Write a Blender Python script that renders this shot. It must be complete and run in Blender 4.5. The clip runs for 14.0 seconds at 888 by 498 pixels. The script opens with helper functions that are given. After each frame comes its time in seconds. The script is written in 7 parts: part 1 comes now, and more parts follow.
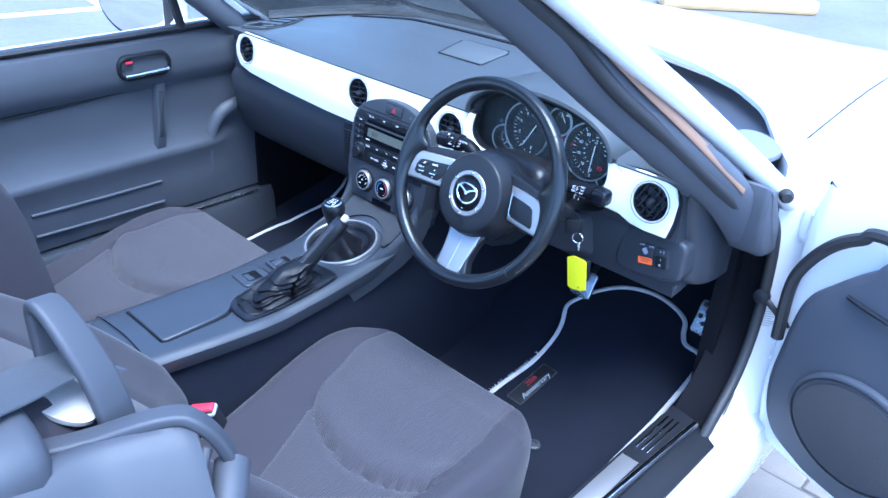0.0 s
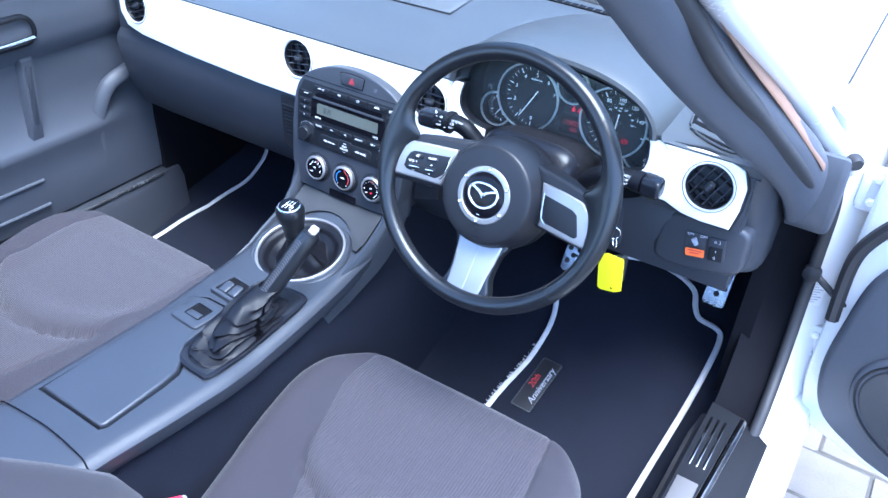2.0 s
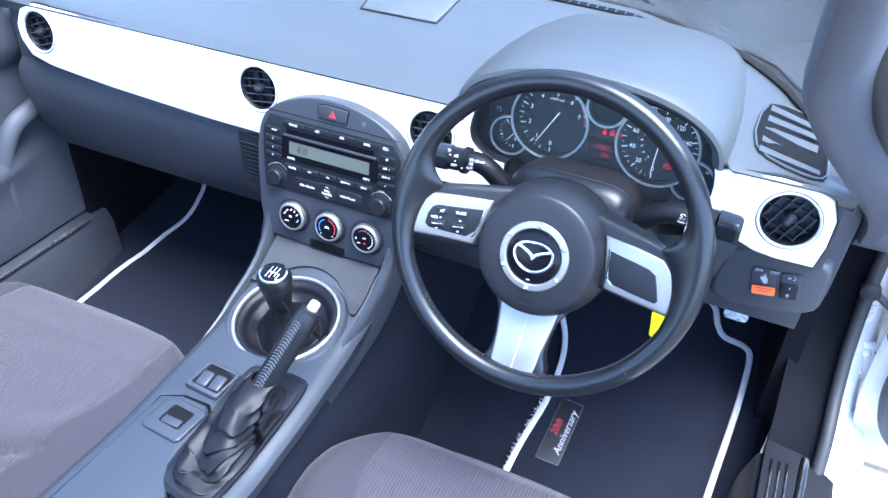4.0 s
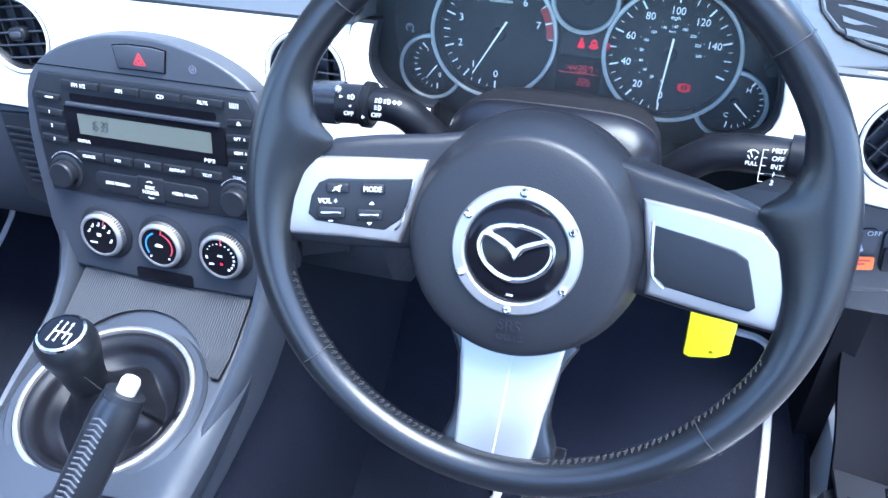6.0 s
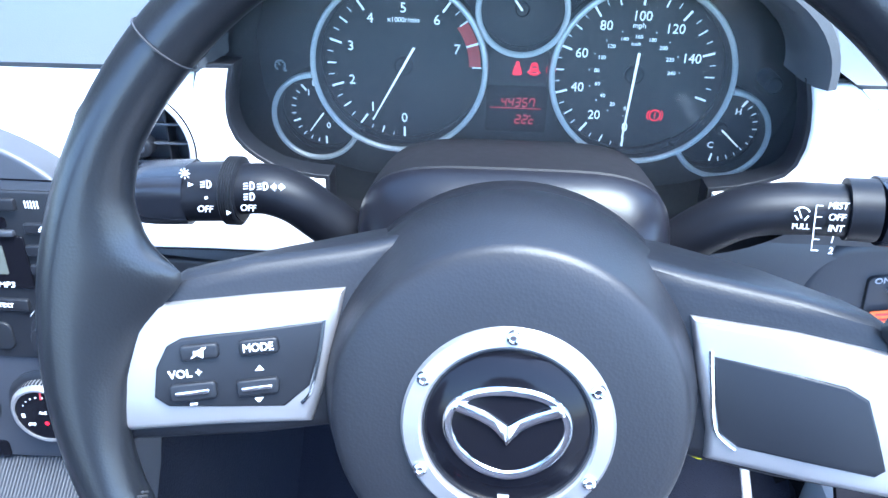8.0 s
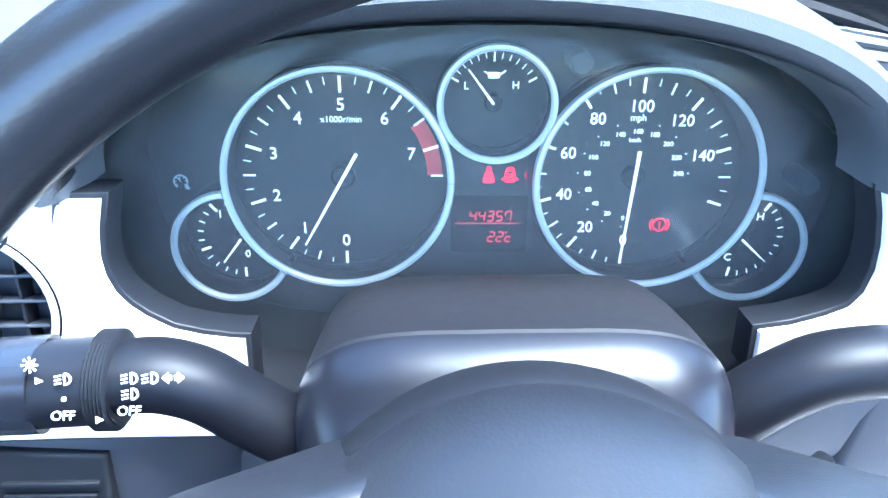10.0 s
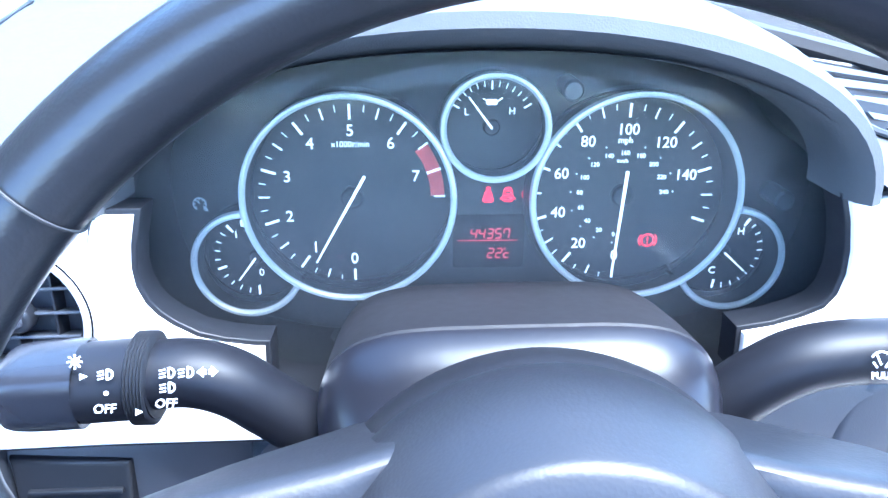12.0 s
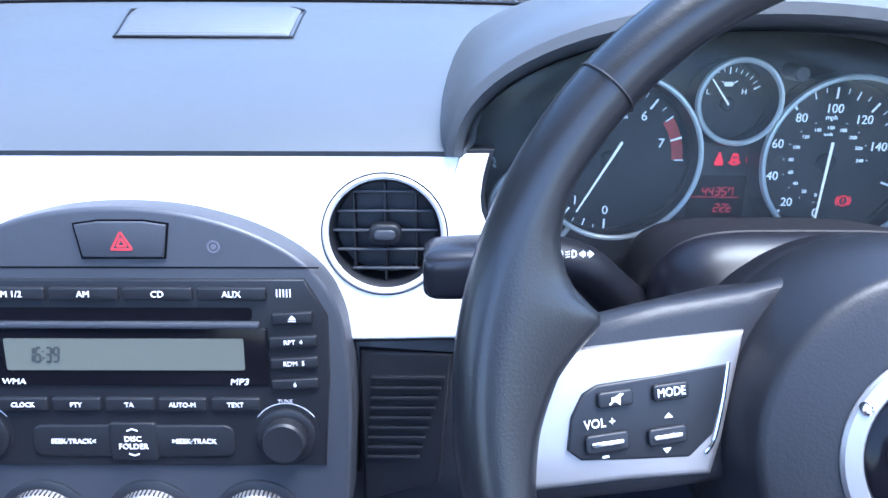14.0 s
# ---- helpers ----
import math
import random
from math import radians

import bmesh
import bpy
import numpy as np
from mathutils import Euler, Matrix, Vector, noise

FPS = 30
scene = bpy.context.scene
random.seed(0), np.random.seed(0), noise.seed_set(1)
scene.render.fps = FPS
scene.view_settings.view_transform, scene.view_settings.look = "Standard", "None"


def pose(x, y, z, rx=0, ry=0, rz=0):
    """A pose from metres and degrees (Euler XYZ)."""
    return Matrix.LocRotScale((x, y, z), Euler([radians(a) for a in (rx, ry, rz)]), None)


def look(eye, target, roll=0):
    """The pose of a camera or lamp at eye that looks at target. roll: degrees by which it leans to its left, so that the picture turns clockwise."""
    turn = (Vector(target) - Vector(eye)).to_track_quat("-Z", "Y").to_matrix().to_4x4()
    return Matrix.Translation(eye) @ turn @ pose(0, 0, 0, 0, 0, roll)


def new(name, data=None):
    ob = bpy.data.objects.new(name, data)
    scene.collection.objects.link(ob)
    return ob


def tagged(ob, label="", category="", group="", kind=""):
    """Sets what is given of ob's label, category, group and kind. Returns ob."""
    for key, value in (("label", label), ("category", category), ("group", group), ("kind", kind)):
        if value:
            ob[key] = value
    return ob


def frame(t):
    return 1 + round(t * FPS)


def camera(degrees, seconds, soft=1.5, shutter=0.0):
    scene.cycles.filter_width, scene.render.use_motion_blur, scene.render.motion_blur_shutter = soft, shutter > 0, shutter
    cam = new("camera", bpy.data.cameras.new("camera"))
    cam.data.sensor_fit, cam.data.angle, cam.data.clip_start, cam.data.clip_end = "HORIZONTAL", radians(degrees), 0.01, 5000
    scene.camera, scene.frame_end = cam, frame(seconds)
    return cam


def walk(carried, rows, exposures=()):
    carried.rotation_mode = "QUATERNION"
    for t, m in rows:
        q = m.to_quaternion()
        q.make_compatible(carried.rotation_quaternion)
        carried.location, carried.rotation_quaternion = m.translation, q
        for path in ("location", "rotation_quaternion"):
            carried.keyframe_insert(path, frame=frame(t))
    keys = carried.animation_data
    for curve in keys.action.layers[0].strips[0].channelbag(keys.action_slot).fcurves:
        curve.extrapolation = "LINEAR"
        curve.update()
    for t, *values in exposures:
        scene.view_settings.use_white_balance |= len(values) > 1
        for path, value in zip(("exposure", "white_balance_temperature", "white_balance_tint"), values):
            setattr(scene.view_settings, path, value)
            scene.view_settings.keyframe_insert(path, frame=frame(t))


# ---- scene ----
cam = camera(59.9, 14.0)
SKY, SUN = 0.13, 1.6
EXPOSURES = [(0.0, 2.6, 4650, 8), (1.5, 2.84, 4850, 9), (3.2, 3.26, 5230, 11), (5.5, 3.24, 5150, 9), (6.5, 3.52, 5220, 10), (7.5, 3.62, 5180, 9), (9.0, 4.2, 5150, 4), (11.5, 4.6, 5050, 8), (12.5, 4.25, 5130, 11), (14.0, 3.2, 5230, 14)]
PATH = [
    (0, (1.133, -0.876, 1.293), (-0.052, 0.407, 0.319), 2.7),
    (0.5, (1.04, -0.882, 1.279), (-0.064, 0.445, 0.269), 2.6),
    (1, (0.952, -0.83, 1.265), (-0.068, 0.527, 0.208), 2.6),
    (1.5, (0.874, -0.768, 1.26), (-0.067, 0.605, 0.152), 2.5),
    (2, (0.785, -0.751, 1.267), (-0.092, 0.634, 0.121), 2.5),
    (2.5, (0.705, -0.744, 1.27), (-0.11, 0.654, 0.095), 2.2),
    (3, (0.632, -0.742, 1.282), (-0.126, 0.678, 0.094), 2.0),
    (3.2, (0.61, -0.733, 1.289), (-0.127, 0.695, 0.098), 2.0),
    (5.3, (0.459, -0.408, 1.076), (-0.067, 1.118, -0.106), 0.9),
    (5.5, (0.444, -0.383, 1.051), (-0.056, 1.152, -0.13), 0.7),
    (6, (0.416, -0.347, 1.012), (-0.018, 1.207, -0.169), 0.3),
    (6.5, (0.39, -0.331, 0.991), (0.033, 1.245, -0.187), -0.1),
    (7, (0.373, -0.297, 0.986), (0.094, 1.295, -0.192), -0.4),
    (7.5, (0.368, -0.239, 0.975), (0.16, 1.367, -0.198), -0.5),
    (8, (0.354, -0.176, 0.96), (0.207, 1.442, -0.207), -0.5),
    (8.5, (0.341, -0.13, 0.941), (0.247, 1.503, -0.21), -0.5),
    (9, (0.334, -0.089, 0.934), (0.283, 1.561, -0.196), -0.4),
    (9.2, (0.33, -0.075, 0.935), (0.297, 1.589, -0.173), -0.3),
    (11.3, (0.33, -0.061, 0.927), (0.429, 1.705, -0.007), 0.2),
    (11.5, (0.33, -0.065, 0.928), (0.429, 1.701, -0.006), 0.2),
    (12, (0.321, -0.093, 0.932), (0.394, 1.684, 0.017), -0.2),
    (12.5, (0.291, -0.129, 0.939), (0.347, 1.657, 0.04), -0.3),
    (13, (0.242, -0.161, 0.935), (0.314, 1.649, 0.089), -0.1),
    (13.5, (0.213, -0.189, 0.932), (0.257, 1.631, 0.103), 0.0),
    (14, (0.179, -0.206, 0.924), (0.185, 1.62, 0.109), 0.2),
]
walk(cam, [(t, look(eye, target, roll)) for t, eye, target, roll in PATH], exposures=[(t, e, kelvin, tint) for t, e, kelvin, tint in EXPOSURES])

# ---- daylight ----
world = bpy.data.worlds.new("sky")
scene.world = world
world.use_nodes = True
SUN_UP, SUN_TURN = radians(70), radians(112)
wn = world.node_tree
sky = wn.nodes.new("ShaderNodeTexSky")
sky.sky_type, sky.sun_disc = "NISHITA", False
sky.sun_elevation, sky.sun_rotation = SUN_UP, SUN_TURN
sky.dust_density = 2.0
wn.links.new(sky.outputs[0], wn.nodes["Background"].inputs[0])
wn.nodes["Background"].inputs[1].default_value = SKY
sun_data = bpy.data.lights.new("sun", "SUN")
sun_data.energy, sun_data.angle, sun_data.color = SUN, radians(35), (1.0, 0.95, 0.88)
sun = new("sun", sun_data)
sun.matrix_world = look((math.sin(SUN_TURN) * 5 * math.cos(SUN_UP), math.cos(SUN_TURN) * 5 * math.cos(SUN_UP), 5 * math.sin(SUN_UP)), (0, 0, 0))


# ---- materials ----
def material(name, base, rough=0.5, metal=0.0, vary=0.12, scale=9.0, grain=0.0, grain_scale=900.0, coat=0.0, emit=None, power=1.0, spec=0.5, ribs=0.0, rib_scale=300.0, rib_axis="X", rough_vary=0.06, sheen=0.0, rib_dark=0.0):
    m = bpy.data.materials.new(name)
    m.use_nodes = True
    nt = m.node_tree
    b = nt.nodes["Principled BSDF"]
    tc = nt.nodes.new("ShaderNodeTexCoord")
    big = nt.nodes.new("ShaderNodeTexNoise")
    big.inputs["Scale"].default_value, big.inputs["Detail"].default_value = scale, 6.0
    fine = nt.nodes.new("ShaderNodeTexNoise")
    fine.inputs["Scale"].default_value, fine.inputs["Detail"].default_value = scale * 22, 3.0
    for n in (big, fine):
        nt.links.new(tc.outputs["Object"], n.inputs["Vector"])
    both = nt.nodes.new("ShaderNodeMix")
    both.inputs[0].default_value = 0.4
    nt.links.new(big.outputs["Fac"], both.inputs[2])
    nt.links.new(fine.outputs["Fac"], both.inputs[3])
    tone = nt.nodes.new("ShaderNodeMix")
    tone.data_type = "RGBA"
    tone.inputs[6].default_value = (*[c * (1 - vary * 1.6) for c in base], 1)
    tone.inputs[7].default_value = (*[min(1, c * (1 + vary * 1.6)) for c in base], 1)
    nt.links.new(both.outputs[0], tone.inputs[0])
    nt.links.new(tone.outputs[2], b.inputs["Base Color"])
    rr = nt.nodes.new("ShaderNodeMapRange")
    rr.inputs["To Min"].default_value, rr.inputs["To Max"].default_value = max(0.02, rough - rough_vary * 2), min(1, rough + rough_vary * 2)
    nt.links.new(both.outputs[0], rr.inputs["Value"])
    nt.links.new(rr.outputs[0], b.inputs["Roughness"])
    b.inputs["Metallic"].default_value = metal
    b.inputs["Coat Weight"].default_value = coat
    b.inputs["Coat Roughness"].default_value = 0.05
    b.inputs["Specular IOR Level"].default_value = spec
    b.inputs["Sheen Weight"].default_value = sheen
    if emit:
        b.inputs["Emission Color"].default_value = (*emit, 1)
        b.inputs["Emission Strength"].default_value = power
    last = None
    if grain:
        g = nt.nodes.new("ShaderNodeTexVoronoi")
        g.inputs["Scale"].default_value = grain_scale
        nt.links.new(tc.outputs["Object"], g.inputs["Vector"])
        bump = nt.nodes.new("ShaderNodeBump")
        bump.inputs["Strength"].default_value, bump.inputs["Distance"].default_value = grain, 0.0006
        nt.links.new(g.outputs["Distance"], bump.inputs["Height"])
        last = bump
    if ribs:
        w = nt.nodes.new("ShaderNodeTexWave")
        w.bands_direction = rib_axis
        w.inputs["Scale"].default_value, w.inputs["Distortion"].default_value = rib_scale, 0.3
        nt.links.new(tc.outputs["Object"], w.inputs["Vector"])
        bump = nt.nodes.new("ShaderNodeBump")
        bump.inputs["Strength"].default_value, bump.inputs["Distance"].default_value = ribs, 0.0012
        nt.links.new(w.outputs["Fac"], bump.inputs["Height"])
        # rib_dark mixes groove shade into the colour between the ribs
        if rib_dark:
            groove = nt.nodes.new("ShaderNodeMix")
            groove.data_type = "RGBA"
            groove.inputs[6].default_value = (*[c * (1 - rib_dark) for c in base], 1)
            nt.links.new(tone.outputs[2], groove.inputs[7])
            nt.links.new(w.outputs["Fac"], groove.inputs[0])
            nt.links.new(groove.outputs[2], b.inputs["Base Color"])
        if last:
            nt.links.new(last.outputs[0], bump.inputs["Normal"])
        last = bump
    if last:
        nt.links.new(last.outputs[0], b.inputs["Normal"])
    return m


M_PAD = material("soft dash vinyl", (0.05, 0.055, 0.061), 0.44, grain=0.12, grain_scale=1200, vary=0.1)
M_PLASTIC = material("dark grey plastic", (0.032, 0.035, 0.043), 0.46, grain=0.1, grain_scale=1300)
M_PLASTIC2 = material("satin black plastic", (0.011, 0.012, 0.015), 0.42, vary=0.08, spec=0.26)
M_CONSOLE = material("console grey plastic", (0.028, 0.031, 0.038), 0.38, grain=0.16, grain_scale=1100)
M_DOORTRIM = material("door card vinyl", (0.06, 0.065, 0.079), 0.55, grain=0.2, grain_scale=650)
M_GLOSS = material("gloss black", (0.005, 0.005, 0.007), 0.12, vary=0.05, spec=0.16)
M_LEATHER = material("black leather", (0.008, 0.009, 0.011), 0.29, grain=0.07, grain_scale=900, vary=0.1, spec=0.45, rough_vary=0.012)
M_GAITER = material("soft gaiter leather", (0.006, 0.006, 0.008), 0.44, grain=0.15, grain_scale=900, vary=0.15, spec=0.22, rough_vary=0.02)
M_HUB = material("airbag cover vinyl", (0.011, 0.0115, 0.0142), 0.45, grain=0.09, grain_scale=800, vary=0.08, spec=0.33)
M_WHITE = material("white gloss trim", (0.86, 0.86, 0.86), 0.25, coat=0.4, vary=0.015)
M_PAINT = material("white car paint", (0.8, 0.8, 0.8), 0.25, coat=1.0, vary=0.015)
M_SILVER = material("satin silver", (0.33, 0.318, 0.314), 0.42, metal=0.75, vary=0.04)
M_CHROME = material("chrome", (0.8, 0.81, 0.83), 0.12, metal=1.0, vary=0.03)
M_STEEL = material("brushed steel", (0.38, 0.39, 0.41), 0.25, metal=0.9, vary=0.05, ribs=0.1, rib_scale=260)
# near-black colour paints the shade of deep slots and wells
M_RECESS_SHADE = material("near-black recess shade", (0.003, 0.003, 0.004), 0.7, vary=0.1, spec=0.15)
M_POST = material("matte black post trim", (0.006, 0.006, 0.008), 0.85, vary=0.1, spec=0.08)
M_RUBBER = material("black rubber", (0.018, 0.018, 0.02), 0.6, vary=0.15)
M_BOLSTER = material("seat side fabric", (0.021, 0.0175, 0.0235), 0.85, grain=0.5, grain_scale=1400, vary=0.1, sheen=0.1)
M_INSERT = material("ribbed seat fabric", (0.041, 0.0355, 0.042), 0.9, grain=0.15, grain_scale=1500, vary=0.12, ribs=0.7, rib_scale=70, rib_axis="X", sheen=0.1, rib_dark=0.22)
M_CARPET = material("black carpet", (0.007, 0.0085, 0.015), 0.95, spec=0.2, grain=1.0, grain_scale=500, vary=0.35, scale=25)
M_MAT = material("black mat pile", (0.007, 0.0085, 0.015), 0.95, spec=0.2, grain=1.0, grain_scale=600, vary=0.35, scale=18)
M_BINDING = material("pale mat binding", (0.55, 0.53, 0.52), 0.9, grain=0.8, grain_scale=700, vary=0.25, scale=30)
M_MARK = material("white marking", (0.66, 0.67, 0.69), 0.5, vary=0.02, spec=0.3)
M_GREYMARK = material("grey marking", (0.42, 0.43, 0.46), 0.5, vary=0.02)
M_REDMARK = material("red marking", (0.42, 0.035, 0.045), 0.5, vary=0.02)
M_REDZONE = material("red zone", (0.8, 0.1, 0.09), 0.5, vary=0.03)
M_REDLAMP = material("red warning lamp", (0.5, 0.01, 0.02), 0.4, emit=(1.0, 0.005, 0.04), power=0.11)
M_REDDIGIT = material("dim red digits", (0.25, 0.01, 0.02), 0.4, emit=(1.0, 0.05, 0.1), power=0.06)
M_BLUEMARK = material("blue marking", (0.05, 0.2, 0.6), 0.5, vary=0.02)
M_DIAL = material("black dial face", (0.007, 0.008, 0.01), 0.5, vary=0.1)
# low emission on top of the white base colour
M_NEEDLE = material("white needle", (0.85, 0.86, 0.88), 0.4, vary=0.01, emit=(1, 1, 1), power=0.07)
M_LCD = material("grey liquid crystal", (0.1, 0.108, 0.09), 0.3, vary=0.0, rough_vary=0.0)
M_LCDDARK = material("dark display segments", (0.035, 0.04, 0.04), 0.4)
M_YELLOW = material("yellow plastic tag", (0.85, 0.82, 0.0), 0.4, vary=0.03)
M_ORANGE = material("orange sticker", (0.85, 0.16, 0.03), 0.5, vary=0.05)
M_RED = material("red buckle button", (0.75, 0.03, 0.06), 0.35, vary=0.05)
M_STITCH = material("grey thread", (0.1, 0.105, 0.125), 0.8, vary=0.1)
M_STITCHD = material("dark thread", (0.014, 0.014, 0.017), 0.9, vary=0.1)
M_CREAM = material("cream plastic", (0.4, 0.38, 0.36), 0.5, vary=0.05)
M_ASPHALT = material("asphalt", (0.12, 0.118, 0.12), 0.9, vary=0.35, scale=1.2, grain=1.0, grain_scale=90)
M_PAVER = material("grey concrete block", (0.17, 0.152, 0.132), 0.9, vary=0.22, scale=14, grain=1.0, grain_scale=260)
M_SAND = material("joint sand", (0.09, 0.085, 0.075), 0.95, vary=0.3, scale=40)
M_LINE = material("worn white road paint", (0.72, 0.72, 0.7), 0.8, vary=0.2, scale=6)
M_KERBY = material("yellow kerb paint", (0.62, 0.42, 0.2), 0.8, vary=0.2, scale=6)
M_MIRROR = material("mirror glass", (0.9, 0.9, 0.9), 0.02, metal=1.0, vary=0.0, rough_vary=0.0)
M_BELT = material("black webbing", (0.05, 0.055, 0.065), 0.6, ribs=0.5, rib_scale=420, rib_axis="Y")
M_GREYMET = material("grey painted metal", (0.33, 0.34, 0.4), 0.45, vary=0.08)
M_BEZEL = material("dull silver bezel", (0.66, 0.65, 0.65), 0.4, metal=0.3, vary=0.06)
# tan stands in for warm surroundings mirrored in the pillar strip
M_TANREFLECT = material("tan painted reflection", (0.2, 0.115, 0.07), 0.45, vary=0.08)
M_SHROUD = material("satin black shroud", (0.008, 0.008, 0.011), 0.28, spec=0.25, vary=0.03, rough_vary=0.005)
# low emission lifts ticks and numerals above their base colour
M_DIALMARK = material("faintly emitting dial marking", (0.8, 0.82, 0.85), 0.5, vary=0.02, emit=(0.85, 0.9, 1.0), power=0.07)
M_TRIM = material("matte grey moulding", (0.038, 0.041, 0.05), 0.62, vary=0.08, grain=0.1, grain_scale=1200)
M_SHROUDTOP = material("matte black shroud top", (0.008, 0.008, 0.01), 0.55, vary=0.05, spec=0.2)
M_STALK = material("matte black stalk plastic", (0.006, 0.0065, 0.009), 0.45, vary=0.08, spec=0.17)
M_TIP = material("smooth black stalk tip", (0.012, 0.013, 0.017), 0.22, vary=0.06, spec=0.3)
M_CAP = material("pale grey cowl plastic", (0.15, 0.155, 0.19), 0.55, vary=0.08)
# grey lifts the dark grip stitches to paint their highlights
M_STITCHGLINT = material("dark thread with highlights painted grey", (0.06, 0.06, 0.068), 0.8, vary=0.1)
M_STICKER = material("pale sticker", (0.7, 0.7, 0.7), 0.5, vary=0.05)


def glass_material(name, film_share, index=1.3):
    m = bpy.data.materials.new(name)
    m.use_nodes = True
    nt = m.node_tree
    out = nt.nodes["Material Output"]
    nt.nodes.remove(nt.nodes["Principled BSDF"])
    clear, gloss, mix, fres = (nt.nodes.new("ShaderNode" + n) for n in ("BsdfTransparent", "BsdfGlossy", "MixShader", "Fresnel"))
    clear.inputs[0].default_value = (0.9, 0.94, 0.93, 1)
    gloss.inputs["Roughness"].default_value = 0.01
    fres.inputs[0].default_value = index
    nt.links.new(fres.outputs[0], mix.inputs[0])
    nt.links.new(clear.outputs[0], mix.inputs[1])
    nt.links.new(gloss.outputs[0], mix.inputs[2])
    # thin white diffuse film mixed over the clear pane
    film, whole = nt.nodes.new("ShaderNodeBsdfDiffuse"), nt.nodes.new("ShaderNodeMixShader")
    film.inputs[0].default_value = (0.75, 0.77, 0.78, 1)
    speck, spread = nt.nodes.new("ShaderNodeTexNoise"), nt.nodes.new("ShaderNodeMapRange")
    speck.inputs["Scale"].default_value, speck.inputs["Detail"].default_value = 14.0, 8.0
    spread.inputs["To Min"].default_value, spread.inputs["To Max"].default_value = film_share * 0.6, film_share * 1.4
    nt.links.new(speck.outputs["Fac"], spread.inputs["Value"])
    nt.links.new(spread.outputs[0], whole.inputs[0])
    nt.links.new(mix.outputs[0], whole.inputs[1])
    nt.links.new(film.outputs[0], whole.inputs[2])
    nt.links.new(whole.outputs[0], out.inputs[0])
    return m


M_GLASS = glass_material("windscreen glass", 0.02)
# the white film paints glare haze over the dials
M_LENS = glass_material("clear plastic with painted haze", 0.024, 1.16)


# ---- mesh helpers ----
def face(bm, verts):
    try:
        return bm.faces.new(verts)
    except ValueError:
        return None


def ring_loft(bm, rings, closed=True, cap0=True, cap1=True):
    vs = [[bm.verts.new(p) for p in r] for r in rings]
    n = len(vs[0])
    for a, b in zip(vs, vs[1:]):
        for i in range(n if closed else n - 1):
            face(bm, (a[i], a[(i + 1) % n], b[(i + 1) % n], b[i]))
    if closed and cap0:
        face(bm, vs[0][::-1])
    if closed and cap1:
        face(bm, vs[-1])
    return bm


def B():
    return bmesh.new()


def box(bm, sx, sy, sz, at=(0, 0, 0), bevel=0.0, seg=2, turn=None):
    m = Matrix.Translation(at) @ (turn or Matrix()) @ Matrix.Diagonal((sx, sy, sz, 1))
    r = bmesh.ops.create_cube(bm, size=1, matrix=m)
    if bevel:
        es = list({e for v in r["verts"] for e in v.link_edges})
        bmesh.ops.bevel(bm, geom=es, offset=bevel, segments=seg, affect="EDGES", profile=0.5)
    return bm


def lathe(bm, profile, n=48, at=(0, 0, 0), m=None, a0=0.0, sx=1.0, sy=1.0, ring=False):
    """Turns (r, z) rows about z. ring: the profile closes on itself round a hole."""
    profile = list(profile) + ([profile[0]] if ring else [])
    m = m or Matrix()
    rings = [[m @ (Vector(at) + Vector((sx * r * math.cos(a0 + 2 * math.pi * i / n), sy * r * math.sin(a0 + 2 * math.pi * i / n), z))) for i in range(n)] for r, z in profile]
    return ring_loft(bm, rings, cap0=not ring, cap1=not ring)


def outset(pts, d):
    """A closed 2D outline moved outwards by d (counter-clockwise outlines)."""
    out, n = [], len(pts)
    for i in range(n):
        p, q, r = Vector(pts[i - 1]), Vector(pts[i]), Vector(pts[(i + 1) % n])
        a, b = (q - p), (r - q)
        if a.length < 1e-9 or b.length < 1e-9:
            out.append((q.x, q.y))
            continue
        a.normalize(), b.normalize()
        na, nb = Vector((a.y, -a.x)), Vector((b.y, -b.x))
        k = (na + nb)
        k = na if k.length < 1e-6 else k.normalized() / max(0.5, k.normalized().dot(na))
        out.append((q.x + k.x * d, q.y + k.y * d))
    return out


def ccw(pts):
    area = sum(pts[i - 1][0] * pts[i][1] - pts[i][0] * pts[i - 1][1] for i in range(len(pts)))
    return list(pts) if area > 0 else list(pts)[::-1]


def plate(bm, pts, z0, z1, r=0.0, seg=3, m=None, dome=0.0):
    """An outline raised from z0 to z1 with a rounded upper edge."""
    m = m or Matrix()
    pts = ccw(pts)
    rows = [(pts, z0)]
    for k in range(seg + 1 if r else 1):
        a = math.pi / 2 * k / seg if r else 0
        rows.append((outset(pts, -r * (1 - math.cos(a))) if r else pts, (z1 - r + r * math.sin(a)) if r else z1))
    ring_loft(bm, [[m @ Vector((x, y, z)) for x, y in p] for p, z in rows])
    return bm


def rrect(w, h, r, n=5, at=(0, 0), turn=0.0):
    pts = []
    for cx, cy, a0 in ((w / 2 - r, h / 2 - r, 0), (-w / 2 + r, h / 2 - r, 90), (-w / 2 + r, -h / 2 + r, 180), (w / 2 - r, -h / 2 + r, 270)):
        for k in range(n + 1):
            a = radians(a0 + 90 * k / n)
            pts.append((cx + r * math.cos(a), cy + r * math.sin(a)))
    c, s = math.cos(radians(turn)), math.sin(radians(turn))
    return [(at[0] + x * c - y * s, at[1] + x * s + y * c) for x, y in pts]


def circle(r, n=40, at=(0, 0), ry=None):
    return [(at[0] + r * math.cos(2 * math.pi * i / n), at[1] + (ry or r) * math.sin(2 * math.pi * i / n)) for i in range(n)]


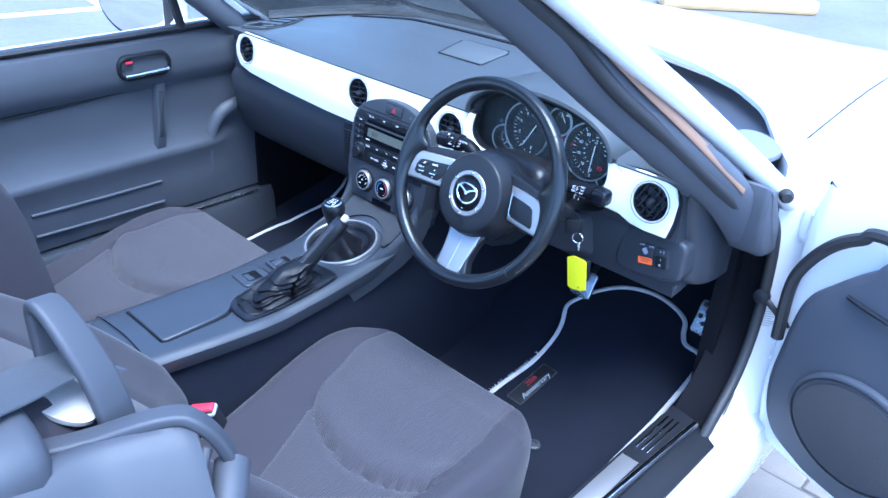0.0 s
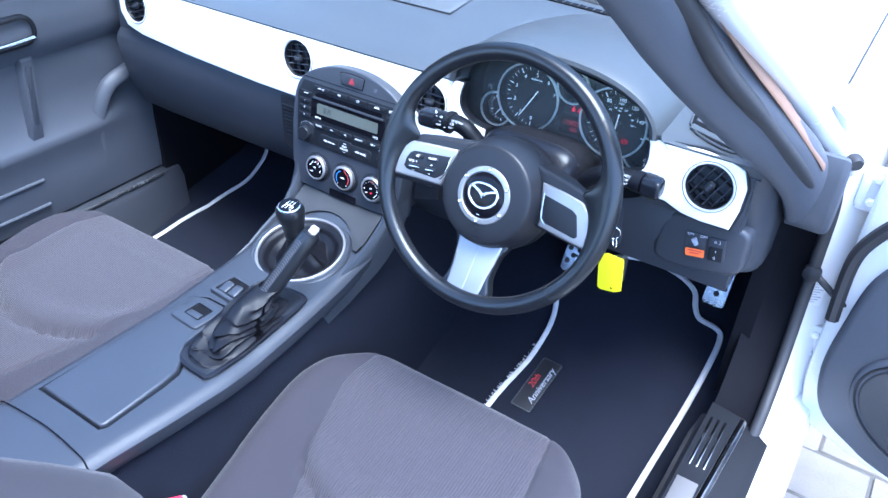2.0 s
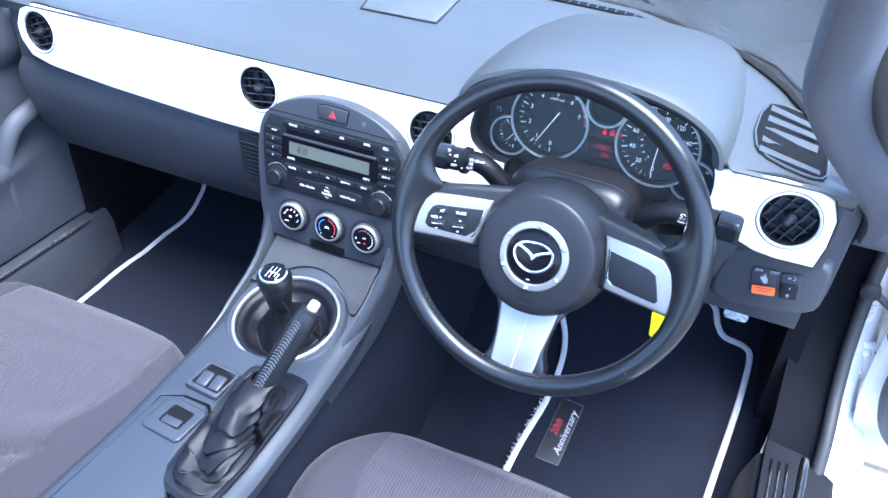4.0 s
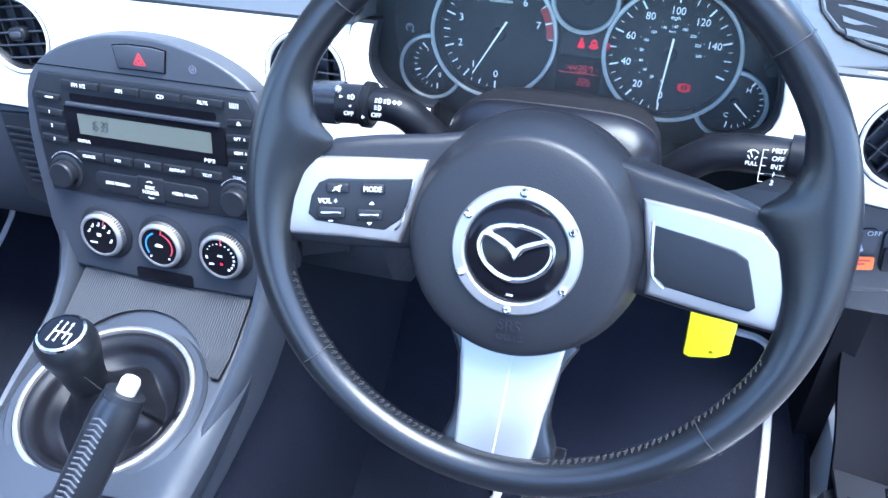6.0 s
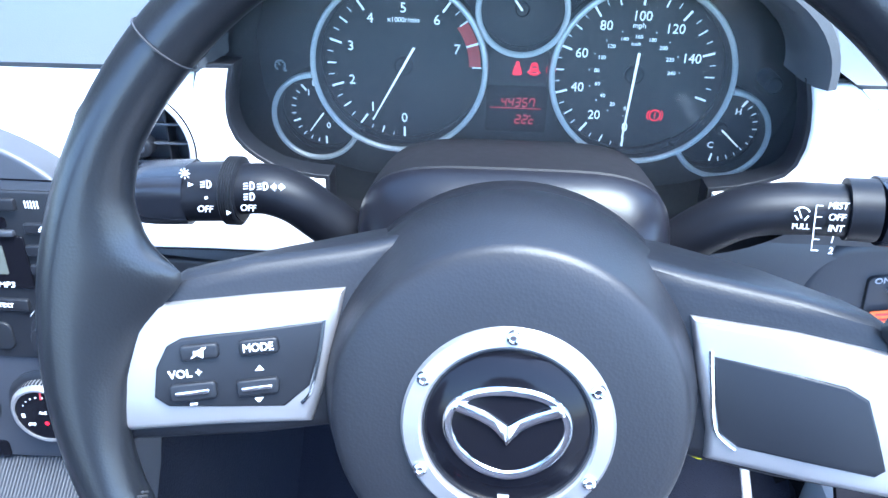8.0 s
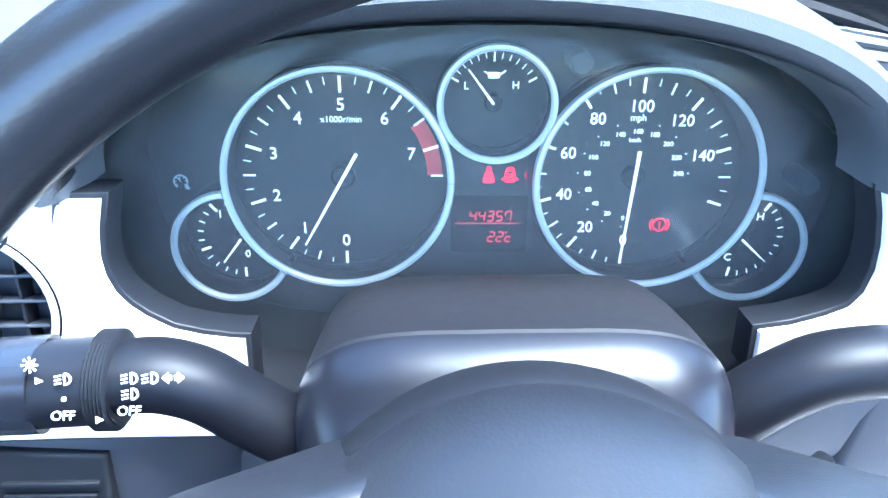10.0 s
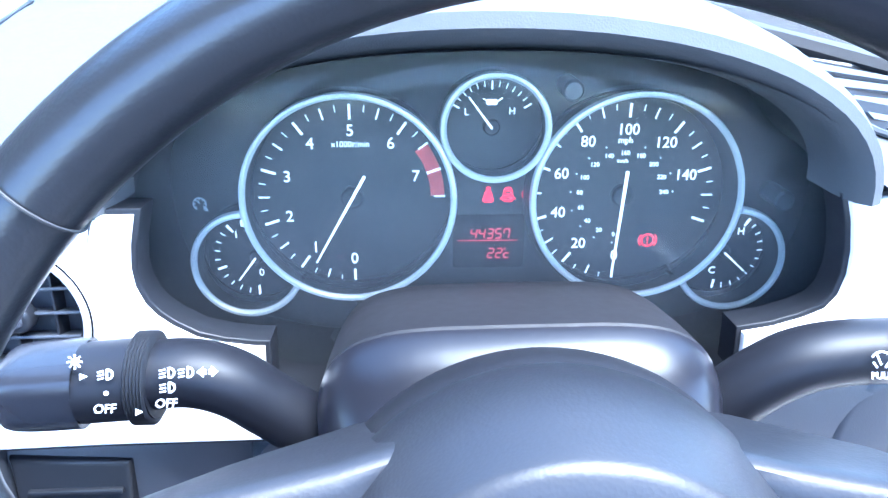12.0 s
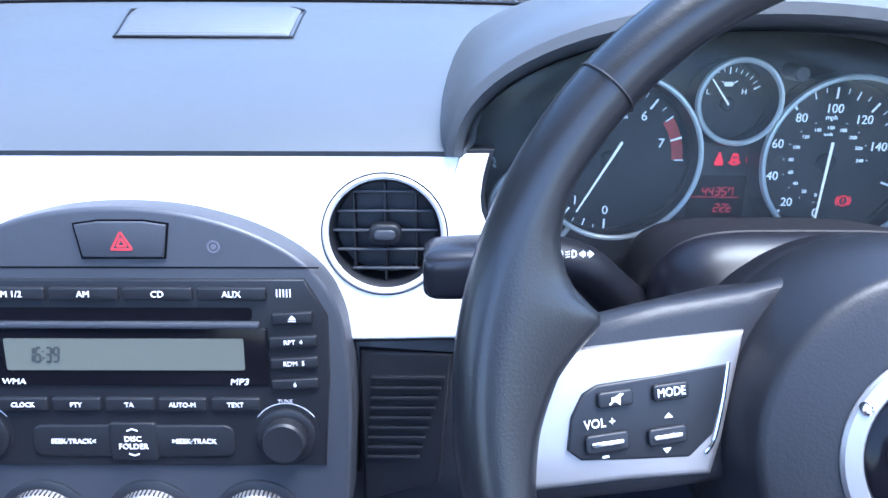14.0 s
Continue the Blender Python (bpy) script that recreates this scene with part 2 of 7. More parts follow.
def smooth(pts, n=6, closed=True):
    """A Catmull-Rom curve through the points."""
    out, k = [], len(pts)
    for i in range(k if closed else k - 1):
        get = (lambda j: Vector(pts[j % k])) if closed else (lambda j: Vector(pts[min(max(j, 0), k - 1)]))
        p0, p1, p2, p3 = get(i - 1), get(i), get(i + 1), get(i + 2)
        for s in range(n):
            t = s / n
            out.append(tuple(0.5 * (2 * p1 + (p2 - p0) * t + (2 * p0 - 5 * p1 + 4 * p2 - p3) * t * t + (3 * p1 - p0 - 3 * p2 + p3) * t**3)))
    if not closed:
        out.append(tuple(pts[-1]))
    return out


def tube(bm, path, r, n=10, closed=False, flat=1.0, up=None, taper=None):
    """A round or flattened bar along a path of 3D points."""
    P, k = [Vector(p) for p in path], len(path)
    rings, side = [], None
    for i in range(k):
        d = (P[(i + 1) % k] - P[i - 1]) if closed else (P[min(i + 1, k - 1)] - P[max(i - 1, 0)])
        d.normalize()
        if up is not None:
            side = d.cross(Vector(up)).normalized()
        elif side is None:
            side = d.orthogonal().normalized()
        else:
            side = (side - d * side.dot(d)).normalized()
        other = side.cross(d)
        rr = r * (taper[i] if taper else 1)
        rings.append([P[i] + side * rr * math.cos(2 * math.pi * j / n) + other * rr * flat * math.sin(2 * math.pi * j / n) for j in range(n)])
    if closed:
        rings.append(rings[0])
    return ring_loft(bm, rings, cap0=not closed, cap1=not closed)


def grid(bm, f, nu, nv, closed_v=False):
    vs = [[bm.verts.new(f(i / nu, j / nv)) for j in range(nv + 1)] for i in range(nu + 1)]
    for i in range(nu):
        for j in range(nv):
            face(bm, (vs[i][j], vs[i + 1][j], vs[i + 1][j + 1], vs[i][j + 1]))
    return bm


def solid(bm, t, ref=(0, 0, 1)):
    """Gives a sheet thickness t on the side away from ref."""
    bmesh.ops.recalc_face_normals(bm, faces=bm.faces)
    if sum((f.normal.dot(Vector(ref)) * f.calc_area() for f in bm.faces)) < 0:
        bmesh.ops.reverse_faces(bm, faces=bm.faces)
    bm.normal_update()
    faces, rim_edges = list(bm.faces), [e for e in bm.edges if e.is_boundary]
    low = {v: bm.verts.new(v.co - v.normal * t) for v in list(bm.verts)}
    for f in faces:
        face(bm, [low[v] for v in reversed(f.verts)])
    for e in rim_edges:
        p, q = e.verts
        face(bm, (p, q, low[q], low[p]))
    return bm


def carve(bm, cutter):
    """bm less cutter."""
    obs = []
    for b in (bm, cutter):
        bmesh.ops.recalc_face_normals(b, faces=b.faces)
        me = bpy.data.meshes.new("temporary")
        b.to_mesh(me)
        b.free()
        obs.append(new("temporary", me))
    mod = obs[0].modifiers.new("cut", "BOOLEAN")
    mod.operation, mod.object, mod.solver = "DIFFERENCE", obs[1], "EXACT"
    out = bmesh.new()
    out.from_object(obs[0], bpy.context.evaluated_depsgraph_get())
    for o in obs:
        me = o.data
        bpy.data.objects.remove(o)
        bpy.data.meshes.remove(me)
    return out


def finish(bm, name, mat_, angle=38):
    bmesh.ops.remove_doubles(bm, verts=bm.verts, dist=1e-6)
    bmesh.ops.recalc_face_normals(bm, faces=bm.faces)
    me = bpy.data.meshes.new(name)
    bm.to_mesh(me)
    bm.free()
    me.materials.append(mat_)
    me.polygons.foreach_set("use_smooth", [True] * len(me.polygons))
    me.set_sharp_from_angle(angle=radians(angle))
    return me


def part(name, bm, mat_, parent=None, label="", angle=38):
    ob = new(name, finish(bm, name, mat_, angle))
    if parent:
        ob.parent = parent
    return tagged(ob, label)


def thing(name, m, label, category, group="", kind=""):
    ob = new(name)
    ob.matrix_world = m
    ob.empty_display_size = 0.02
    return tagged(ob, label, category, group, kind)


def single(name, bm, mat_, label, category, group="", kind="", m=None, angle=38):
    ob = new(name, finish(bm, name, mat_, angle))
    if m:
        ob.matrix_world = m
    return tagged(ob, label, category, group, kind)


def tilted(x, y, z, deg):
    """A frame whose z looks back at the driver and whose y climbs, leaning forwards by deg."""
    return pose(x, y, z, 90 - deg)


def write(bm, text, size, at, turn=0.0, z=0.0, align="CENTER", m=None, squash=1.0, lift=0.0003, slant=0.0):
    """Lettering, laid flat at z."""
    cu = bpy.data.curves.new("lettering", "FONT")
    cu.body, cu.size, cu.align_x, cu.align_y, cu.extrude, cu.resolution_u, cu.shear = text, size, align, "CENTER", lift, 3, slant
    ob = new("lettering", cu)
    me = bpy.data.meshes.new_from_object(ob.evaluated_get(bpy.context.evaluated_depsgraph_get()))
    bpy.data.objects.remove(ob)
    bpy.data.curves.remove(cu)
    me.transform((m or Matrix()) @ Matrix.Translation((at[0], at[1], z + lift)) @ Matrix.Rotation(radians(turn), 4, "Z") @ Matrix.Diagonal((squash, 1, 1, 1)))
    bm.from_mesh(me)
    bpy.data.meshes.remove(me)
    return bm


def bar(bm, x0, y0, x1, y1, w, z=0.0, h=0.0004, w1=None):
    """A flat stroke from one point to another."""
    d = Vector((x1 - x0, y1 - y0)).normalized()
    s, w1 = Vector((-d.y, d.x)), w if w1 is None else w1
    pts = [(x0 + s.x * w / 2, y0 + s.y * w / 2), (x0 - s.x * w / 2, y0 - s.y * w / 2), (x1 - s.x * w1 / 2, y1 - s.y * w1 / 2), (x1 + s.x * w1 / 2, y1 + s.y * w1 / 2)]
    return plate(bm, pts, z, z + h)


def arcband(bm, r0, r1, a0, a1, z0, z1, n=24, at=(0, 0)):
    pts = [(at[0] + r1 * math.cos(radians(a0 + (a1 - a0) * i / n)), at[1] + r1 * math.sin(radians(a0 + (a1 - a0) * i / n))) for i in range(n + 1)]
    pts += [(at[0] + r0 * math.cos(radians(a1 + (a0 - a1) * i / n)), at[1] + r0 * math.sin(radians(a1 + (a0 - a1) * i / n))) for i in range(n + 1)]
    return plate(bm, pts, z0, z1)


def lerp(x, xs, ys):
    return float(np.interp(x, xs, ys))


# ---- ground ----
gb = B()
box(gb, 120, 120, 0.4, (0, 0, -0.215))
ground = single("ground", gb, M_ASPHALT, "grey worn asphalt of the car park", "ground", kind="structure")
bed = B()
box(bed, 2.6, 4.2, 0.012, (1.75, 0.2, -0.0105))
pavement = single("pavement", bed, M_SAND, "grey concrete block paving with sandy joints", "paving", kind="structure")
for sx, sy, turn, ln in ((-4.72, 1.1, 78, 2.4), (-5.3, 1.7, -8, 1.6), (-5.0, -1.6, 80, 3.0)):
    lb = B()
    box(lb, ln, 0.1, 0.006, (0, 0, 0))
    single("road_marking", lb, M_LINE, "worn white painted parking line on asphalt", "road marking", "parking lines", m=pose(sx, sy, -0.012, 0, 0, turn))
kb = B()
box(kb, 1.3, 0.3, 0.12, (0, 0, 0.04), 0.04)
single("kerb_block", kb, M_KERBY, "yellow painted kerb block on the asphalt", "kerb", m=pose(-1.72, 5.72, 0, 0, 0, 42))


# ---- the car's outer body ----
def bonnet_z(x, y):
    z = lerp(y, [0.45, 0.6, 0.8, 1.0, 1.2, 1.4, 1.6, 1.78], [0.806, 0.815, 0.832, 0.842, 0.838, 0.812, 0.755, 0.66])
    ax = abs(x)
    return z - 0.016 * (ax / 0.69) ** 2 + 0.018 * math.exp(-((ax - 0.62) / 0.12) ** 2) * lerp(y, [0.5, 0.9, 1.5], [0.2, 1, 0.5])


def bonnet_rear(x):
    return lerp(abs(x), [0, 0.224, 0.36, 0.479, 0.58, 0.635, 0.664, 0.69], [0.86, 0.835, 0.79, 0.728, 0.64, 0.56, 0.515, 0.5])


bonnet = thing("bonnet", Matrix(), "closed glossy white bonnet of the car", "car bonnet")
bb = B()
grid(bb, lambda u, v: ((u * 2 - 1) * 0.69, bonnet_rear((u * 2 - 1) * 0.69) + v * (1.76 - bonnet_rear((u * 2 - 1) * 0.69)), bonnet_z((u * 2 - 1) * 0.69, bonnet_rear((u * 2 - 1) * 0.69) + v * (1.76 - bonnet_rear((u * 2 - 1) * 0.69)))), 56, 36)
solid(bb, 0.012)
part("bonnet_skin", bb, M_PAINT, bonnet)


def wing(side):
    w = thing("front_wing", Matrix(), "glossy white front wing panel of the car", "car wing", "front wings")
    bm = B()
    prof = [(0.694, -0.004), (0.72, 0.004), (0.752, 0.004), (0.79, -0.012), (0.82, -0.045), (0.838, -0.1), (0.848, -0.18), (0.85, -0.3), (0.846, -0.42), (0.83, -0.5)]

    def f(u, v):
        y = 0.478 + u * 1.25
        k = v * (len(prof) - 1)
        i = min(int(k), len(prof) - 2)
        x = prof[i][0] + (prof[i + 1][0] - prof[i][0]) * (k - i)
        dz = prof[i][1] + (prof[i + 1][1] - prof[i][1]) * (k - i)
        x += lerp(y, [0.45, 0.9, 1.3, 1.73], [-0.012, 0.012, 0.01, -0.1]) * min(1, v * 2.2)
        if v > 0.15 and y < 0.56:
            x -= 0.02 * (0.56 - y) / 0.08 * v
        z = bonnet_z(0.69, y) + dz * (1 if v < 0.5 else lerp(y, [0.45, 1.8], [1, 1]))
        arch = 0.36 * 0.36 - (y - 1.02) ** 2
        if arch > 0:
            z = max(z, 0.33 + math.sqrt(arch) * 0.92)
        return (side * x, y, z)

    grid(bm, f, 60, 27)
    solid(bm, 0.006, (side, 0, 0.4))
    part("wing_skin", bm, M_PAINT, w)
    return w


wing(1), wing(-1)
for side in (1, -1):
    jb = B()
    tube(jb, [(side * 0.692, 0.5 + 0.05 * k, bonnet_z(0.69, 0.5 + 0.05 * k) - 0.009) for k in range(25)], 0.005, 6)
    part("edge_joint", jb, M_RUBBER, bonnet)

# cowl between the bonnet and the windscreen
cowl = thing("windscreen_cowl", Matrix(), "black plastic cowl tray below the windscreen", "cowl panel")
cb = B()
grid(cb, lambda u, v: ((u * 2 - 1) * 0.66, lerp(abs(u * 2 - 1) * 0.66, [0, 0.3, 0.5, 0.66], [0.6, 0.58, 0.47, 0.34]) + v * (bonnet_rear((u * 2 - 1) * 0.66) + 0.05 - lerp(abs(u * 2 - 1) * 0.66, [0, 0.3, 0.5, 0.66], [0.6, 0.58, 0.47, 0.34])), 0.792 - 0.022 * math.sin(v * math.pi)), 40, 10)
solid(cb, 0.006)
part("tray", cb, M_PLASTIC, cowl)
cb = B()
plate(cb, smooth([(0.58, 0.43), (0.668, 0.4), (0.69, 0.47), (0.672, 0.51), (0.625, 0.545), (0.585, 0.53)], 4), 0.79, 0.801, 0.003)
part("end_cap", cb, M_CAP, cowl, "pale grey plastic cowl end cap")
cb = B()
tube(cb, smooth([(0.52, 0.56, 0.806), (0.40, 0.62, 0.83), (0.2, 0.66, 0.845), (-0.05, 0.68, 0.85)], 6, False), 0.009, 8)
part("wiper_arm", cb, M_PLASTIC2, cowl, "black wiper arm")

# windscreen frame: white outer rail, dark inner trim, header
frame_thing = thing("windscreen", Matrix(), "windscreen glass in white surround with dark inner trim", "windscreen")


def pillar(side):
    def line(pts):
        return smooth([(side * x, y, z + lerp(-y, [0.07, 0.15, 0.24, 0.35, 0.48], [0, 0.012, 0.03, 0.06, 0.095])) for x, y, z in pts], 7, False)

    bm = B()
    tube(bm, line([(0.735, 0.44, 0.735), (0.704, 0.36, 0.8), (0.66, 0.148, 0.945), (0.624, 0.0, 1.044), (0.606, -0.1, 1.105), (0.597, -0.22, 1.155), (0.586, -0.35, 1.203), (0.565, -0.48, 1.25)]), 0.026, 14, flat=0.8, up=(side * 0.5, 0.35, 0.8))
    part("pillar_rail", bm, M_PAINT, frame_thing)
    bm = B()
    tube(bm, line([(0.708, 0.335, 0.708), (0.695, 0.245, 0.795), (0.645, 0.103, 0.904), (0.608, 0.014, 0.978), (0.584, -0.07, 1.042), (0.578, -0.15, 1.083), (0.573, -0.24, 1.12), (0.565, -0.35, 1.165), (0.55, -0.48, 1.21)]), 0.038, 16, flat=0.5, up=(side * -0.75, -0.25, 0.62), taper=[1 - 0.36 * max(0, i - 22) / 34 for i in range(57)])
    part("pillar_trim", bm, M_DOORTRIM, frame_thing, "dark grey vinyl pillar trim")
    bm = B()
    tube(bm, line([(0.712, 0.36, 0.70), (0.703, 0.24, 0.79), (0.654, 0.088, 0.916), (0.624, -0.005, 0.99), (0.598, -0.08, 1.06), (0.59, -0.16, 1.1), (0.584, -0.25, 1.138), (0.576, -0.36, 1.178), (0.56, -0.48, 1.225)]), 0.011, 10)
    part("rubber_seal", bm, M_RUBBER, frame_thing)
    # strip coloured as the warm reflection along the rail
    bm = B()
    tube(bm, line([(0.718, 0.262, 0.803), (0.707, 0.224, 0.835), (0.671, 0.12, 0.923), (0.637, 0.028, 0.999), (0.613, -0.052, 1.064), (0.604, -0.14, 1.11), (0.6, -0.24, 1.148), (0.593, -0.365, 1.193), (0.575, -0.48, 1.235)]), 0.0095, 12, flat=0.3, up=(side * 0.9, 0, 0.45))
    part("frame_strip", bm, M_TANREFLECT, frame_thing, "pillar strip with a warm reflection painted tan")
    bm = B()
    tube(bm, line([(0.64, 0.13, 0.905), (0.618, 0.05, 0.965), (0.596, -0.02, 1.02)]), 0.017, 8, flat=0.5)
    part("seal_retainer", bm, M_RUBBER, frame_thing)


pillar(1), pillar(-1)
bm = B()
tube(bm, smooth([(-0.56, -0.5, 1.318), (-0.3, -0.48, 1.345), (0, -0.47, 1.355), (0.3, -0.48, 1.345), (0.56, -0.5, 1.318)], 6, False), 0.035, 12, flat=0.6, up=(0, 0, 1))
part("header_rail", bm, M_DOORTRIM, frame_thing)
# boot flap of the pillar trim, at the door opening
bm = B()
plate(bm, smooth([(0.30, 0.80), (0.345, 0.77), (0.395, 0.70), (0.405, 0.66), (0.375, 0.652), (0.33, 0.668), (0.305, 0.72)], 4), -0.045, 0.014, 0.01, m=Matrix(((0, 0, 1, 0.735), (1, 0, 0, 0), (0, 1, 0, 0), (0, 0, 0, 1))))
part("trim_foot", bm, M_DOORTRIM, frame_thing, "dark grey plastic trim foot")


def glass_base(x):
    return lerp(abs(x), [0, 0.083, 0.318, 0.466, 0.558, 0.609, 0.66], [0.6, 0.6, 0.594, 0.528, 0.439, 0.35, 0.28])


bm = B()
grid(bm, lambda u, v: ((u * 2 - 1) * (0.635 - 0.085 * v), glass_base((u * 2 - 1) * 0.635) * (1 - v) + v * (-0.47 - 0.02 * (u * 2 - 1) ** 2), (0.835 - 0.02 * abs(u * 2 - 1) ** 3) * (1 - v) + v * (1.345 - 0.025 * (u * 2 - 1) ** 2)), 30, 8)
solid(bm, 0.004)
glass = part("windscreen_pane", bm, M_GLASS, frame_thing, "clear windscreen glass")
glass.visible_shadow = False
bm = B()
tube(bm, [((u / 20 - 1) * 0.63, glass_base((u / 20 - 1) * 0.63) - 0.012, 0.842 - 0.026 * abs(u / 20 - 1) ** 3) for u in range(41)], 0.012, 8, flat=0.6, up=(0, 0, 1))
part("glass_border", bm, M_RUBBER, frame_thing, "black glass border strip")

# body shell round the right door opening
shell = thing("door_aperture", Matrix(), "white painted body sill and door post", "car body")
bm = B()
sill_sec = [(0.772, 0.30), (0.80, 0.306), (0.822, 0.298), (0.832, 0.27), (0.835, 0.2), (0.82, 0.15), (0.70, 0.15), (0.70, 0.285)]
ring_loft(bm, [[(x, y, z) for x, z in sill_sec] for y in np.linspace(-1.0, 0.46, 20)])
part("sill", bm, M_PAINT, shell)
bm = B()
post = [(0.726, 0.395), (0.732, 0.402), (0.742, 0.411), (0.765, 0.425), (0.782, 0.46), (0.784, 0.54), (0.70, 0.56), (0.66, 0.5)]
ring_loft(bm, [[(x + lerp(z, [0.25, 0.4, 0.8], [0.03, 0.02, -0.002]), y + lerp(z, [0.25, 0.32, 0.45, 0.8], [-0.08, -0.005, 0.03, 0.03]), z) for x, y in post] for z in np.linspace(0.25, 0.8, 22)])
part("hinge_post", bm, M_PAINT, shell)
bm = B()
tube(bm, smooth([(0.757, 0.25, 0.295), (0.757, 0.3, 0.345), (0.754, 0.36, 0.395), (0.75, 0.4, 0.47), (0.746, 0.412, 0.58), (0.742, 0.392, 0.69), (0.728, 0.345, 0.765)], 8, False), 0.01, 10)
part("door_seal", bm, M_RUBBER, shell, "black rubber door seal")
seal_line = smooth([(0.757, 0.25, 0.295), (0.757, 0.3, 0.345), (0.754, 0.36, 0.395), (0.75, 0.4, 0.47), (0.746, 0.412, 0.58), (0.742, 0.392, 0.69), (0.728, 0.345, 0.765)], 8, False)
bm = B()
grid(bm, lambda u, v: Vector(seal_line[round(v * (len(seal_line) - 1))]) + Vector((-0.075 * u, 0.012 * math.sin(u * 3.1) + 0.012 * u, -0.004)), 6, len(seal_line) - 1)
solid(bm, 0.005)
part("post_trim", bm, M_POST, shell, "dark grey plastic door post trim")
bm = B()
plate(bm, rrect(0.03, 0.052, 0.003, 3), 0, 0.001, 0)
st = part("sticker", bm, M_STICKER, shell, "pale printed data sticker")
st.matrix_local = pose(0.76, 0.44, 0.5, 88, 0, 24)
bm = B()
for i in range(9):
    bar(bm, -0.012, 0.021 - i * 0.005, 0.012 - (i % 3) * 0.004, 0.021 - i * 0.005, 0.0022, 0.001)
sx = part("printed_lines", bm, M_GREYMARK, st)
for z, s in ((0.70, 1), (0.395, 1)):
    bm = B()
    box(bm, 0.05, 0.012, 0.075, (0.0, 0.0, 0), 0.004)
    box(bm, 0.014, 0.04, 0.06, (-0.02, 0.012, 0), 0.004)
    hinge = part("hinge", bm, M_PAINT, shell)
    hinge.matrix_local = pose(0.79, 0.452, z)
    bm = B()
    lathe(bm, [(0.0, -0.034), (0.009, -0.034), (0.009, 0.034), (0.0, 0.034)], 12, (0.022, -0.012, 0))
    part("pin", bm, M_GREYMET, hinge)
    for dz in (-0.02, 0.02):
        bm = B()
        lathe(bm, [(0, 0), (0.008, 0), (0.008, 0.004), (0.005, 0.007), (0, 0.007)], 6, m=pose(-0.004, -0.006, dz, 90))
        part("bolt", bm, M_PAINT, hinge)
strap = thing("check_strap", Matrix(), "black door check strap with wiring gaiter", "door strap")
bm = B()
tube(bm, smooth([(0.748, 0.408, 0.556), (0.77, 0.40, 0.545), (0.80, 0.40, 0.525), (0.815, 0.405, 0.52)], 5, False), 0.0055, 8)
part("strap_arm", bm, M_RUBBER, strap)
bm = B()
lathe(bm, [(0, -0.008), (0.014, -0.008), (0.014, 0.006), (0.006, 0.009), (0, 0.009)], 14, m=pose(0.747, 0.402, 0.556, 90))
part("pivot", bm, M_PLASTIC2, strap)
bm = B()
path = [(0.80 + 0.012 * math.sin(k * 0.12), 0.425, 0.515 - k * 0.0034) for k in range(26)]
tube(bm, path, 0.0105, 10, taper=[1.0 if k % 2 else 0.78 for k in range(26)])
part("gaiter", bm, M_RUBBER, strap)
bm = B()
lathe(bm, [(0, 0), (0.012, 0), (0.012, 0.01), (0.008, 0.016), (0, 0.016)], 12, m=pose(0.745, 0.385, 0.765, 90, 0, 30))
single("rubber_stop", bm, M_RUBBER, "black rubber stop on the white door post", "rubber stop")

# right door, standing open
D = pose(0.80, 0.43, 0, 0, 0, -17.4)
door = thing("door_driver", D, "open white door with dark grey inner panel", "car door")
DX = Matrix(((1, 0, 0, 0), (0, 0, -1, 0), (0, 1, 0, 0), (0, 0, 0, 1)))
bm = B()
plate(bm, smooth([(0.0, 0.78), (0.06, 0.812), (0.5, 0.82), (1.02, 0.83), (1.1, 0.7), (1.09, 0.4), (1.0, 0.27), (0.5, 0.25), (0.06, 0.262), (0.006, 0.32), (-0.004, 0.5)], 6), -0.05, 0.028, 0.012, m=DX)
part("door_shell", bm, M_PAINT, door)
bm = B()
card = smooth([(0.045, 0.6), (0.03, 0.5), (0.026, 0.41), (0.05, 0.335), (0.11, 0.302), (0.21, 0.287), (0.6, 0.285), (0.95, 0.3), (1.03, 0.45), (1.04, 0.7), (0.95, 0.75), (0.5, 0.752), (0.2, 0.748), (0.135, 0.705), (0.085, 0.655)], 6)
plate(bm, card, 0.028, 0.062, 0.016, m=DX)
part("door_card", bm, M_DOORTRIM, door)
bm = B()
tube(bm, [DX @ Vector((x, z, 0.045)) for x, z in smooth([(0.012, 0.50), (0.008, 0.60), (0.02, 0.652), (0.055, 0.708), (0.1, 0.745), (0.16, 0.768), (0.5, 0.775), (1.0, 0.775)], 6, False)], 0.011, 8)
part("weather_strip", bm, M_RUBBER, door)
bm = B()
plate(bm, circle(0.125, 44, (0.205, 0.432), 0.1), 0.05, 0.072, 0.008, m=DX)
spk = part("speaker_surround", bm, M_DOORTRIM, door)
bm = B()
plate(bm, circle(0.108, 44, (0.205, 0.432), 0.084), 0.07, 0.076, 0.004, m=DX)
part("speaker_grille", bm, material("ribbed speaker mesh", (0.03, 0.032, 0.038), 0.6, ribs=1.0, rib_scale=130, rib_axis="Z"), spk)
bm = B()
tube(bm, [DX @ Vector((0.205 + 0.114 * math.cos(a / 22 * math.pi), 0.432 + 0.09 * math.sin(a / 22 * math.pi), 0.0725)) for a in range(44)], 0.0022, 6, closed=True)
part("speaker_groove", bm, M_PLASTIC2, spk)
bm = B()
tube(bm, [DX @ Vector(p) for p in smooth([(0.12, 0.655, 0.063), (0.18, 0.652, 0.068), (0.4, 0.645, 0.075), (0.9, 0.64, 0.07)], 5, False)], 0.004, 6)
part("card_seam", bm, M_PLASTIC2, door)

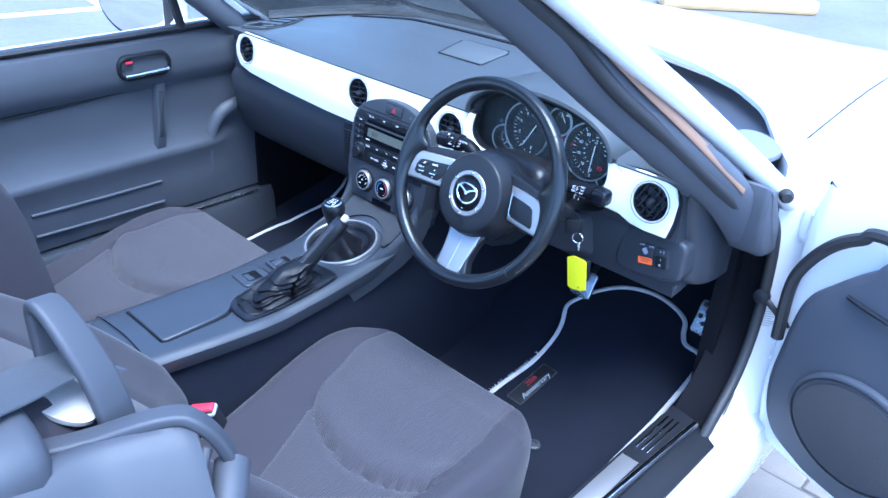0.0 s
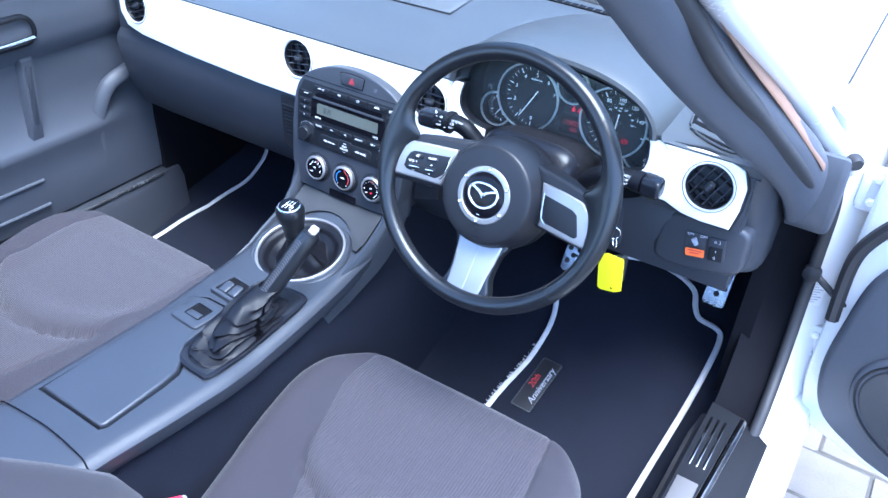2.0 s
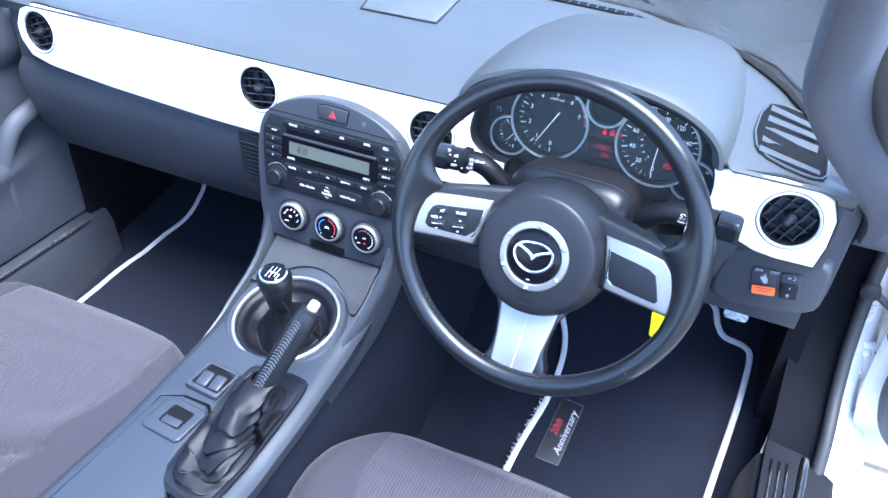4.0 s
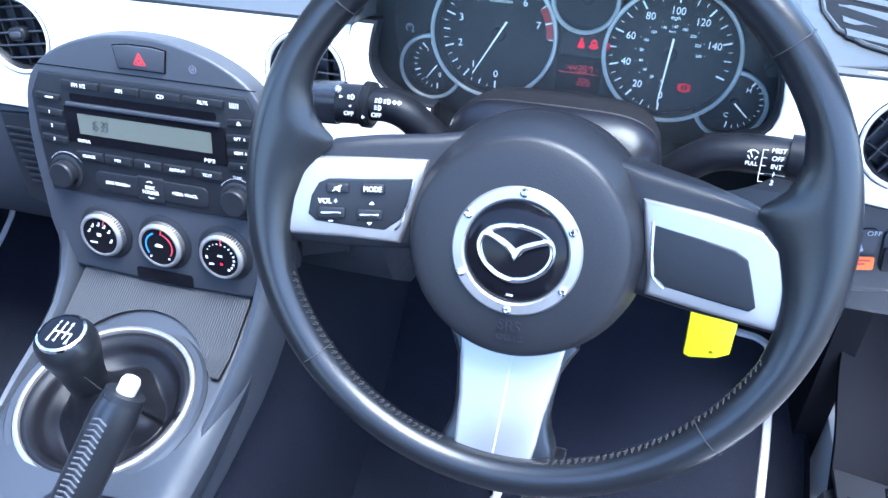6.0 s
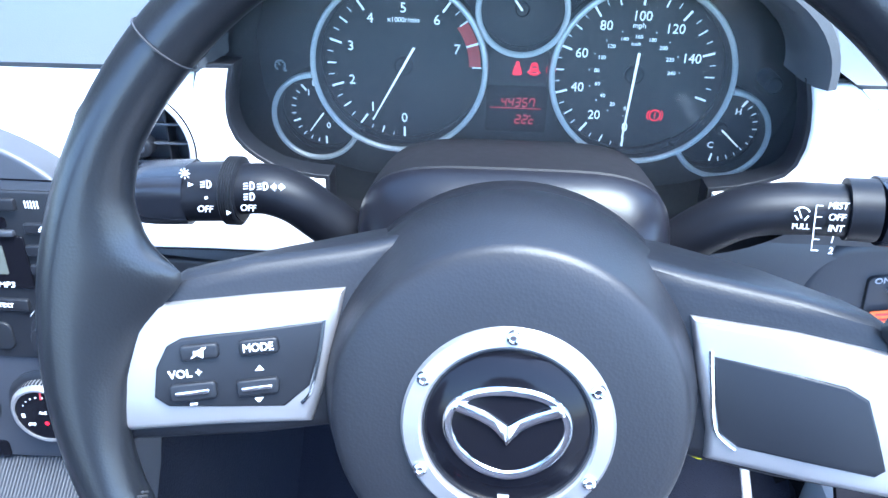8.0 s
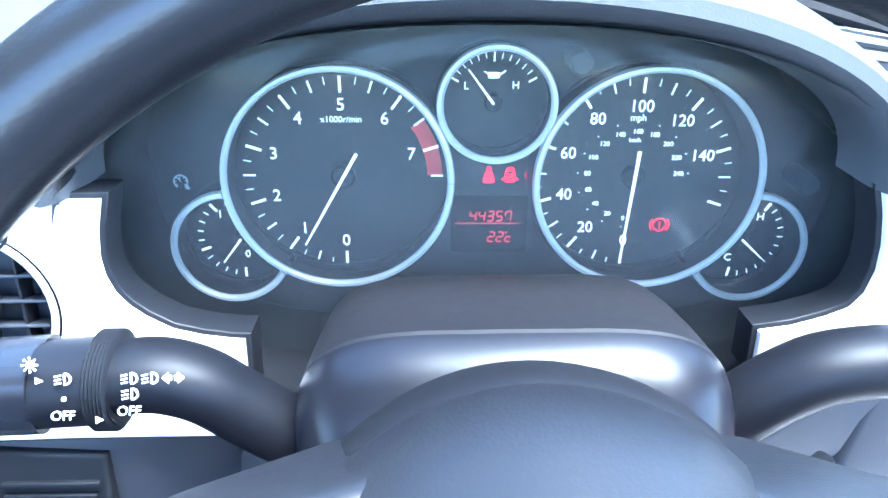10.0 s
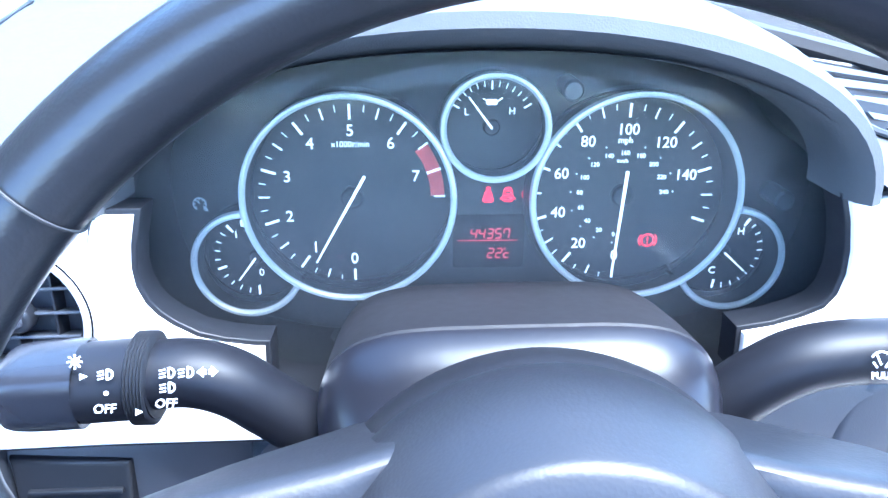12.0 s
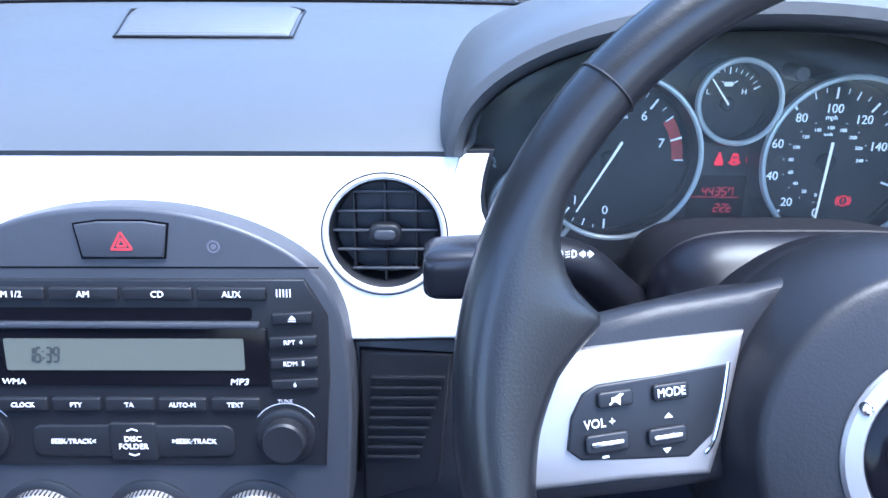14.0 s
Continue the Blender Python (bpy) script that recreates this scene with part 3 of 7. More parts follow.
# left door, shut
L = Matrix(((0, 0, 1, -0.69), (1, 0, 0, 0), (0, 1, 0, 0), (0, 0, 0, 1)))
pdoor = thing("door_passenger", Matrix(), "closed passenger door with dark grey card and chrome handle", "car door")
bm = B()
plate(bm, smooth([(-0.8, 0.784), (-0.4, 0.786), (0.0, 0.783), (0.3, 0.78), (0.36, 0.7), (0.36, 0.4), (0.3, 0.25), (-0.7, 0.24), (-0.82, 0.5)], 6), -0.15, -0.028, 0.02, m=L)
part("door_shell", bm, M_PAINT, pdoor)
bm = B()
sec = [(0.33, 0.004), (0.36, 0.012), (0.42, 0.016), (0.47, 0.018), (0.49, 0.026), (0.50, 0.028), (0.512, 0.024), (0.53, 0.01), (0.6, 0.004), (0.675, 0.006), (0.69, 0.02), (0.72, 0.03), (0.76, 0.026), (0.79, 0.012), (0.803, -0.02), (0.8, -0.05), (0.33, -0.05)]
ring_loft(bm, [[(-0.69 + d * (1 if y < 0.12 or z > 0.66 else lerp(y, [0.12, 0.2], [1, 0.3])), y, z) for z, d in sec] for y in np.linspace(-0.8, 0.34, 40)])
part("door_card", bm, M_DOORTRIM, pdoor)
bm = B()
ring_loft(bm, [[(-0.692 + dx, y, z) for dx, z in ((-0.03, 0.8), (0.0, 0.8), (0.004, 0.807), (-0.004, 0.813), (-0.03, 0.812))] for y in (-0.8, 0.1, 0.34)])
part("waist_seal", bm, M_RUBBER, pdoor)
bm = B()
plate(bm, rrect(0.138, 0.062, 0.028, 8, (-0.036, 0.74)), 0.022, 0.036, 0.006, m=L)
bm = carve(bm, plate(B(), rrect(0.122, 0.046, 0.021, 8, (-0.036, 0.74)), 0.026, 0.06, 0, m=L))
hs = part("handle_surround", bm, M_PLASTIC2, pdoor)
bm = B()
tube(bm, [L @ Vector(p) for p in ((-0.09, 0.722, 0.036), (-0.06, 0.7225, 0.038), (-0.02, 0.7235, 0.038), (0.022, 0.725, 0.036))], 0.0055, 10)
part("handle_lever", bm, M_CHROME, hs, "chrome release lever")
bm = B()
box(bm, 0.01, 0.03, 0.022, (-0.66, -0.08, 0.748), 0.004)
part("lock_knob", bm, M_PLASTIC, hs)
bm = B()
box(bm, 0.003, 0.016, 0.006, (-0.6535, -0.076, 0.755), 0.001)
part("lock_flag", bm, M_RED, hs, "red lock flag")
bm = B()
ring_loft(bm, [[(-0.69 + d, 0.004 + w * 0.016 - (0.69 - z) * 0.12, z) for d, w in ((-0.01, -1), (0.012 * k, -1), (0.02 * k, -0.7), (0.02 * k, 0.7), (0.012 * k, 1), (-0.01, 1))] for z, k in ((0.692, 0.4), (0.68, 1.0), (0.62, 1.15), (0.56, 1.15), (0.52, 1.0), (0.5, 0.4))])
pull = part("pull_handle", bm, M_DOORTRIM, pdoor)
bm = B()
box(bm, 0.004, 0.012, 0.12, (-0.667, -0.006, 0.61), 0.0015, turn=Matrix.Rotation(radians(-7), 4, "X"))
part("pull_groove", bm, M_PLASTIC, pull)
bm = B()
tube(bm, [(-0.682, -0.8, 0.668), (-0.682, -0.3, 0.672), (-0.683, 0.12, 0.69), (-0.684, 0.33, 0.7)], 0.0035, 6)
part("card_seam", bm, M_PLASTIC2, pdoor)
for z0, z1 in ((0.433, 0.428), (0.377, 0.37)):
    bm = B()
    tube(bm, [(-0.673, -0.36, z0), (-0.671, -0.2, (z0 + z1) / 2), (-0.673, -0.03, z1)], 0.004, 8)
    part("card_rib", bm, M_DOORTRIM, pdoor)
bm = B()
tube(bm, smooth([(-0.688, 0.118, 0.40), (-0.68, 0.122, 0.5), (-0.672, 0.158, 0.572), (-0.67, 0.21, 0.594), (-0.676, 0.28, 0.6)], 6, False), 0.016, 10, flat=0.5)
part("kick_arch", bm, M_DOORTRIM, pdoor)
bm = B()
tube(bm, [(-0.70, 0.095, 0.80), (-0.698, 0.072, 0.9), (-0.69, 0.03, 1.0)], 0.012, 8)
part("window_divider", bm, M_RUBBER, pdoor, "black quarter window divider")
bm = B()
box(bm, 0.008, 0.5, 0.005, (-0.662, -0.0, 0.3245), 0.001)
part("sill_strip", bm, M_STEEL, pdoor, "thin metal sill strip")
bm = B()
ring_loft(bm, [[(x, y, z) for x, z in ((-0.645, 0.15), (-0.652, 0.3), (-0.665, 0.322), (-0.72, 0.325), (-0.72, 0.15))] for y in (-0.9, 0.0, 0.3)])
part("sill_cover", bm, M_PLASTIC, pdoor)
bm = B()
plate(bm, [(0.1, 0.8), (0.33, 0.8), (0.2, 0.9), (0.085, 0.99)], -0.014, -0.01, m=L)
q = part("quarter_pane", bm, M_GLASS, pdoor)
q.visible_shadow = False

# left mirror
wm = thing("wing_mirror", pose(-0.94, 0.1, 0.812, 0, 0, 0), "white passenger wing mirror with black rim", "wing mirror")
MF = pose(0, 0, 0, 90, 0, 12)
rim_o = smooth([(-0.15, 0.05), (-0.13, -0.03), (-0.06, -0.075), (0.06, -0.078), (0.125, -0.06), (0.14, 0.0), (0.135, 0.07), (0.05, 0.085), (-0.08, 0.082)], 5)
bm = B()
plate(bm, rim_o, 0.0, 0.018, 0.006, m=MF)
rm = part("mirror_rim", bm, M_RUBBER, wm)
bm = B()
plate(bm, outset(ccw(rim_o), -0.012), 0.018, 0.021, 0.001, m=MF)
part("mirror_glass", bm, M_MIRROR, rm, "silvered mirror glass")
bm = B()
o = ccw(rim_o)
ring_loft(bm, [[MF @ Vector((x * k, y * k, -d)) for x, y in o] for d, k in ((0.0, 1.0), (0.03, 0.99), (0.06, 0.9), (0.085, 0.7), (0.095, 0.4))])
part("mirror_housing", bm, M_PAINT, wm)
bm = B()
tube(bm, [(0.13, 0.03, -0.03), (0.18, 0.06, -0.035), (0.24, 0.1, -0.04)], 0.03, 10, flat=0.6)
part("mirror_stalk", bm, M_PAINT, wm)


# ---- cabin floor ----
def floor_z(y):
    return lerp(y, [-0.8, 0.1, 0.31, 0.5, 0.62, 0.72], [0.166, 0.168, 0.211, 0.281, 0.356, 0.52])


for side in (1, -1):
    bm = B()
    grid(bm, lambda u, v: (side * (0.09 + u * 0.585), -0.8 + v * 1.5, floor_z(-0.8 + v * 1.5) + 0.03 * max(0, (u - 0.93) / 0.07)), 16, 50)
    solid(bm, 0.02)
    single("floor", bm, M_CARPET, "black carpeted cabin footwell floor", "floor", kind="structure")
bm = B()
grid(bm, lambda u, v: (-0.69 + u * 1.38, 0.66 + 0.06 * v, 0.36 + v * 0.36), 12, 8)
solid(bm, 0.02, (0, -1, 0.2))
single("wall_firewall", bm, M_CARPET, "black carpeted bulkhead ahead of the pedals", "bulkhead", kind="structure")
for side in (1, -1):
    bm = B()
    x = side * 0.665
    ring_loft(bm, [[(x + side * lerp(y, [0.12, 0.3, 0.5], [0.03, 0.008, -0.015]) + side * dx, y, z) for dx, z in ((0, 0.16), (0, 0.45), (0.004, 0.72), (0.03, 0.76), (0.03, 0.16))] for y in np.linspace(0.385 if side > 0 else 0.27, 0.72, 12)])
    single("wall_kick_panel", bm, M_POST, "black kick panel beside the footwell", "kick panel", "kick panels", kind="structure")
bm = B()
ring_loft(bm, [[(x, y, z) for x, z in ((0.645, 0.15), (0.66, 0.26), (0.672, 0.312), (0.69, 0.32), (0.768, 0.316), (0.782, 0.306), (0.785, 0.288), (0.70, 0.28))] for y in np.linspace(-0.9, 0.262, 14)] + [[(x * 0.2 + 0.8 * 0.73, y, z) for x, z in ((0.645, 0.15), (0.66, 0.26), (0.672, 0.309), (0.69, 0.312), (0.768, 0.308), (0.782, 0.302), (0.785, 0.288), (0.70, 0.28))] for y in (0.292,)])
sill = single("sill_trim", bm, M_PLASTIC2, "dark grey plastic sill cover inside the door", "sill trim")
scuff = thing("scuff_plate", pose(0.712, 0.0, 0.3225), "polished metal scuff plate on the door sill", "scuff plate")
bm = B()
plate(bm, [(-0.04, -0.55), (0.014, -0.55), (0.026, 0.275), (-0.032, 0.285)][::1], 0, 0.004, 0.0015)
part("base", bm, M_PLASTIC2, scuff)
bm = B()
tube(bm, [(0.0, -0.55, 0.003), (0.011, 0.0, 0.004), (0.024, 0.27, 0.003)], 0.007, 10, flat=0.5, up=(0, 0, 1))
part("bright_edge", bm, M_CHROME, scuff)
for i in range(3):
    bm = B()
    box(bm, 0.0045, 0.115, 0.003, (-0.021 + i * 0.011, 0.19, 0.0045), 0.001)
    part("tread_rib", bm, M_CHROME, scuff)
bm = B()
box(bm, 0.033, 0.22, 0.002, (-0.012, -0.01, 0.0045), 0.0005)
part("satin_panel", bm, M_SILVER, scuff, "satin silver inlay")


# ---- dashboard ----
BX, BZ = 0.363, 0.79


def oval(k, y, a=0.177, up=0.076, down=0.1, n=64):
    pts = []
    for i in range(n):
        t = 2 * math.pi * i / n
        c, s = math.cos(t), math.sin(t)
        narrow = lerp(s, [0, 0.2, 1], [1.0, 0.925, 0.9])
        x = BX + lerp(s, [0, 0.25, 1], [0.0, -0.011, -0.014]) + k * a * narrow * math.copysign(abs(c) ** (0.85 if s > 0 else 0.5), c)
        z = BZ + k * (up if s > 0 else down) * math.copysign(abs(s) ** (0.85 if s > 0 else 0.7), s)
        pts.append((x, y, z))
    return pts


def binnacle_hole():
    return ring_loft(B(), [oval(0.985, 0.1), oval(0.985, 0.33)])


dash = thing("dashboard", Matrix(), "dark grey moulded dashboard with soft vinyl top", "dashboard")


def pad_z(x, y):
    yw = glass_base(x)
    s = (y - 0.197) / max(0.05, yw - 0.197)
    crown = lerp(s, [0, 0.05, 0.12, 0.3, 0.6, 1.0], [0.802, 0.81, 0.817, 0.832, 0.842, 0.842])
    return crown - 0.036 * (abs(x) / 0.64) ** 3 * min(1, s * 3)


bm = B()
grid(bm, lambda u, v: (-0.655 + u * 1.315, 0.197 + v * (glass_base(-0.655 + u * 1.315) - 0.197), pad_z(-0.655 + u * 1.315, 0.197 + v * (glass_base(-0.655 + u * 1.315) - 0.197))), 60, 26)
solid(bm, 0.02)
bm = carve(bm, ring_loft(B(), [oval(0.99, 0.1), oval(0.99, 0.33)]))
part("top_pad", bm, M_PAD, dash, "soft dark vinyl top pad")
bm = B()
low = [(0.21, 0.80), (0.205, 0.70), (0.197, 0.692), (0.19, 0.68), (0.192, 0.64), (0.205, 0.58), (0.235, 0.52), (0.29, 0.475), (0.36, 0.455), (0.42, 0.46), (0.44, 0.8)]
ring_loft(bm, [[(x, y + (0.03 if x > 0.2 and z < 0.695 and y < 0.3 else 0), max(z, 0.585 - 0.01 * (y < 0.25) + 0.001 * i) if x > 0.2 else z) for i, (y, z) in enumerate(low)] for x in (-0.645, -0.5, -0.3, -0.12, 0.12, 0.2, 0.24, 0.4, 0.55, 0.652)])
bm = carve(bm, binnacle_hole())
part("lower_panel", bm, M_PLASTIC, dash)
# right end of the dash and its switch pod
bm = B()
end_sec = smooth([(0.21, 0.79), (0.222, 0.745), (0.235, 0.70), (0.243, 0.655), (0.25, 0.62), (0.268, 0.596), (0.3, 0.587)], 4, False) + [(0.42, 0.585), (0.42, 0.79)]
ring_loft(bm, [[(x, y + back * (1 if y < 0.4 else 0), z) for y, z in end_sec] for x, back in ((0.63, 0.0), (0.645, 0.001), (0.656, 0.004), (0.666, 0.01), (0.673, 0.018), (0.678, 0.03), (0.68, 0.045))])
part("end_panel", bm, M_PLASTIC, dash)
bm = B()
plate(bm, smooth([(0.54, 0.652), (0.56, 0.69), (0.655, 0.695), (0.668, 0.66), (0.655, 0.617), (0.55, 0.604)], 5), -0.04, 0.012, 0.008, m=Matrix(((1, 0, 0, 0), (0, 0, -1, 0.232), (0, 1, 0, 0), (0, 0, 0, 1))))
pod = part("switch_pod", bm, M_PLASTIC, dash)
XZ = Matrix(((1, 0, 0, 0), (0, 0, -1, 0.22), (0, 1, 0, 0), (0, 0, 0, 1)))
bm = B()
plate(bm, rrect(0.03, 0.036, 0.004, 3, (0.597, 0.6525), 8), 0, 0.0025, 0.001, m=XZ)
sw = part("rotary_switch", bm, M_PLASTIC, pod)
bm = B()
bar(bm, 0.594, 0.6625, 0.6, 0.654, 0.006, 0.0025, 0.006, 0.004)
bm.transform(XZ)
part("turn_key", bm, M_GREYMET, sw)
bm = B()
write(bm, "ON", 0.006, (0.588, 0.667), 8, 0.0027)
write(bm, "OFF", 0.006, (0.6065, 0.6685), 8, 0.0027)
bm.transform(XZ)
part("switch_words", bm, M_GREYMARK, sw)
bm = B()
plate(bm, rrect(0.024, 0.036, 0.003, 3, (0.628, 0.655), 8), 0, 0.003, 0.001, m=XZ)
sw = part("lamp_switch", bm, M_PLASTIC, pod)
bm = B()
plate(bm, rrect(0.02, 0.022, 0.002, 3, (0.628, 0.648), 8), 0.003, 0.006, 0.001, m=XZ)
part("rocker", bm, M_PLASTIC2, sw)
bm = B()
write(bm, "0", 0.007, (0.628, 0.643), 6, 0.0062)
bar(bm, 0.628, 0.652, 0.628, 0.656, 0.0008, 0.0062)
arcband(bm, 0.002, 0.0027, -90, 90, 0.003, 0.0035, 10, (0.6285, 0.6675))
bar(bm, 0.622, 0.668, 0.626, 0.6675, 0.0008, 0.003)
bar(bm, 0.622, 0.6655, 0.626, 0.666, 0.0008, 0.003)
bm.transform(XZ)
part("switch_marking", bm, M_GREYMARK, sw)
bm = B()
plate(bm, rrect(0.027, 0.0125, 0.002, 3, (0.6, 0.6405), 10), 0.005, 0.0058, 0, m=XZ)
ors = part("warning_sticker", bm, M_ORANGE, pod, "orange warning sticker")
bm = B()
for i, w in enumerate((0.02, 0.014)):
    bar(bm, 0.6 - w / 2, 0.6425 - i * 0.004, 0.6 + w / 2, 0.6432 - i * 0.004 + 0.002, 0.0014, 0.0058)
bm.transform(XZ)
part("sticker_lines", bm, M_REDMARK, ors)
bm = B()
tube(bm, smooth([(0.619, 0.246, 0.598), (0.622, 0.24, 0.588), (0.636, 0.238, 0.584), (0.648, 0.24, 0.588), (0.65, 0.246, 0.6)], 5, False), 0.0042, 8)
part("bonnet_release", bm, M_PLASTIC, dash)

# speaker grille, demist slots
bm = B()
grille = [(-0.055, 0.366), (0.068, 0.366), (0.062, 0.46), (0.05, 0.478), (-0.07, 0.475), (-0.078, 0.465)]
ring_loft(bm, [[(x, y, pad_z(x, y) + dz) for x, y in (outset(ccw(grille), o))] for dz, o in ((-0.004, 0.0), (0.0015, 0.0), (0.003, -0.003))])
part("speaker_grille", bm, material("ribbed dash grille", (0.078, 0.085, 0.093), 0.45, ribs=0.6, rib_scale=110, rib_axis="Y"), dash)
bm = B()
pts = [(x, y, pad_z(x, y) + 0.0012) for x, y in outset(ccw(grille), 0.003)]
tube(bm, pts, 0.0011, 6, closed=True)
part("grille_gap", bm, M_PLASTIC2, dash)
# shallow strip, the slot's inner shade given by its near-black colour
bm = B()
ring_loft(bm, [[(x, glass_base(x) - 0.058 + k * 0.008, pad_z(x, glass_base(x) - 0.058) + h) for k, h in ((-1, -0.002), (1, -0.002), (1, 0.0022), (-1, 0.0022))] for x in np.linspace(-0.47, 0.47, 48)])
part("demist_strip", bm, M_RECESS_SHADE, dash, "long dark windscreen demist slot")
for i in range(62):
    x = -0.4575 + 0.015 * i
    bm = B()
    ring_loft(bm, [[(x + s * 0.0013, glass_base(x) - 0.058 + k * 0.0072, pad_z(x, glass_base(x) - 0.058) + h) for k, h in ((-1, 0.001), (1, 0.001), (1, 0.0032), (-1, 0.0032))] for s in (-1, 1)])
    part("demist_slat", bm, M_PLASTIC, dash)


def corner_vent(side):
    cx, cy = 0.59, 0.275
    v = thing("demist_vent", pose(side * cx, cy, pad_z(cx, cy)), "dark louvred side demist vent on the dash", "demist vent", "side demist vents")

    def on(dx, dy, h):
        return (side * dx, dy, pad_z(cx + dx, cy + dy) - pad_z(cx, cy) + h)

    out = ccw(smooth([(-0.046, 0.08), (-0.047, -0.024), (0.008, -0.06), (0.034, -0.044), (0.016, 0.066)], 3))
    # bed coloured near black for the shade between the slats
    bm = B()
    ring_loft(bm, [[on(x, y, h) for x, y in out] for h in (-0.006, 0.003)])
    part("vent_bed", bm, M_RECESS_SHADE, v)
    bm = B()
    tube(bm, [on(x, y, 0.0022) for x, y in out], 0.0018, 6, closed=True)
    part("vent_edge", bm, M_PAD, v)
    for i in range(5):
        bm = B()
        y = 0.056 - i * 0.0245
        ends = ((-0.043, y + 0.012), (lerp(y, [-0.05, 0.06], [0.027, 0.012]), y - 0.006))
        ring_loft(bm, [[on(ex, ey + k * 0.0065, h) for k, h in ((-1, 0.002), (1, 0.002), (1, 0.0042), (0, 0.0052), (-1, 0.0042))] for ex, ey in ends])
        part("vent_slat", bm, M_PAD, v)
    return v


corner_vent(1), corner_vent(-1)

# white trim panels
T = tilted(0, 0.195, 0.75, 8)
VENTS = [(-0.566, 0.012, 20), (-0.1325, 0.008, 8), (0.147, 0.0045, 0), (0.6, 0.009, 62)]
VR = 0.0345
main = [(0.205, 0.05), (0.2018, 0.037), (0.2005, 0.026), (0.2012, 0.018), (0.2042, 0.01), (0.2085, 0.0045), (0.2145, -0.0005), (0.2245, -0.0065), (0.236, -0.0095), (0.2488, -0.0114), (0.2535, -0.0116), (0.2528, -0.056), (0.2505, -0.0585), (0.18, -0.0585), (0.13, -0.0595), (-0.05, -0.062), (-0.23, -0.06), (-0.42, -0.052), (-0.55, -0.042), (-0.592, -0.032), (-0.612, -0.008), (-0.616, 0.016), (-0.604, 0.042), (-0.575, 0.055), (-0.5, 0.054), (-0.2, 0.05), (0.0, 0.05)]
right = [(0.506, 0.0505), (0.53, 0.052), (0.58, 0.055), (0.618, 0.053), (0.638, 0.043), (0.647, 0.02), (0.646, -0.012), (0.64, -0.041), (0.6, -0.042), (0.573, -0.039), (0.548, -0.03), (0.51, -0.0275), (0.467, -0.028), (0.467, -0.0105), (0.481, -0.0085), (0.4945, -0.0045), (0.5035, -0.0005), (0.5085, 0.006), (0.511, 0.016), (0.511, 0.027), (0.509, 0.04)]
for outline, own in ((main, VENTS[:3]), (right, VENTS[3:])):
    tp = thing("dash_trim", T, "glossy white dashboard trim panel with round vents", "dash trim", "white dash trims")
    bm = B()
    plate(bm, outline, -0.012, 0.004, 0.003, 3)
    cut = B()
    for x, v, _ in own:
        lathe(cut, [(VR, -0.03), (VR, 0.0), (VR + 0.004, 0.03)], 48, (x, v, 0))
    bm = carve(bm, cut)
    part("trim_panel", bm, M_WHITE, tp, angle=30)
    bm = B()
    plate(bm, outset(ccw(outline), 0.0025), -0.016, 0.0, 0.001)
    cut = B()
    for x, v, _ in own:
        lathe(cut, [(VR, -0.03), (VR, 0.03)], 48, (x, v, 0))
    bm = carve(bm, cut)
    part("trim_backing", bm, M_PLASTIC2, tp)


def air_vent(x, v, turn):
    vent = thing("air_vent", T @ pose(x, v, 0, 0, 0, turn), "round black adjustable air vent with chrome-edged ring", "air vent", "round dash vents")
    bm = B()
    lathe(bm, [(VR - 0.0032, 0.002), (VR - 0.0026, 0.005), (VR - 0.001, 0.0058), (VR + 0.0003, 0.005), (VR + 0.0003, 0.0), (VR - 0.0032, -0.001)], 56, ring=True)
    part("bezel_ring", bm, M_BEZEL, vent)
    bm = B()
    lathe(bm, [(VR - 0.0005, 0.002), (VR - 0.003, 0.003), (VR - 0.0045, 0.001), (VR - 0.006, -0.012), (0.02, -0.03), (0.0, -0.034), (0.0, -0.036), (VR - 0.001, -0.02)], 48, ring=True)
    part("bowl", bm, M_PLASTIC2, vent)
    # near-black ring paints the shade of the gap round the vent
    bm = B()
    lathe(bm, [(VR + 0.0003, 0.003), (VR + 0.0012, 0.003), (VR + 0.0012, 0.0044), (VR + 0.0003, 0.0044)], 56, ring=True)
    part("ring_gap", bm, M_RECESS_SHADE, vent)
    for i in range(5):
        y = (i - 2) * 0.0112
        w = 2 * math.sqrt(max(0, (VR - 0.005) ** 2 - y * y))
        bm = B()
        box(bm, w, 0.0016, 0.012, (0, y, -0.007), 0.0006, turn=Matrix.Rotation(radians(-14), 4, "X"))
        part("slat", bm, M_PLASTIC, vent)
    for dx in (-0.0175, 0.0, 0.0175):
        bm = B()
        box(bm, 0.0013, 2 * math.sqrt((VR - 0.006) ** 2 - dx * dx), 0.01, (dx, 0, -0.0068), 0.0004)
        part("fin", bm, M_PLASTIC2, vent)
    bm = B()
    plate(bm, rrect(0.0185, 0.012, 0.0055, 6), -0.004, 0.004, 0.002)
    tab = part("tab", bm, M_PLASTIC2, vent)
    bm = B()
    plate(bm, rrect(0.012, 0.0055, 0.0026, 6), 0.004, 0.0052, 0.0006)
    part("tab_grip", bm, M_PLASTIC, tab)
    return vent


for x, v, turn in VENTS:
    air_vent(x, v, turn)

# ---- instrument binnacle ----
bin_ = thing("instrument_binnacle", Matrix(), "dark hooded instrument binnacle on the dashboard", "instrument binnacle")
bm = B()
ring_loft(bm, [oval(1.0, 0.196), oval(0.985, 0.204), oval(0.965, 0.23), oval(0.945, 0.268), oval(0.93, 0.283)], cap0=False, cap1=False)
part("inner_cowl", bm, M_PLASTIC2, bin_)


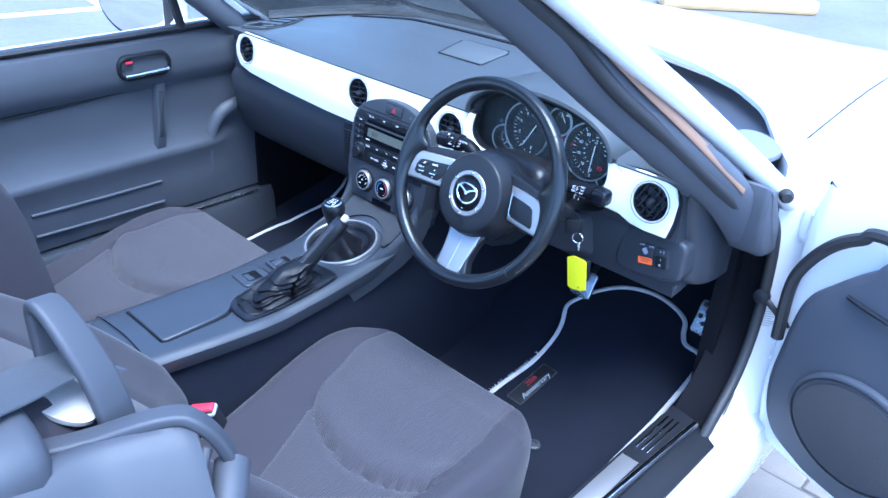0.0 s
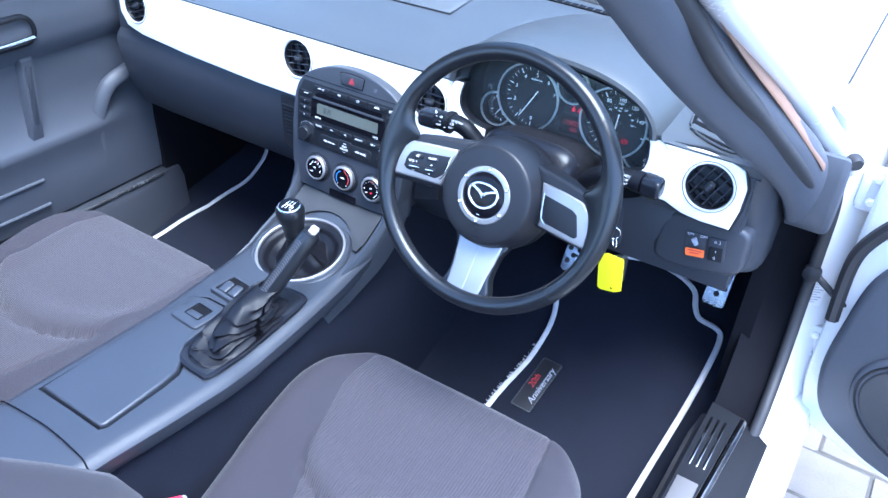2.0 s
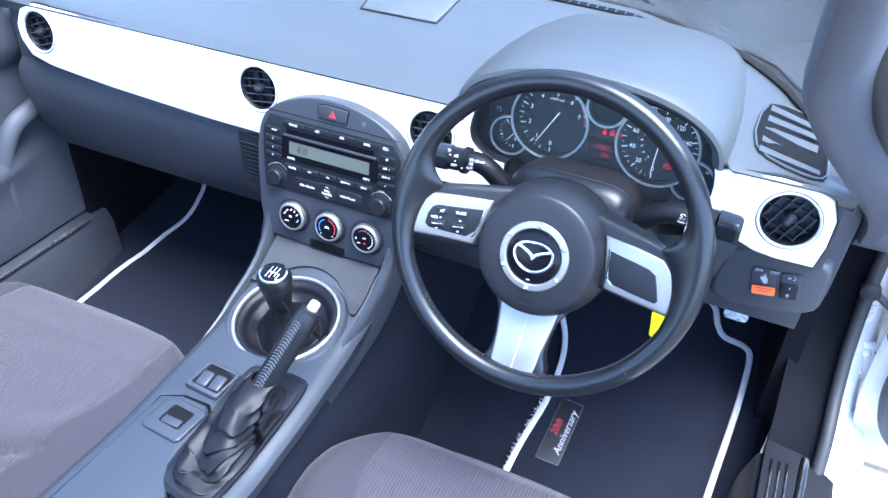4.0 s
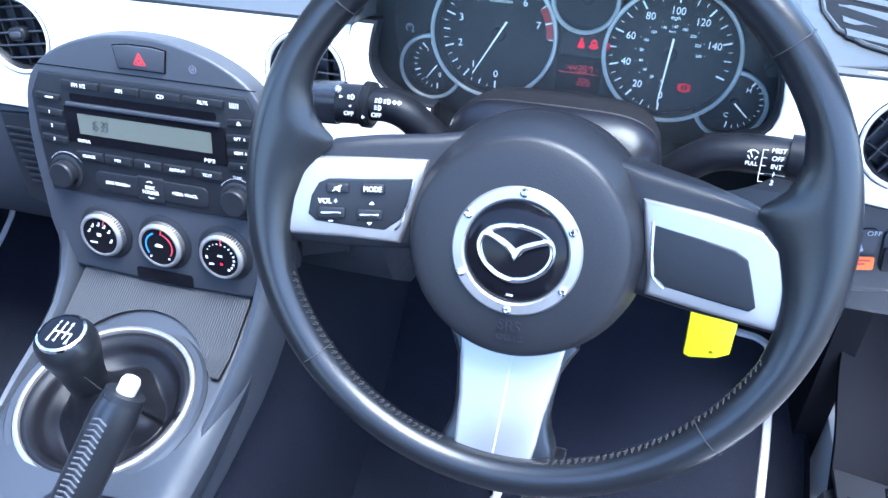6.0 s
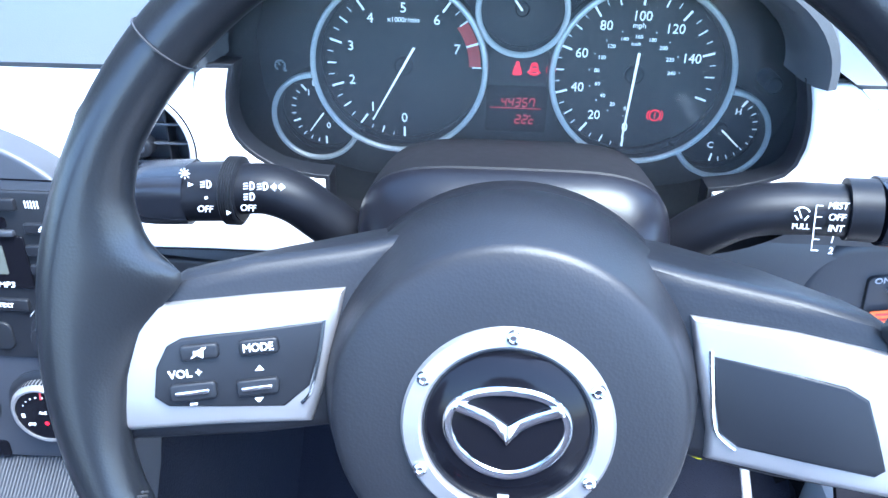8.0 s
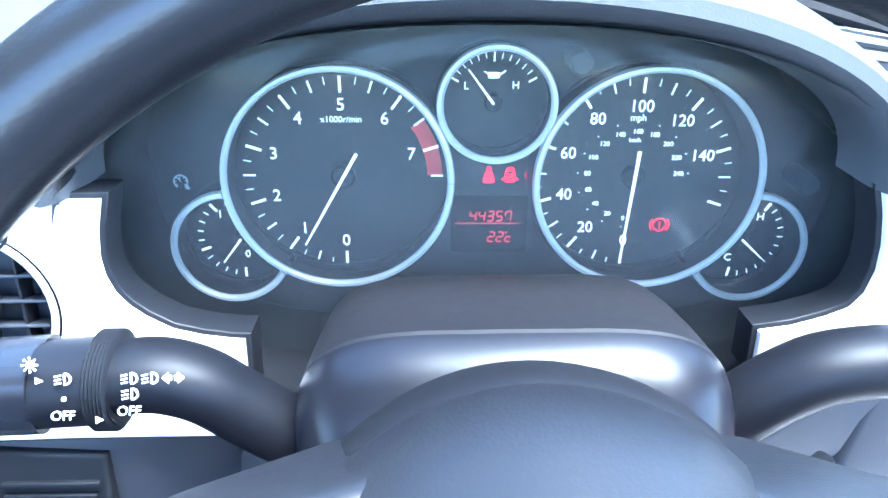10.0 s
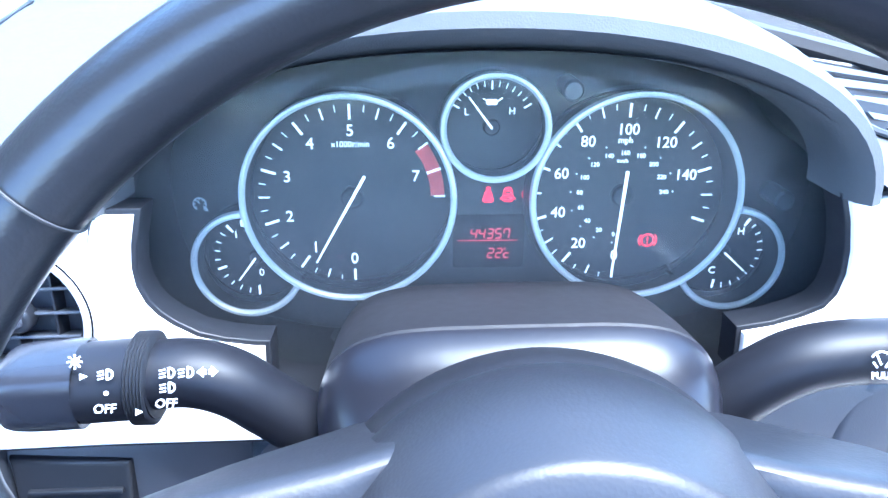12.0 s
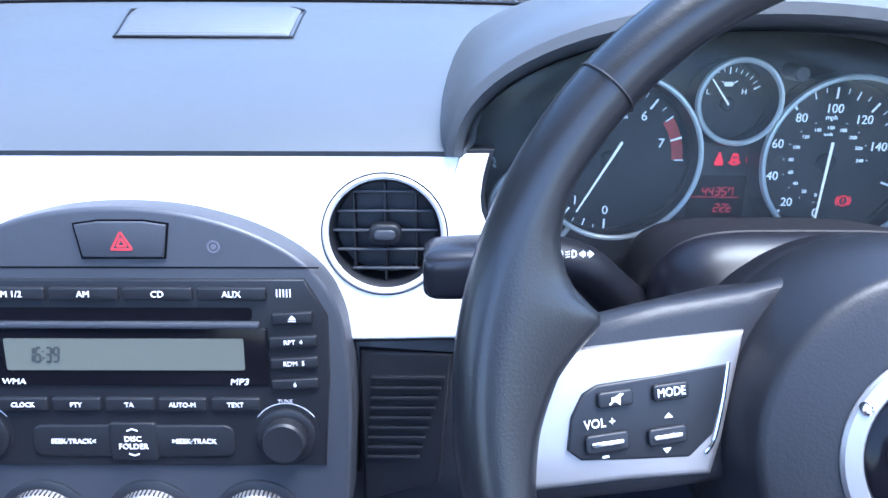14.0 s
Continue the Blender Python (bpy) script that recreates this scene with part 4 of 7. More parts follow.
def hood_arc(y, w, h, base, n=36, p=0.95):
    return [(BX + w * math.copysign(abs(math.cos(t)) ** p, math.cos(t)) - 0.0145, y, base + h * abs(math.sin(t)) ** 0.9) for t in (math.pi * i / n for i in range(n + 1))]


bm = B()
ring_loft(bm, [hood_arc(y, w, h, 0.8) for y, w, h in ((0.225, 0.15, 0.062), (0.205, 0.154, 0.065), (0.197, 0.158, 0.069), (0.193, 0.163, 0.075), (0.195, 0.1675, 0.0808), (0.204, 0.17, 0.085), (0.225, 0.1715, 0.0875), (0.26, 0.172, 0.088), (0.32, 0.171, 0.084), (0.4, 0.167, 0.072), (0.5, 0.158, 0.05), (0.58, 0.148, 0.02))], closed=False)
part("hood", bm, M_PAD, bin_, "soft dark vinyl hood")

G = tilted(0.36, 0.2675, 0.771, 5.7) @ Matrix.Rotation(radians(-0.7), 4, "Z")
cluster = thing("instrument_cluster", G, "black instrument cluster with five silver-ringed dials", "instrument cluster")
bm = B()
ring_loft(bm, [[(x - 0.36, z - 0.771, d) for x, _, z in oval(k, 0)] for k, d in ((0.95, -0.016), (0.95, -0.0085), (0.94, -0.0075))])
BIG = [(-0.0715, 0.007, 0.0526), (0.0715, 0.007, 0.0531)]
OIL, FUEL, TEMP = (0.0, 0.0428, 0.0262), (-0.1232, -0.026, 0.0276), (0.1232, -0.026, 0.0276)
for hx, hv, hr in BIG + [OIL, FUEL, TEMP]:
    bm = carve(bm, lathe(B(), [(0.0, -0.05), (hr, -0.05), (hr, 0.05), (0.0, 0.05)], 64, (hx, hv, 0)))
part("backing", bm, M_DIAL, cluster)
GZ = 0.0145


def dial(name, x, v, r, label, aside=0.0):
    small = r < 0.05
    z = -0.0022 if small else 0.0

    def trimmed(b):
        if small:
            for bx, bv, br in BIG:
                b = carve(b, lathe(B(), [(0.0, -0.05), (br + 0.0009, -0.05), (br + 0.0009, 0.05), (0.0, 0.05)], 64, (bx, bv, 0)))
        return b

    deep, drop, grow = (0.0095, 0.004, 0.94) if small else (0.0115, 0.0054, 0.96)
    M = Matrix.Translation((x + aside, v - drop, -deep)) @ Matrix.Diagonal((grow, grow, 1, 1)) @ Matrix.Translation((-x, -v, 0))
    bm = B()
    lathe(bm, [(0.0, -0.002), (r / grow + 0.002, -0.002), (r / grow + 0.002, 0.0), (0.0, 0.0)], 56, (x, v, 0))
    bm.transform(M)
    bm = trimmed(bm)
    bm.transform(M.inverted())
    d = part(name, bm, M_DIAL, cluster, label)
    d.matrix_local = M

    def hoop(rr, zz, off):
        return [(x + rr * math.cos(2 * math.pi * i / 64), v - off + rr * math.sin(2 * math.pi * i / 64), zz) for i in range(64)]

    bm = B()
    rows = [hoop(r, -deep - 0.0015, drop), hoop(r - 0.0026, GZ - 0.0012, 0), hoop(r - 0.001, GZ - 0.0006, 0), hoop(r + 0.0004, GZ - 0.002, 0), hoop(r + 0.0012, -deep - 0.0015, drop)]
    ring_loft(bm, rows + rows[:1], cap0=False, cap1=False)
    part("dial_wall", trimmed(bm), M_PLASTIC2, cluster)
    bm = B()
    lathe(bm, [(r - 0.0026, GZ - 0.0014), (r - 0.0024, GZ), (r - 0.0013, GZ + 0.0009), (r + 0.0002, GZ + 0.0006), (r + 0.0008, GZ - 0.0012), (r + 0.0007, GZ - 0.003), (r - 0.001, GZ - 0.003)], 64, (x, v, 0), ring=True)
    part("bezel", trimmed(bm), M_BEZEL, cluster, "satin silver dial bezel")
    return d


def polar(x, v, r, a):
    return (x + r * math.cos(radians(a)), v + r * math.sin(radians(a)))


def ticks(bm, x, v, angles, r0, r1, w, z=0.0002):
    for a in angles:
        bar(bm, *polar(x, v, r0, a), *polar(x, v, r1, a), w, z)
    return bm


def needle(d, x, v, a, tip, tail, w, boss):
    bm = B()
    bar(bm, *polar(x, v, tail, a + 180), *polar(x, v, tip, a), w, 0.004, 0.0012, w * 0.55)
    part("needle", bm, M_NEEDLE, d)
    bm = B()
    lathe(bm, [(0, 0.0), (boss, 0.0), (boss, 0.0025), (boss * 0.8, 0.0035), (0, 0.0035)], 28, (x, v, 0))
    part("needle_boss", bm, M_PLASTIC2, d)


# rev counter
x, v, r = BIG[0]
d = dial("rev_counter", x, v, r, "rev counter dial")
bm = B()
ticks(bm, x, v, [270 - 36 * i for i in range(8)], 0.0425, 0.0505, 0.0013)
ticks(bm, x, v, [252 - 36 * i for i in range(8)], 0.0445, 0.0505, 0.0009)
ticks(bm, x, v, [261 - 18 * i for i in range(13)], 0.0468, 0.0505, 0.0004)
part("ticks", bm, M_DIALMARK, d)
bm = B()
for i in range(8):
    write(bm, str(i), 0.0088, polar(x, v, 0.0363, 270 - 36 * i))
write(bm, "x1000r/min", 0.0044, (x, v + 0.029))
part("numerals", bm, M_DIALMARK, d)
bm = B()
arcband(bm, 0.0425, 0.05, 0.5, 36, 0.0001, 0.0003, at=(x, v))
part("red_zone", bm, M_REDZONE, d)
needle(d, x, v, 240.5, 0.042, 0.0145, 0.0016, 0.0062)

# speedometer
x, v, r = BIG[1]
d = dial("speedometer", x, v, r, "speedometer dial in mph", -0.001)
bm = B()
ticks(bm, x, v, [268 - 35.8 * i for i in range(9)], 0.043, 0.0505, 0.0013)
ticks(bm, x, v, [250.1 - 35.8 * i for i in range(8)], 0.0445, 0.0505, 0.0008)
ticks(bm, x, v, [259.05 - 17.9 * i for i in range(16)], 0.047, 0.0505, 0.0004)
part("ticks", bm, M_DIALMARK, d)
bm = B()
for i in range(8):
    write(bm, str(20 * i), 0.0086, polar(x, v, 0.0362, 268 - 35.8 * i), squash=0.95)
write(bm, "mph", 0.0046, (x - 0.0005, v + 0.0305))
part("numerals", bm, M_DIALMARK, d)
bm = B()
for i in range(13):
    a = 263.5 - 21.7 * i
    write(bm, str(20 * i), 0.0034, polar(x, v, 0.0235, a))
    bar(bm, *polar(x, v, 0.0282, a), *polar(x, v, 0.0288, a), 0.0006)
write(bm, "km/h", 0.003, (x - 0.001, v + 0.019))
part("small_numerals", bm, M_DIALMARK, d)
needle(d, x, v, 266.3, 0.042, 0.0145, 0.0016, 0.0062)
BRX, BRV = 0.0172, 0.027
bm = B()
lathe(bm, [(0.0031, 0.0001), (0.0039, 0.0001), (0.0039, 0.0006), (0.0031, 0.0006)], 24, (x + BRX, v - BRV, 0), ring=True)
arcband(bm, 0.0047, 0.0053, 140, 220, 0.0001, 0.0006, 12, (x + BRX, v - BRV))
arcband(bm, 0.0047, 0.0053, -40, 40, 0.0001, 0.0006, 12, (x + BRX, v - BRV))
bar(bm, x + BRX, v - BRV + 0.0017, x + BRX, v - BRV - 0.0005, 0.0007, 0.0001)
bar(bm, x + BRX, v - BRV - 0.0014, x + BRX, v - BRV - 0.002, 0.0007, 0.0001)
part("brake_lamp", bm, M_REDLAMP, d, "lit red brake warning lamp")

# oil pressure gauge
x, v, r = OIL
d = dial("oil_gauge", x, v, r, "small oil pressure dial")
bm = B()
ticks(bm, x, v, [150 - 10 * i for i in range(13)], 0.0215, 0.0245, 0.0004)
ticks(bm, x, v, (150, 90, 30), 0.02, 0.0245, 0.0008)
write(bm, "L", 0.0052, (x - 0.0135, v + 0.0078))
write(bm, "H", 0.0052, (x + 0.011, v + 0.0082))
part("ticks", bm, M_DIALMARK, d)
bm = B()
plate(bm, rrect(0.006, 0.003, 0.0008, 3, (x, v + 0.0132)), 0.0001, 0.0005)
bar(bm, x + 0.003, v + 0.0135, x + 0.0058, v + 0.0155, 0.0007)
bar(bm, x - 0.003, v + 0.014, x - 0.0047, v + 0.015, 0.0006)
part("oil_symbol", bm, M_DIALMARK, d)
needle(d, x, v, 127, 0.021, 0.0, 0.0012, 0.0045)

# fuel and temperature
for name, x, label, side in (("fuel_gauge", FUEL, "small fuel level dial", -1), ("temperature_gauge", TEMP, "small coolant temperature dial", 1)):
    x, v, r = x
    d = dial(name, x, v, r, label, 0.005 * max(0, side))
    bm = B()
    if side < 0:
        ticks(bm, x, v, [130 + 14 * i for i in range(11)], 0.0205, 0.0235, 0.0005)
        ticks(bm, x, v, (130, 200, 270), 0.0185, 0.0238, 0.0012)
        write(bm, "0", 0.006, (x + 0.002, v - 0.0105))
        write(bm, "1", 0.006, (x - 0.0105, v + 0.0125))
        plate(bm, rrect(0.003, 0.004, 0.0004, 2, (x - 0.006, v + 0.0195)), 0.0001, 0.0005)
    else:
        ticks(bm, x, v, [262 + 14 * i for i in range(12)], 0.0205, 0.0235, 0.0005)
        ticks(bm, x, v, (262, 54), 0.0185, 0.0238, 0.0012)
        write(bm, "C", 0.006, (x - 0.0045, v - 0.0125))
        write(bm, "H", 0.006, (x + 0.0095, v + 0.0115))
    part("ticks", bm, M_DIALMARK, d)
    needle(d, x, v, 233 if side < 0 else 318, 0.0165, 0.0, 0.0012, 0.004)

# warning lamps and trip display between the dials
LZ = -0.0075
bm = B()
plate(bm, smooth([(-0.0035, -0.0004), (0.0018, -0.0004), (0.0014, 0.0032), (0.0005, 0.0052), (-0.0022, 0.0052), (-0.003, 0.0032)], 3), LZ, LZ + 0.0006)
plate(bm, circle(0.0013, 14, (-0.0008, 0.0066)), LZ, LZ + 0.0006)
part("belt_lamp", bm, M_REDLAMP, cluster, "lit red seat belt lamp")
bm = B()
plate(bm, smooth([(0.0072, -0.0002), (0.0118, -0.0002), (0.0122, 0.0026), (0.0112, 0.007), (0.0078, 0.007), (0.0068, 0.0026)], 3), LZ, LZ + 0.0006)
cut = B()
plate(cut, rrect(0.0032, 0.0012, 0.0004, 2, (0.0095, 0.0046)), LZ - 0.001, LZ + 0.002)
plate(cut, rrect(0.0034, 0.001, 0.0004, 2, (0.0095, 0.0014)), LZ - 0.001, LZ + 0.002)
bm = carve(bm, cut)
bar(bm, 0.0055, 0.001, 0.0072, 0.0022, 0.0009, LZ, 0.0006)
bar(bm, 0.0118, 0.0022, 0.0135, 0.001, 0.0009, LZ, 0.0006)
part("door_lamp", bm, M_REDLAMP, cluster, "lit red open door lamp")
bm = B()
plate(bm, circle(0.0032, 18, (0.0197, 0.0033)), LZ, LZ + 0.0004)
part("third_lamp", bm, M_REDDIGIT, cluster, "faint red warning lamp")
bm = B()
plate(bm, rrect(0.038, 0.03, 0.002, 4, (0.0, -0.0225)), LZ - 0.0004, LZ + 0.0003)
win_ = part("trip_window", bm, M_GLOSS, cluster, "gloss black trip window")


def seven(bm, x, y, h, text, z, wide=0.56):
    """Slanted seven-segment digits."""
    on = {"0": "abcdef", "1": "bc", "6": "acdefg", "9": "abcdfg", "2": "abged", "3": "abgcd", "4": "fgbc", "5": "afgcd", "7": "fabc", "c": "ged"}
    w, sl = h * wide, 0.14
    seg = {"a": ((0, 1), (1, 1)), "b": ((1, 1), (1, 0.5)), "c": ((1, 0.5), (1, 0)), "d": ((0, 0), (1, 0)), "e": ((0, 0.5), (0, 0)), "f": ((0, 1), (0, 0.5)), "g": ((0, 0.5), (1, 0.5))}
    for k, ch in enumerate(text):
        for sg in on[ch]:
            (p, q), (u, v) = seg[sg]
            ends = [(x + k * w * 1.5 + e * w + f * h * sl, y + f * h) for e, f in ((p, q), (u, v))]
            d = Vector((ends[1][0] - ends[0][0], ends[1][1] - ends[0][1])) * 0.1
            bar(bm, ends[0][0] + d.x, ends[0][1] + d.y, ends[1][0] - d.x, ends[1][1] - d.y, h * 0.13, z)
    return bm


bm = seven(B(), -0.0098, -0.0207, 0.0052, "44357", LZ + 0.0003)
bar(bm, -0.0165, -0.0219, 0.0153, -0.0219, 0.0004, LZ + 0.0003)
seven(bm, -0.0005, -0.0318, 0.0052, "22c", LZ + 0.0003)
plate(bm, circle(0.0005, 8, (0.0087, -0.0268)), LZ + 0.0003, LZ + 0.0007)
part("trip_display", bm, M_REDDIGIT, win_, "dim red trip display digits")
CRX, CRV = -0.1495, -0.0004
bm = B()
arcband(bm, 0.003, 0.0036, -60, 240, LZ, LZ + 0.0005, 20, (CRX, CRV))
for k in range(7):
    bar(bm, *polar(CRX, CRV, 0.002, 220 - 43 * k), *polar(CRX, CRV, 0.003, 220 - 43 * k), 0.0005, LZ)
bar(bm, CRX, CRV, CRX - 0.001, CRV + 0.002, 0.0006, LZ)
plate(bm, [(CRX + 0.002, CRV - 0.0038), (CRX + 0.0042, CRV - 0.0038), (CRX + 0.0031, CRV - 0.0016)], LZ, LZ + 0.0005)
part("cruise_symbol", bm, M_GREYMARK, cluster)
for x, v in ((0.1478, 0.0045), (0.0366, 0.0603)):
    bm = B()
    lathe(bm, [(0, LZ), (0.0052, LZ), (0.0052, 0.0105), (0.004, 0.012), (0, 0.012)], 20, (x, v, 0))
    part("reset_button", bm, M_PLASTIC, cluster)

# clear cover whose pale film imitates haze before the gauges
bm = B()
ring_loft(bm, [oval(k, y) for k, y in ((0.975, 0.236), (0.85, 0.232), (0.6, 0.228), (0.3, 0.226), (0.02, 0.2255))], cap0=False)
solid(bm, 0.0015, (0, -1, 0))
lens = part("cluster_lens", bm, M_LENS, bin_, "clear plastic lens with a painted haze")
lens.visible_shadow = False

# ---- steering column and stalks ----
column = thing("steering_column", Matrix(), "satin dark grey steering column shroud", "steering column")


def shroud(y, w, top, bottom, n=56, e=0.42):
    out = []
    for i in range(n):
        t = 2 * math.pi * i / n
        c, s = math.cos(t), math.sin(t)
        mid, hh = (top + bottom) / 2, (top - bottom) / 2
        zz = mid + hh * math.copysign(abs(s) ** e, s)
        ww = w * (1 - 0.07 * max(0, s))
        out.append((0.359 + ww * math.copysign(abs(c) ** e, c), y, zz))
    return out


bm = B()
ring_loft(bm, [shroud(0.108, 0.064, 0.756, 0.69), shroud(0.116, 0.0705, 0.765, 0.68), shroud(0.124, 0.0742, 0.772, 0.674), shroud(0.13, 0.076, 0.7758, 0.671), shroud(0.136, 0.077, 0.7782, 0.669), shroud(0.1405, 0.0774, 0.779, 0.668)])
part("front_shroud", bm, M_SHROUD, column, "satin dark front shroud")
bm = B()
ring_loft(bm, [shroud(0.1412, 0.0765, 0.7782, 0.668), shroud(0.1425, 0.0774, 0.7792, 0.664), shroud(0.165, 0.0768, 0.774, 0.66), shroud(0.19, 0.0758, 0.7665, 0.658), shroud(0.206, 0.0748, 0.7605, 0.655), shroud(0.211, 0.0735, 0.757, 0.655), shroud(0.2135, 0.0715, 0.75, 0.655), shroud(0.29, 0.065, 0.7, 0.65)])
part("rear_shroud", bm, M_SHROUDTOP, column)
bm = B()
ring_loft(bm, [shroud(0.2, 0.12, 0.69, 0.6), shroud(0.26, 0.14, 0.7, 0.56), shroud(0.34, 0.15, 0.7, 0.54)])
part("knee_cover", bm, M_PLASTIC, column)


def stalk(side):
    s = thing("column_stalk", pose(0.002, 0.012, -0.0105), "black headlamp and indicator stalk" if side < 0 else "black wiper control stalk", "control stalk", "column stalks")
    if side < 0:
        path = [(0.296, 0.136, 0.735), (0.276, 0.134, 0.7435), (0.262, 0.1325, 0.7555), (0.249, 0.131, 0.7675), (0.235, 0.13, 0.773), (0.218, 0.129, 0.7725)]
        tail = [(0.224, 0.129, 0.772), (0.198, 0.129, 0.7705)]
        tip = [(0.1985, 0.129, 0.7705), (0.19, 0.129, 0.7702), (0.175, 0.129, 0.7695), (0.168, 0.129, 0.769)]
    else:
        path = [(0.425, 0.14, 0.732), (0.44, 0.138, 0.7445), (0.4535, 0.137, 0.757), (0.468, 0.136, 0.7665), (0.488, 0.135, 0.7705), (0.515, 0.134, 0.771)]
        tail = [(0.513, 0.134, 0.772), (0.526, 0.132, 0.773)]
        tip = [(0.526, 0.132, 0.773), (0.538, 0.129, 0.774), (0.552, 0.126, 0.775)]
    bm = B()
    tube(bm, smooth(path, 5, False), 0.0145, 18, flat=0.82, up=(0, 0, 1))
    part("arm", bm, M_STALK, s)
    bm = B()
    tube(bm, tail, 0.0163, 20, flat=0.88, up=(0, 0, 1))
    part("collar", bm, M_STALK, s)
    bm = B()
    (x0, y0, z0), (x1, y1, z1) = tip[0], tip[-1]
    ring_loft(bm, [[(x0 + (x1 - x0) * u, y0 + (y1 - y0) * u + a * k, z0 + (z1 - z0) * u + c * k) for a, c in rrect(0.031, 0.0275, 0.009, 5)] for u, k in ((0, 1.0), (0.3, 1.0), (0.6, 0.99), (0.8, 0.96), (0.9, 0.9), (0.97, 0.8), (1.0, 0.7))])
    part("tip", bm, M_TIP, s)
    mk = B()
    F = tilted(0, 0.1145, 0.7765, 25) @ Matrix.Translation((0, 0, 0.0012))
    if side < 0:
        bm = B()
        rows = []
        for k in range(13):
            rows.append([(0.2165 + k * 0.0006, 0.129 + (0.0181 if k % 2 else 0.0172) * math.cos(2 * math.pi * j / 32), 0.772 + 0.93 * (0.0181 if k % 2 else 0.0172) * math.sin(2 * math.pi * j / 32)) for j in range(32)])
        ring_loft(bm, rows)
        part("ribbed_ring", bm, M_PLASTIC2, s)
        write(mk, "OFF", 0.0044, (0.2105, -0.0055), m=F, slant=0.1)
        write(mk, "OFF", 0.0044, (0.2315, -0.0042), m=F, slant=0.1)
        for px, py in ((0.211, 0.0065), (0.232, 0.0065), (0.2385, 0.0065), (0.232, 0.0014)):
            b2 = B()
            arcband(b2, 0.0014, 0.002, -90, 90, 0, 0.0004, 12, (px + 0.0009, py))
            bar(b2, px + 0.0007, py - 0.0019, px + 0.0007, py + 0.0019, 0.0006)
            for j in (-1, 0, 1):
                bar(b2, px - 0.0025, py + j * 0.0012 - 0.0004, px - 0.0004, py + j * 0.0012, 0.0005)
            b2.transform(F)
            me = bpy.data.meshes.new("temporary")
            b2.to_mesh(me)
            b2.free()
            mk.from_mesh(me)
            bpy.data.meshes.remove(me)
        b2 = B()
        for px, sg in ((0.2442, -1), (0.2478, 1)):
            plate(b2, [(px - sg * 0.0004, 0.0065 + 0.0019), (px - sg * 0.0004, 0.0065 - 0.0019), (px + sg * 0.0019, 0.0065)], 0, 0.0004)
            bar(b2, px - sg * 0.0004, 0.0065, px - sg * 0.0014, 0.0065, 0.0018)
        plate(b2, circle(0.0008, 14, (0.2112, 0.0)), 0, 0.0004)
        plate(b2, [(0.2025, 0.0071), (0.2025, 0.0049), (0.205, 0.006)], 0, 0.0004)
        plate(b2, [(0.2215, -0.0055), (0.2215, -0.0077), (0.2238, -0.0066)], 0.001, 0.0018)
        plate(b2, circle(0.0012, 14, (0.201, 0.0112)), -0.001, 0.0004)
        for k in range(8):
            bar(b2, *polar(0.201, 0.0112, 0.0017, 45 * k), *polar(0.201, 0.0112, 0.0026, 45 * k), 0.0005)
        b2.transform(F)
        me = bpy.data.meshes.new("temporary")
        b2.to_mesh(me)
        b2.free()
        mk.from_mesh(me)
        bpy.data.meshes.remove(me)
    else:
        F = tilted(0, 0.119, 0.7715, 25) @ Matrix.Translation((0.004, 0, 0.0008))
        for i, w in enumerate(("MIST", "OFF", "INT", "1", "2")):
            write(mk, w, 0.0044, (0.499 + (0.001 if i < 3 else 0), 0.0095 - 0.0052 * i), m=F, slant=0.15, align="CENTER")
            b2 = bar(B(), 0.4905, 0.0095 - 0.0052 * i, 0.4935, 0.0095 - 0.0052 * i, 0.0004)
            b2.transform(F)
            me = bpy.data.meshes.new("temporary")
            b2.to_mesh(me)
            b2.free()
            mk.from_mesh(me)
            bpy.data.meshes.remove(me)
        write(mk, "PULL", 0.0036, (0.4845, -0.0005), m=F)
        b2 = B()
        bar(b2, 0.4905, 0.0095, 0.4905, -0.0115, 0.0004)
        arcband(b2, 0.0036, 0.0042, 30, 150, 0, 0.0004, 12, (0.4845, 0.0045))
        bar(b2, 0.4845, 0.0035, 0.4825, 0.008, 0.0006)
        bar(b2, 0.4815, 0.0045, 0.483, 0.0025, 0.0006)
        bar(b2, 0.4875, 0.0045, 0.486, 0.0025, 0.0006)
        b2.transform(F)
        me = bpy.data.meshes.new("temporary")
        b2.to_mesh(me)
        b2.free()
        mk.from_mesh(me)
        bpy.data.meshes.remove(me)
    part("stalk_marking", mk, M_MARK, s)


stalk(-1), stalk(1)

# ---- steering wheel ----
W = pose(0.361, 0.0257, 0.7614, 68.2, 0, -0.3)
wheel = thing("steering_wheel", W, "black leather steering wheel with satin silver spokes", "steering wheel")
R, TR = 0.1665, 0.0118
bm = B()
N, K = 240, 20


def root(deg):
    """How far the leather reaches in over the spoke ends."""
    d = min((deg + 2 + 180) % 360 - 180, (180 - deg + 180) % 360 - 180, key=abs)
    d2 = d if abs(d) < 60 else 90
    return lerp(d2, [-22, -14, -5, 3, 8, 11.5, 13.5, 17, 22, 28], [0, 0.003, 0.0085, 0.016, 0.023, 0.028, 0.027, 0.013, 0.004, 0])


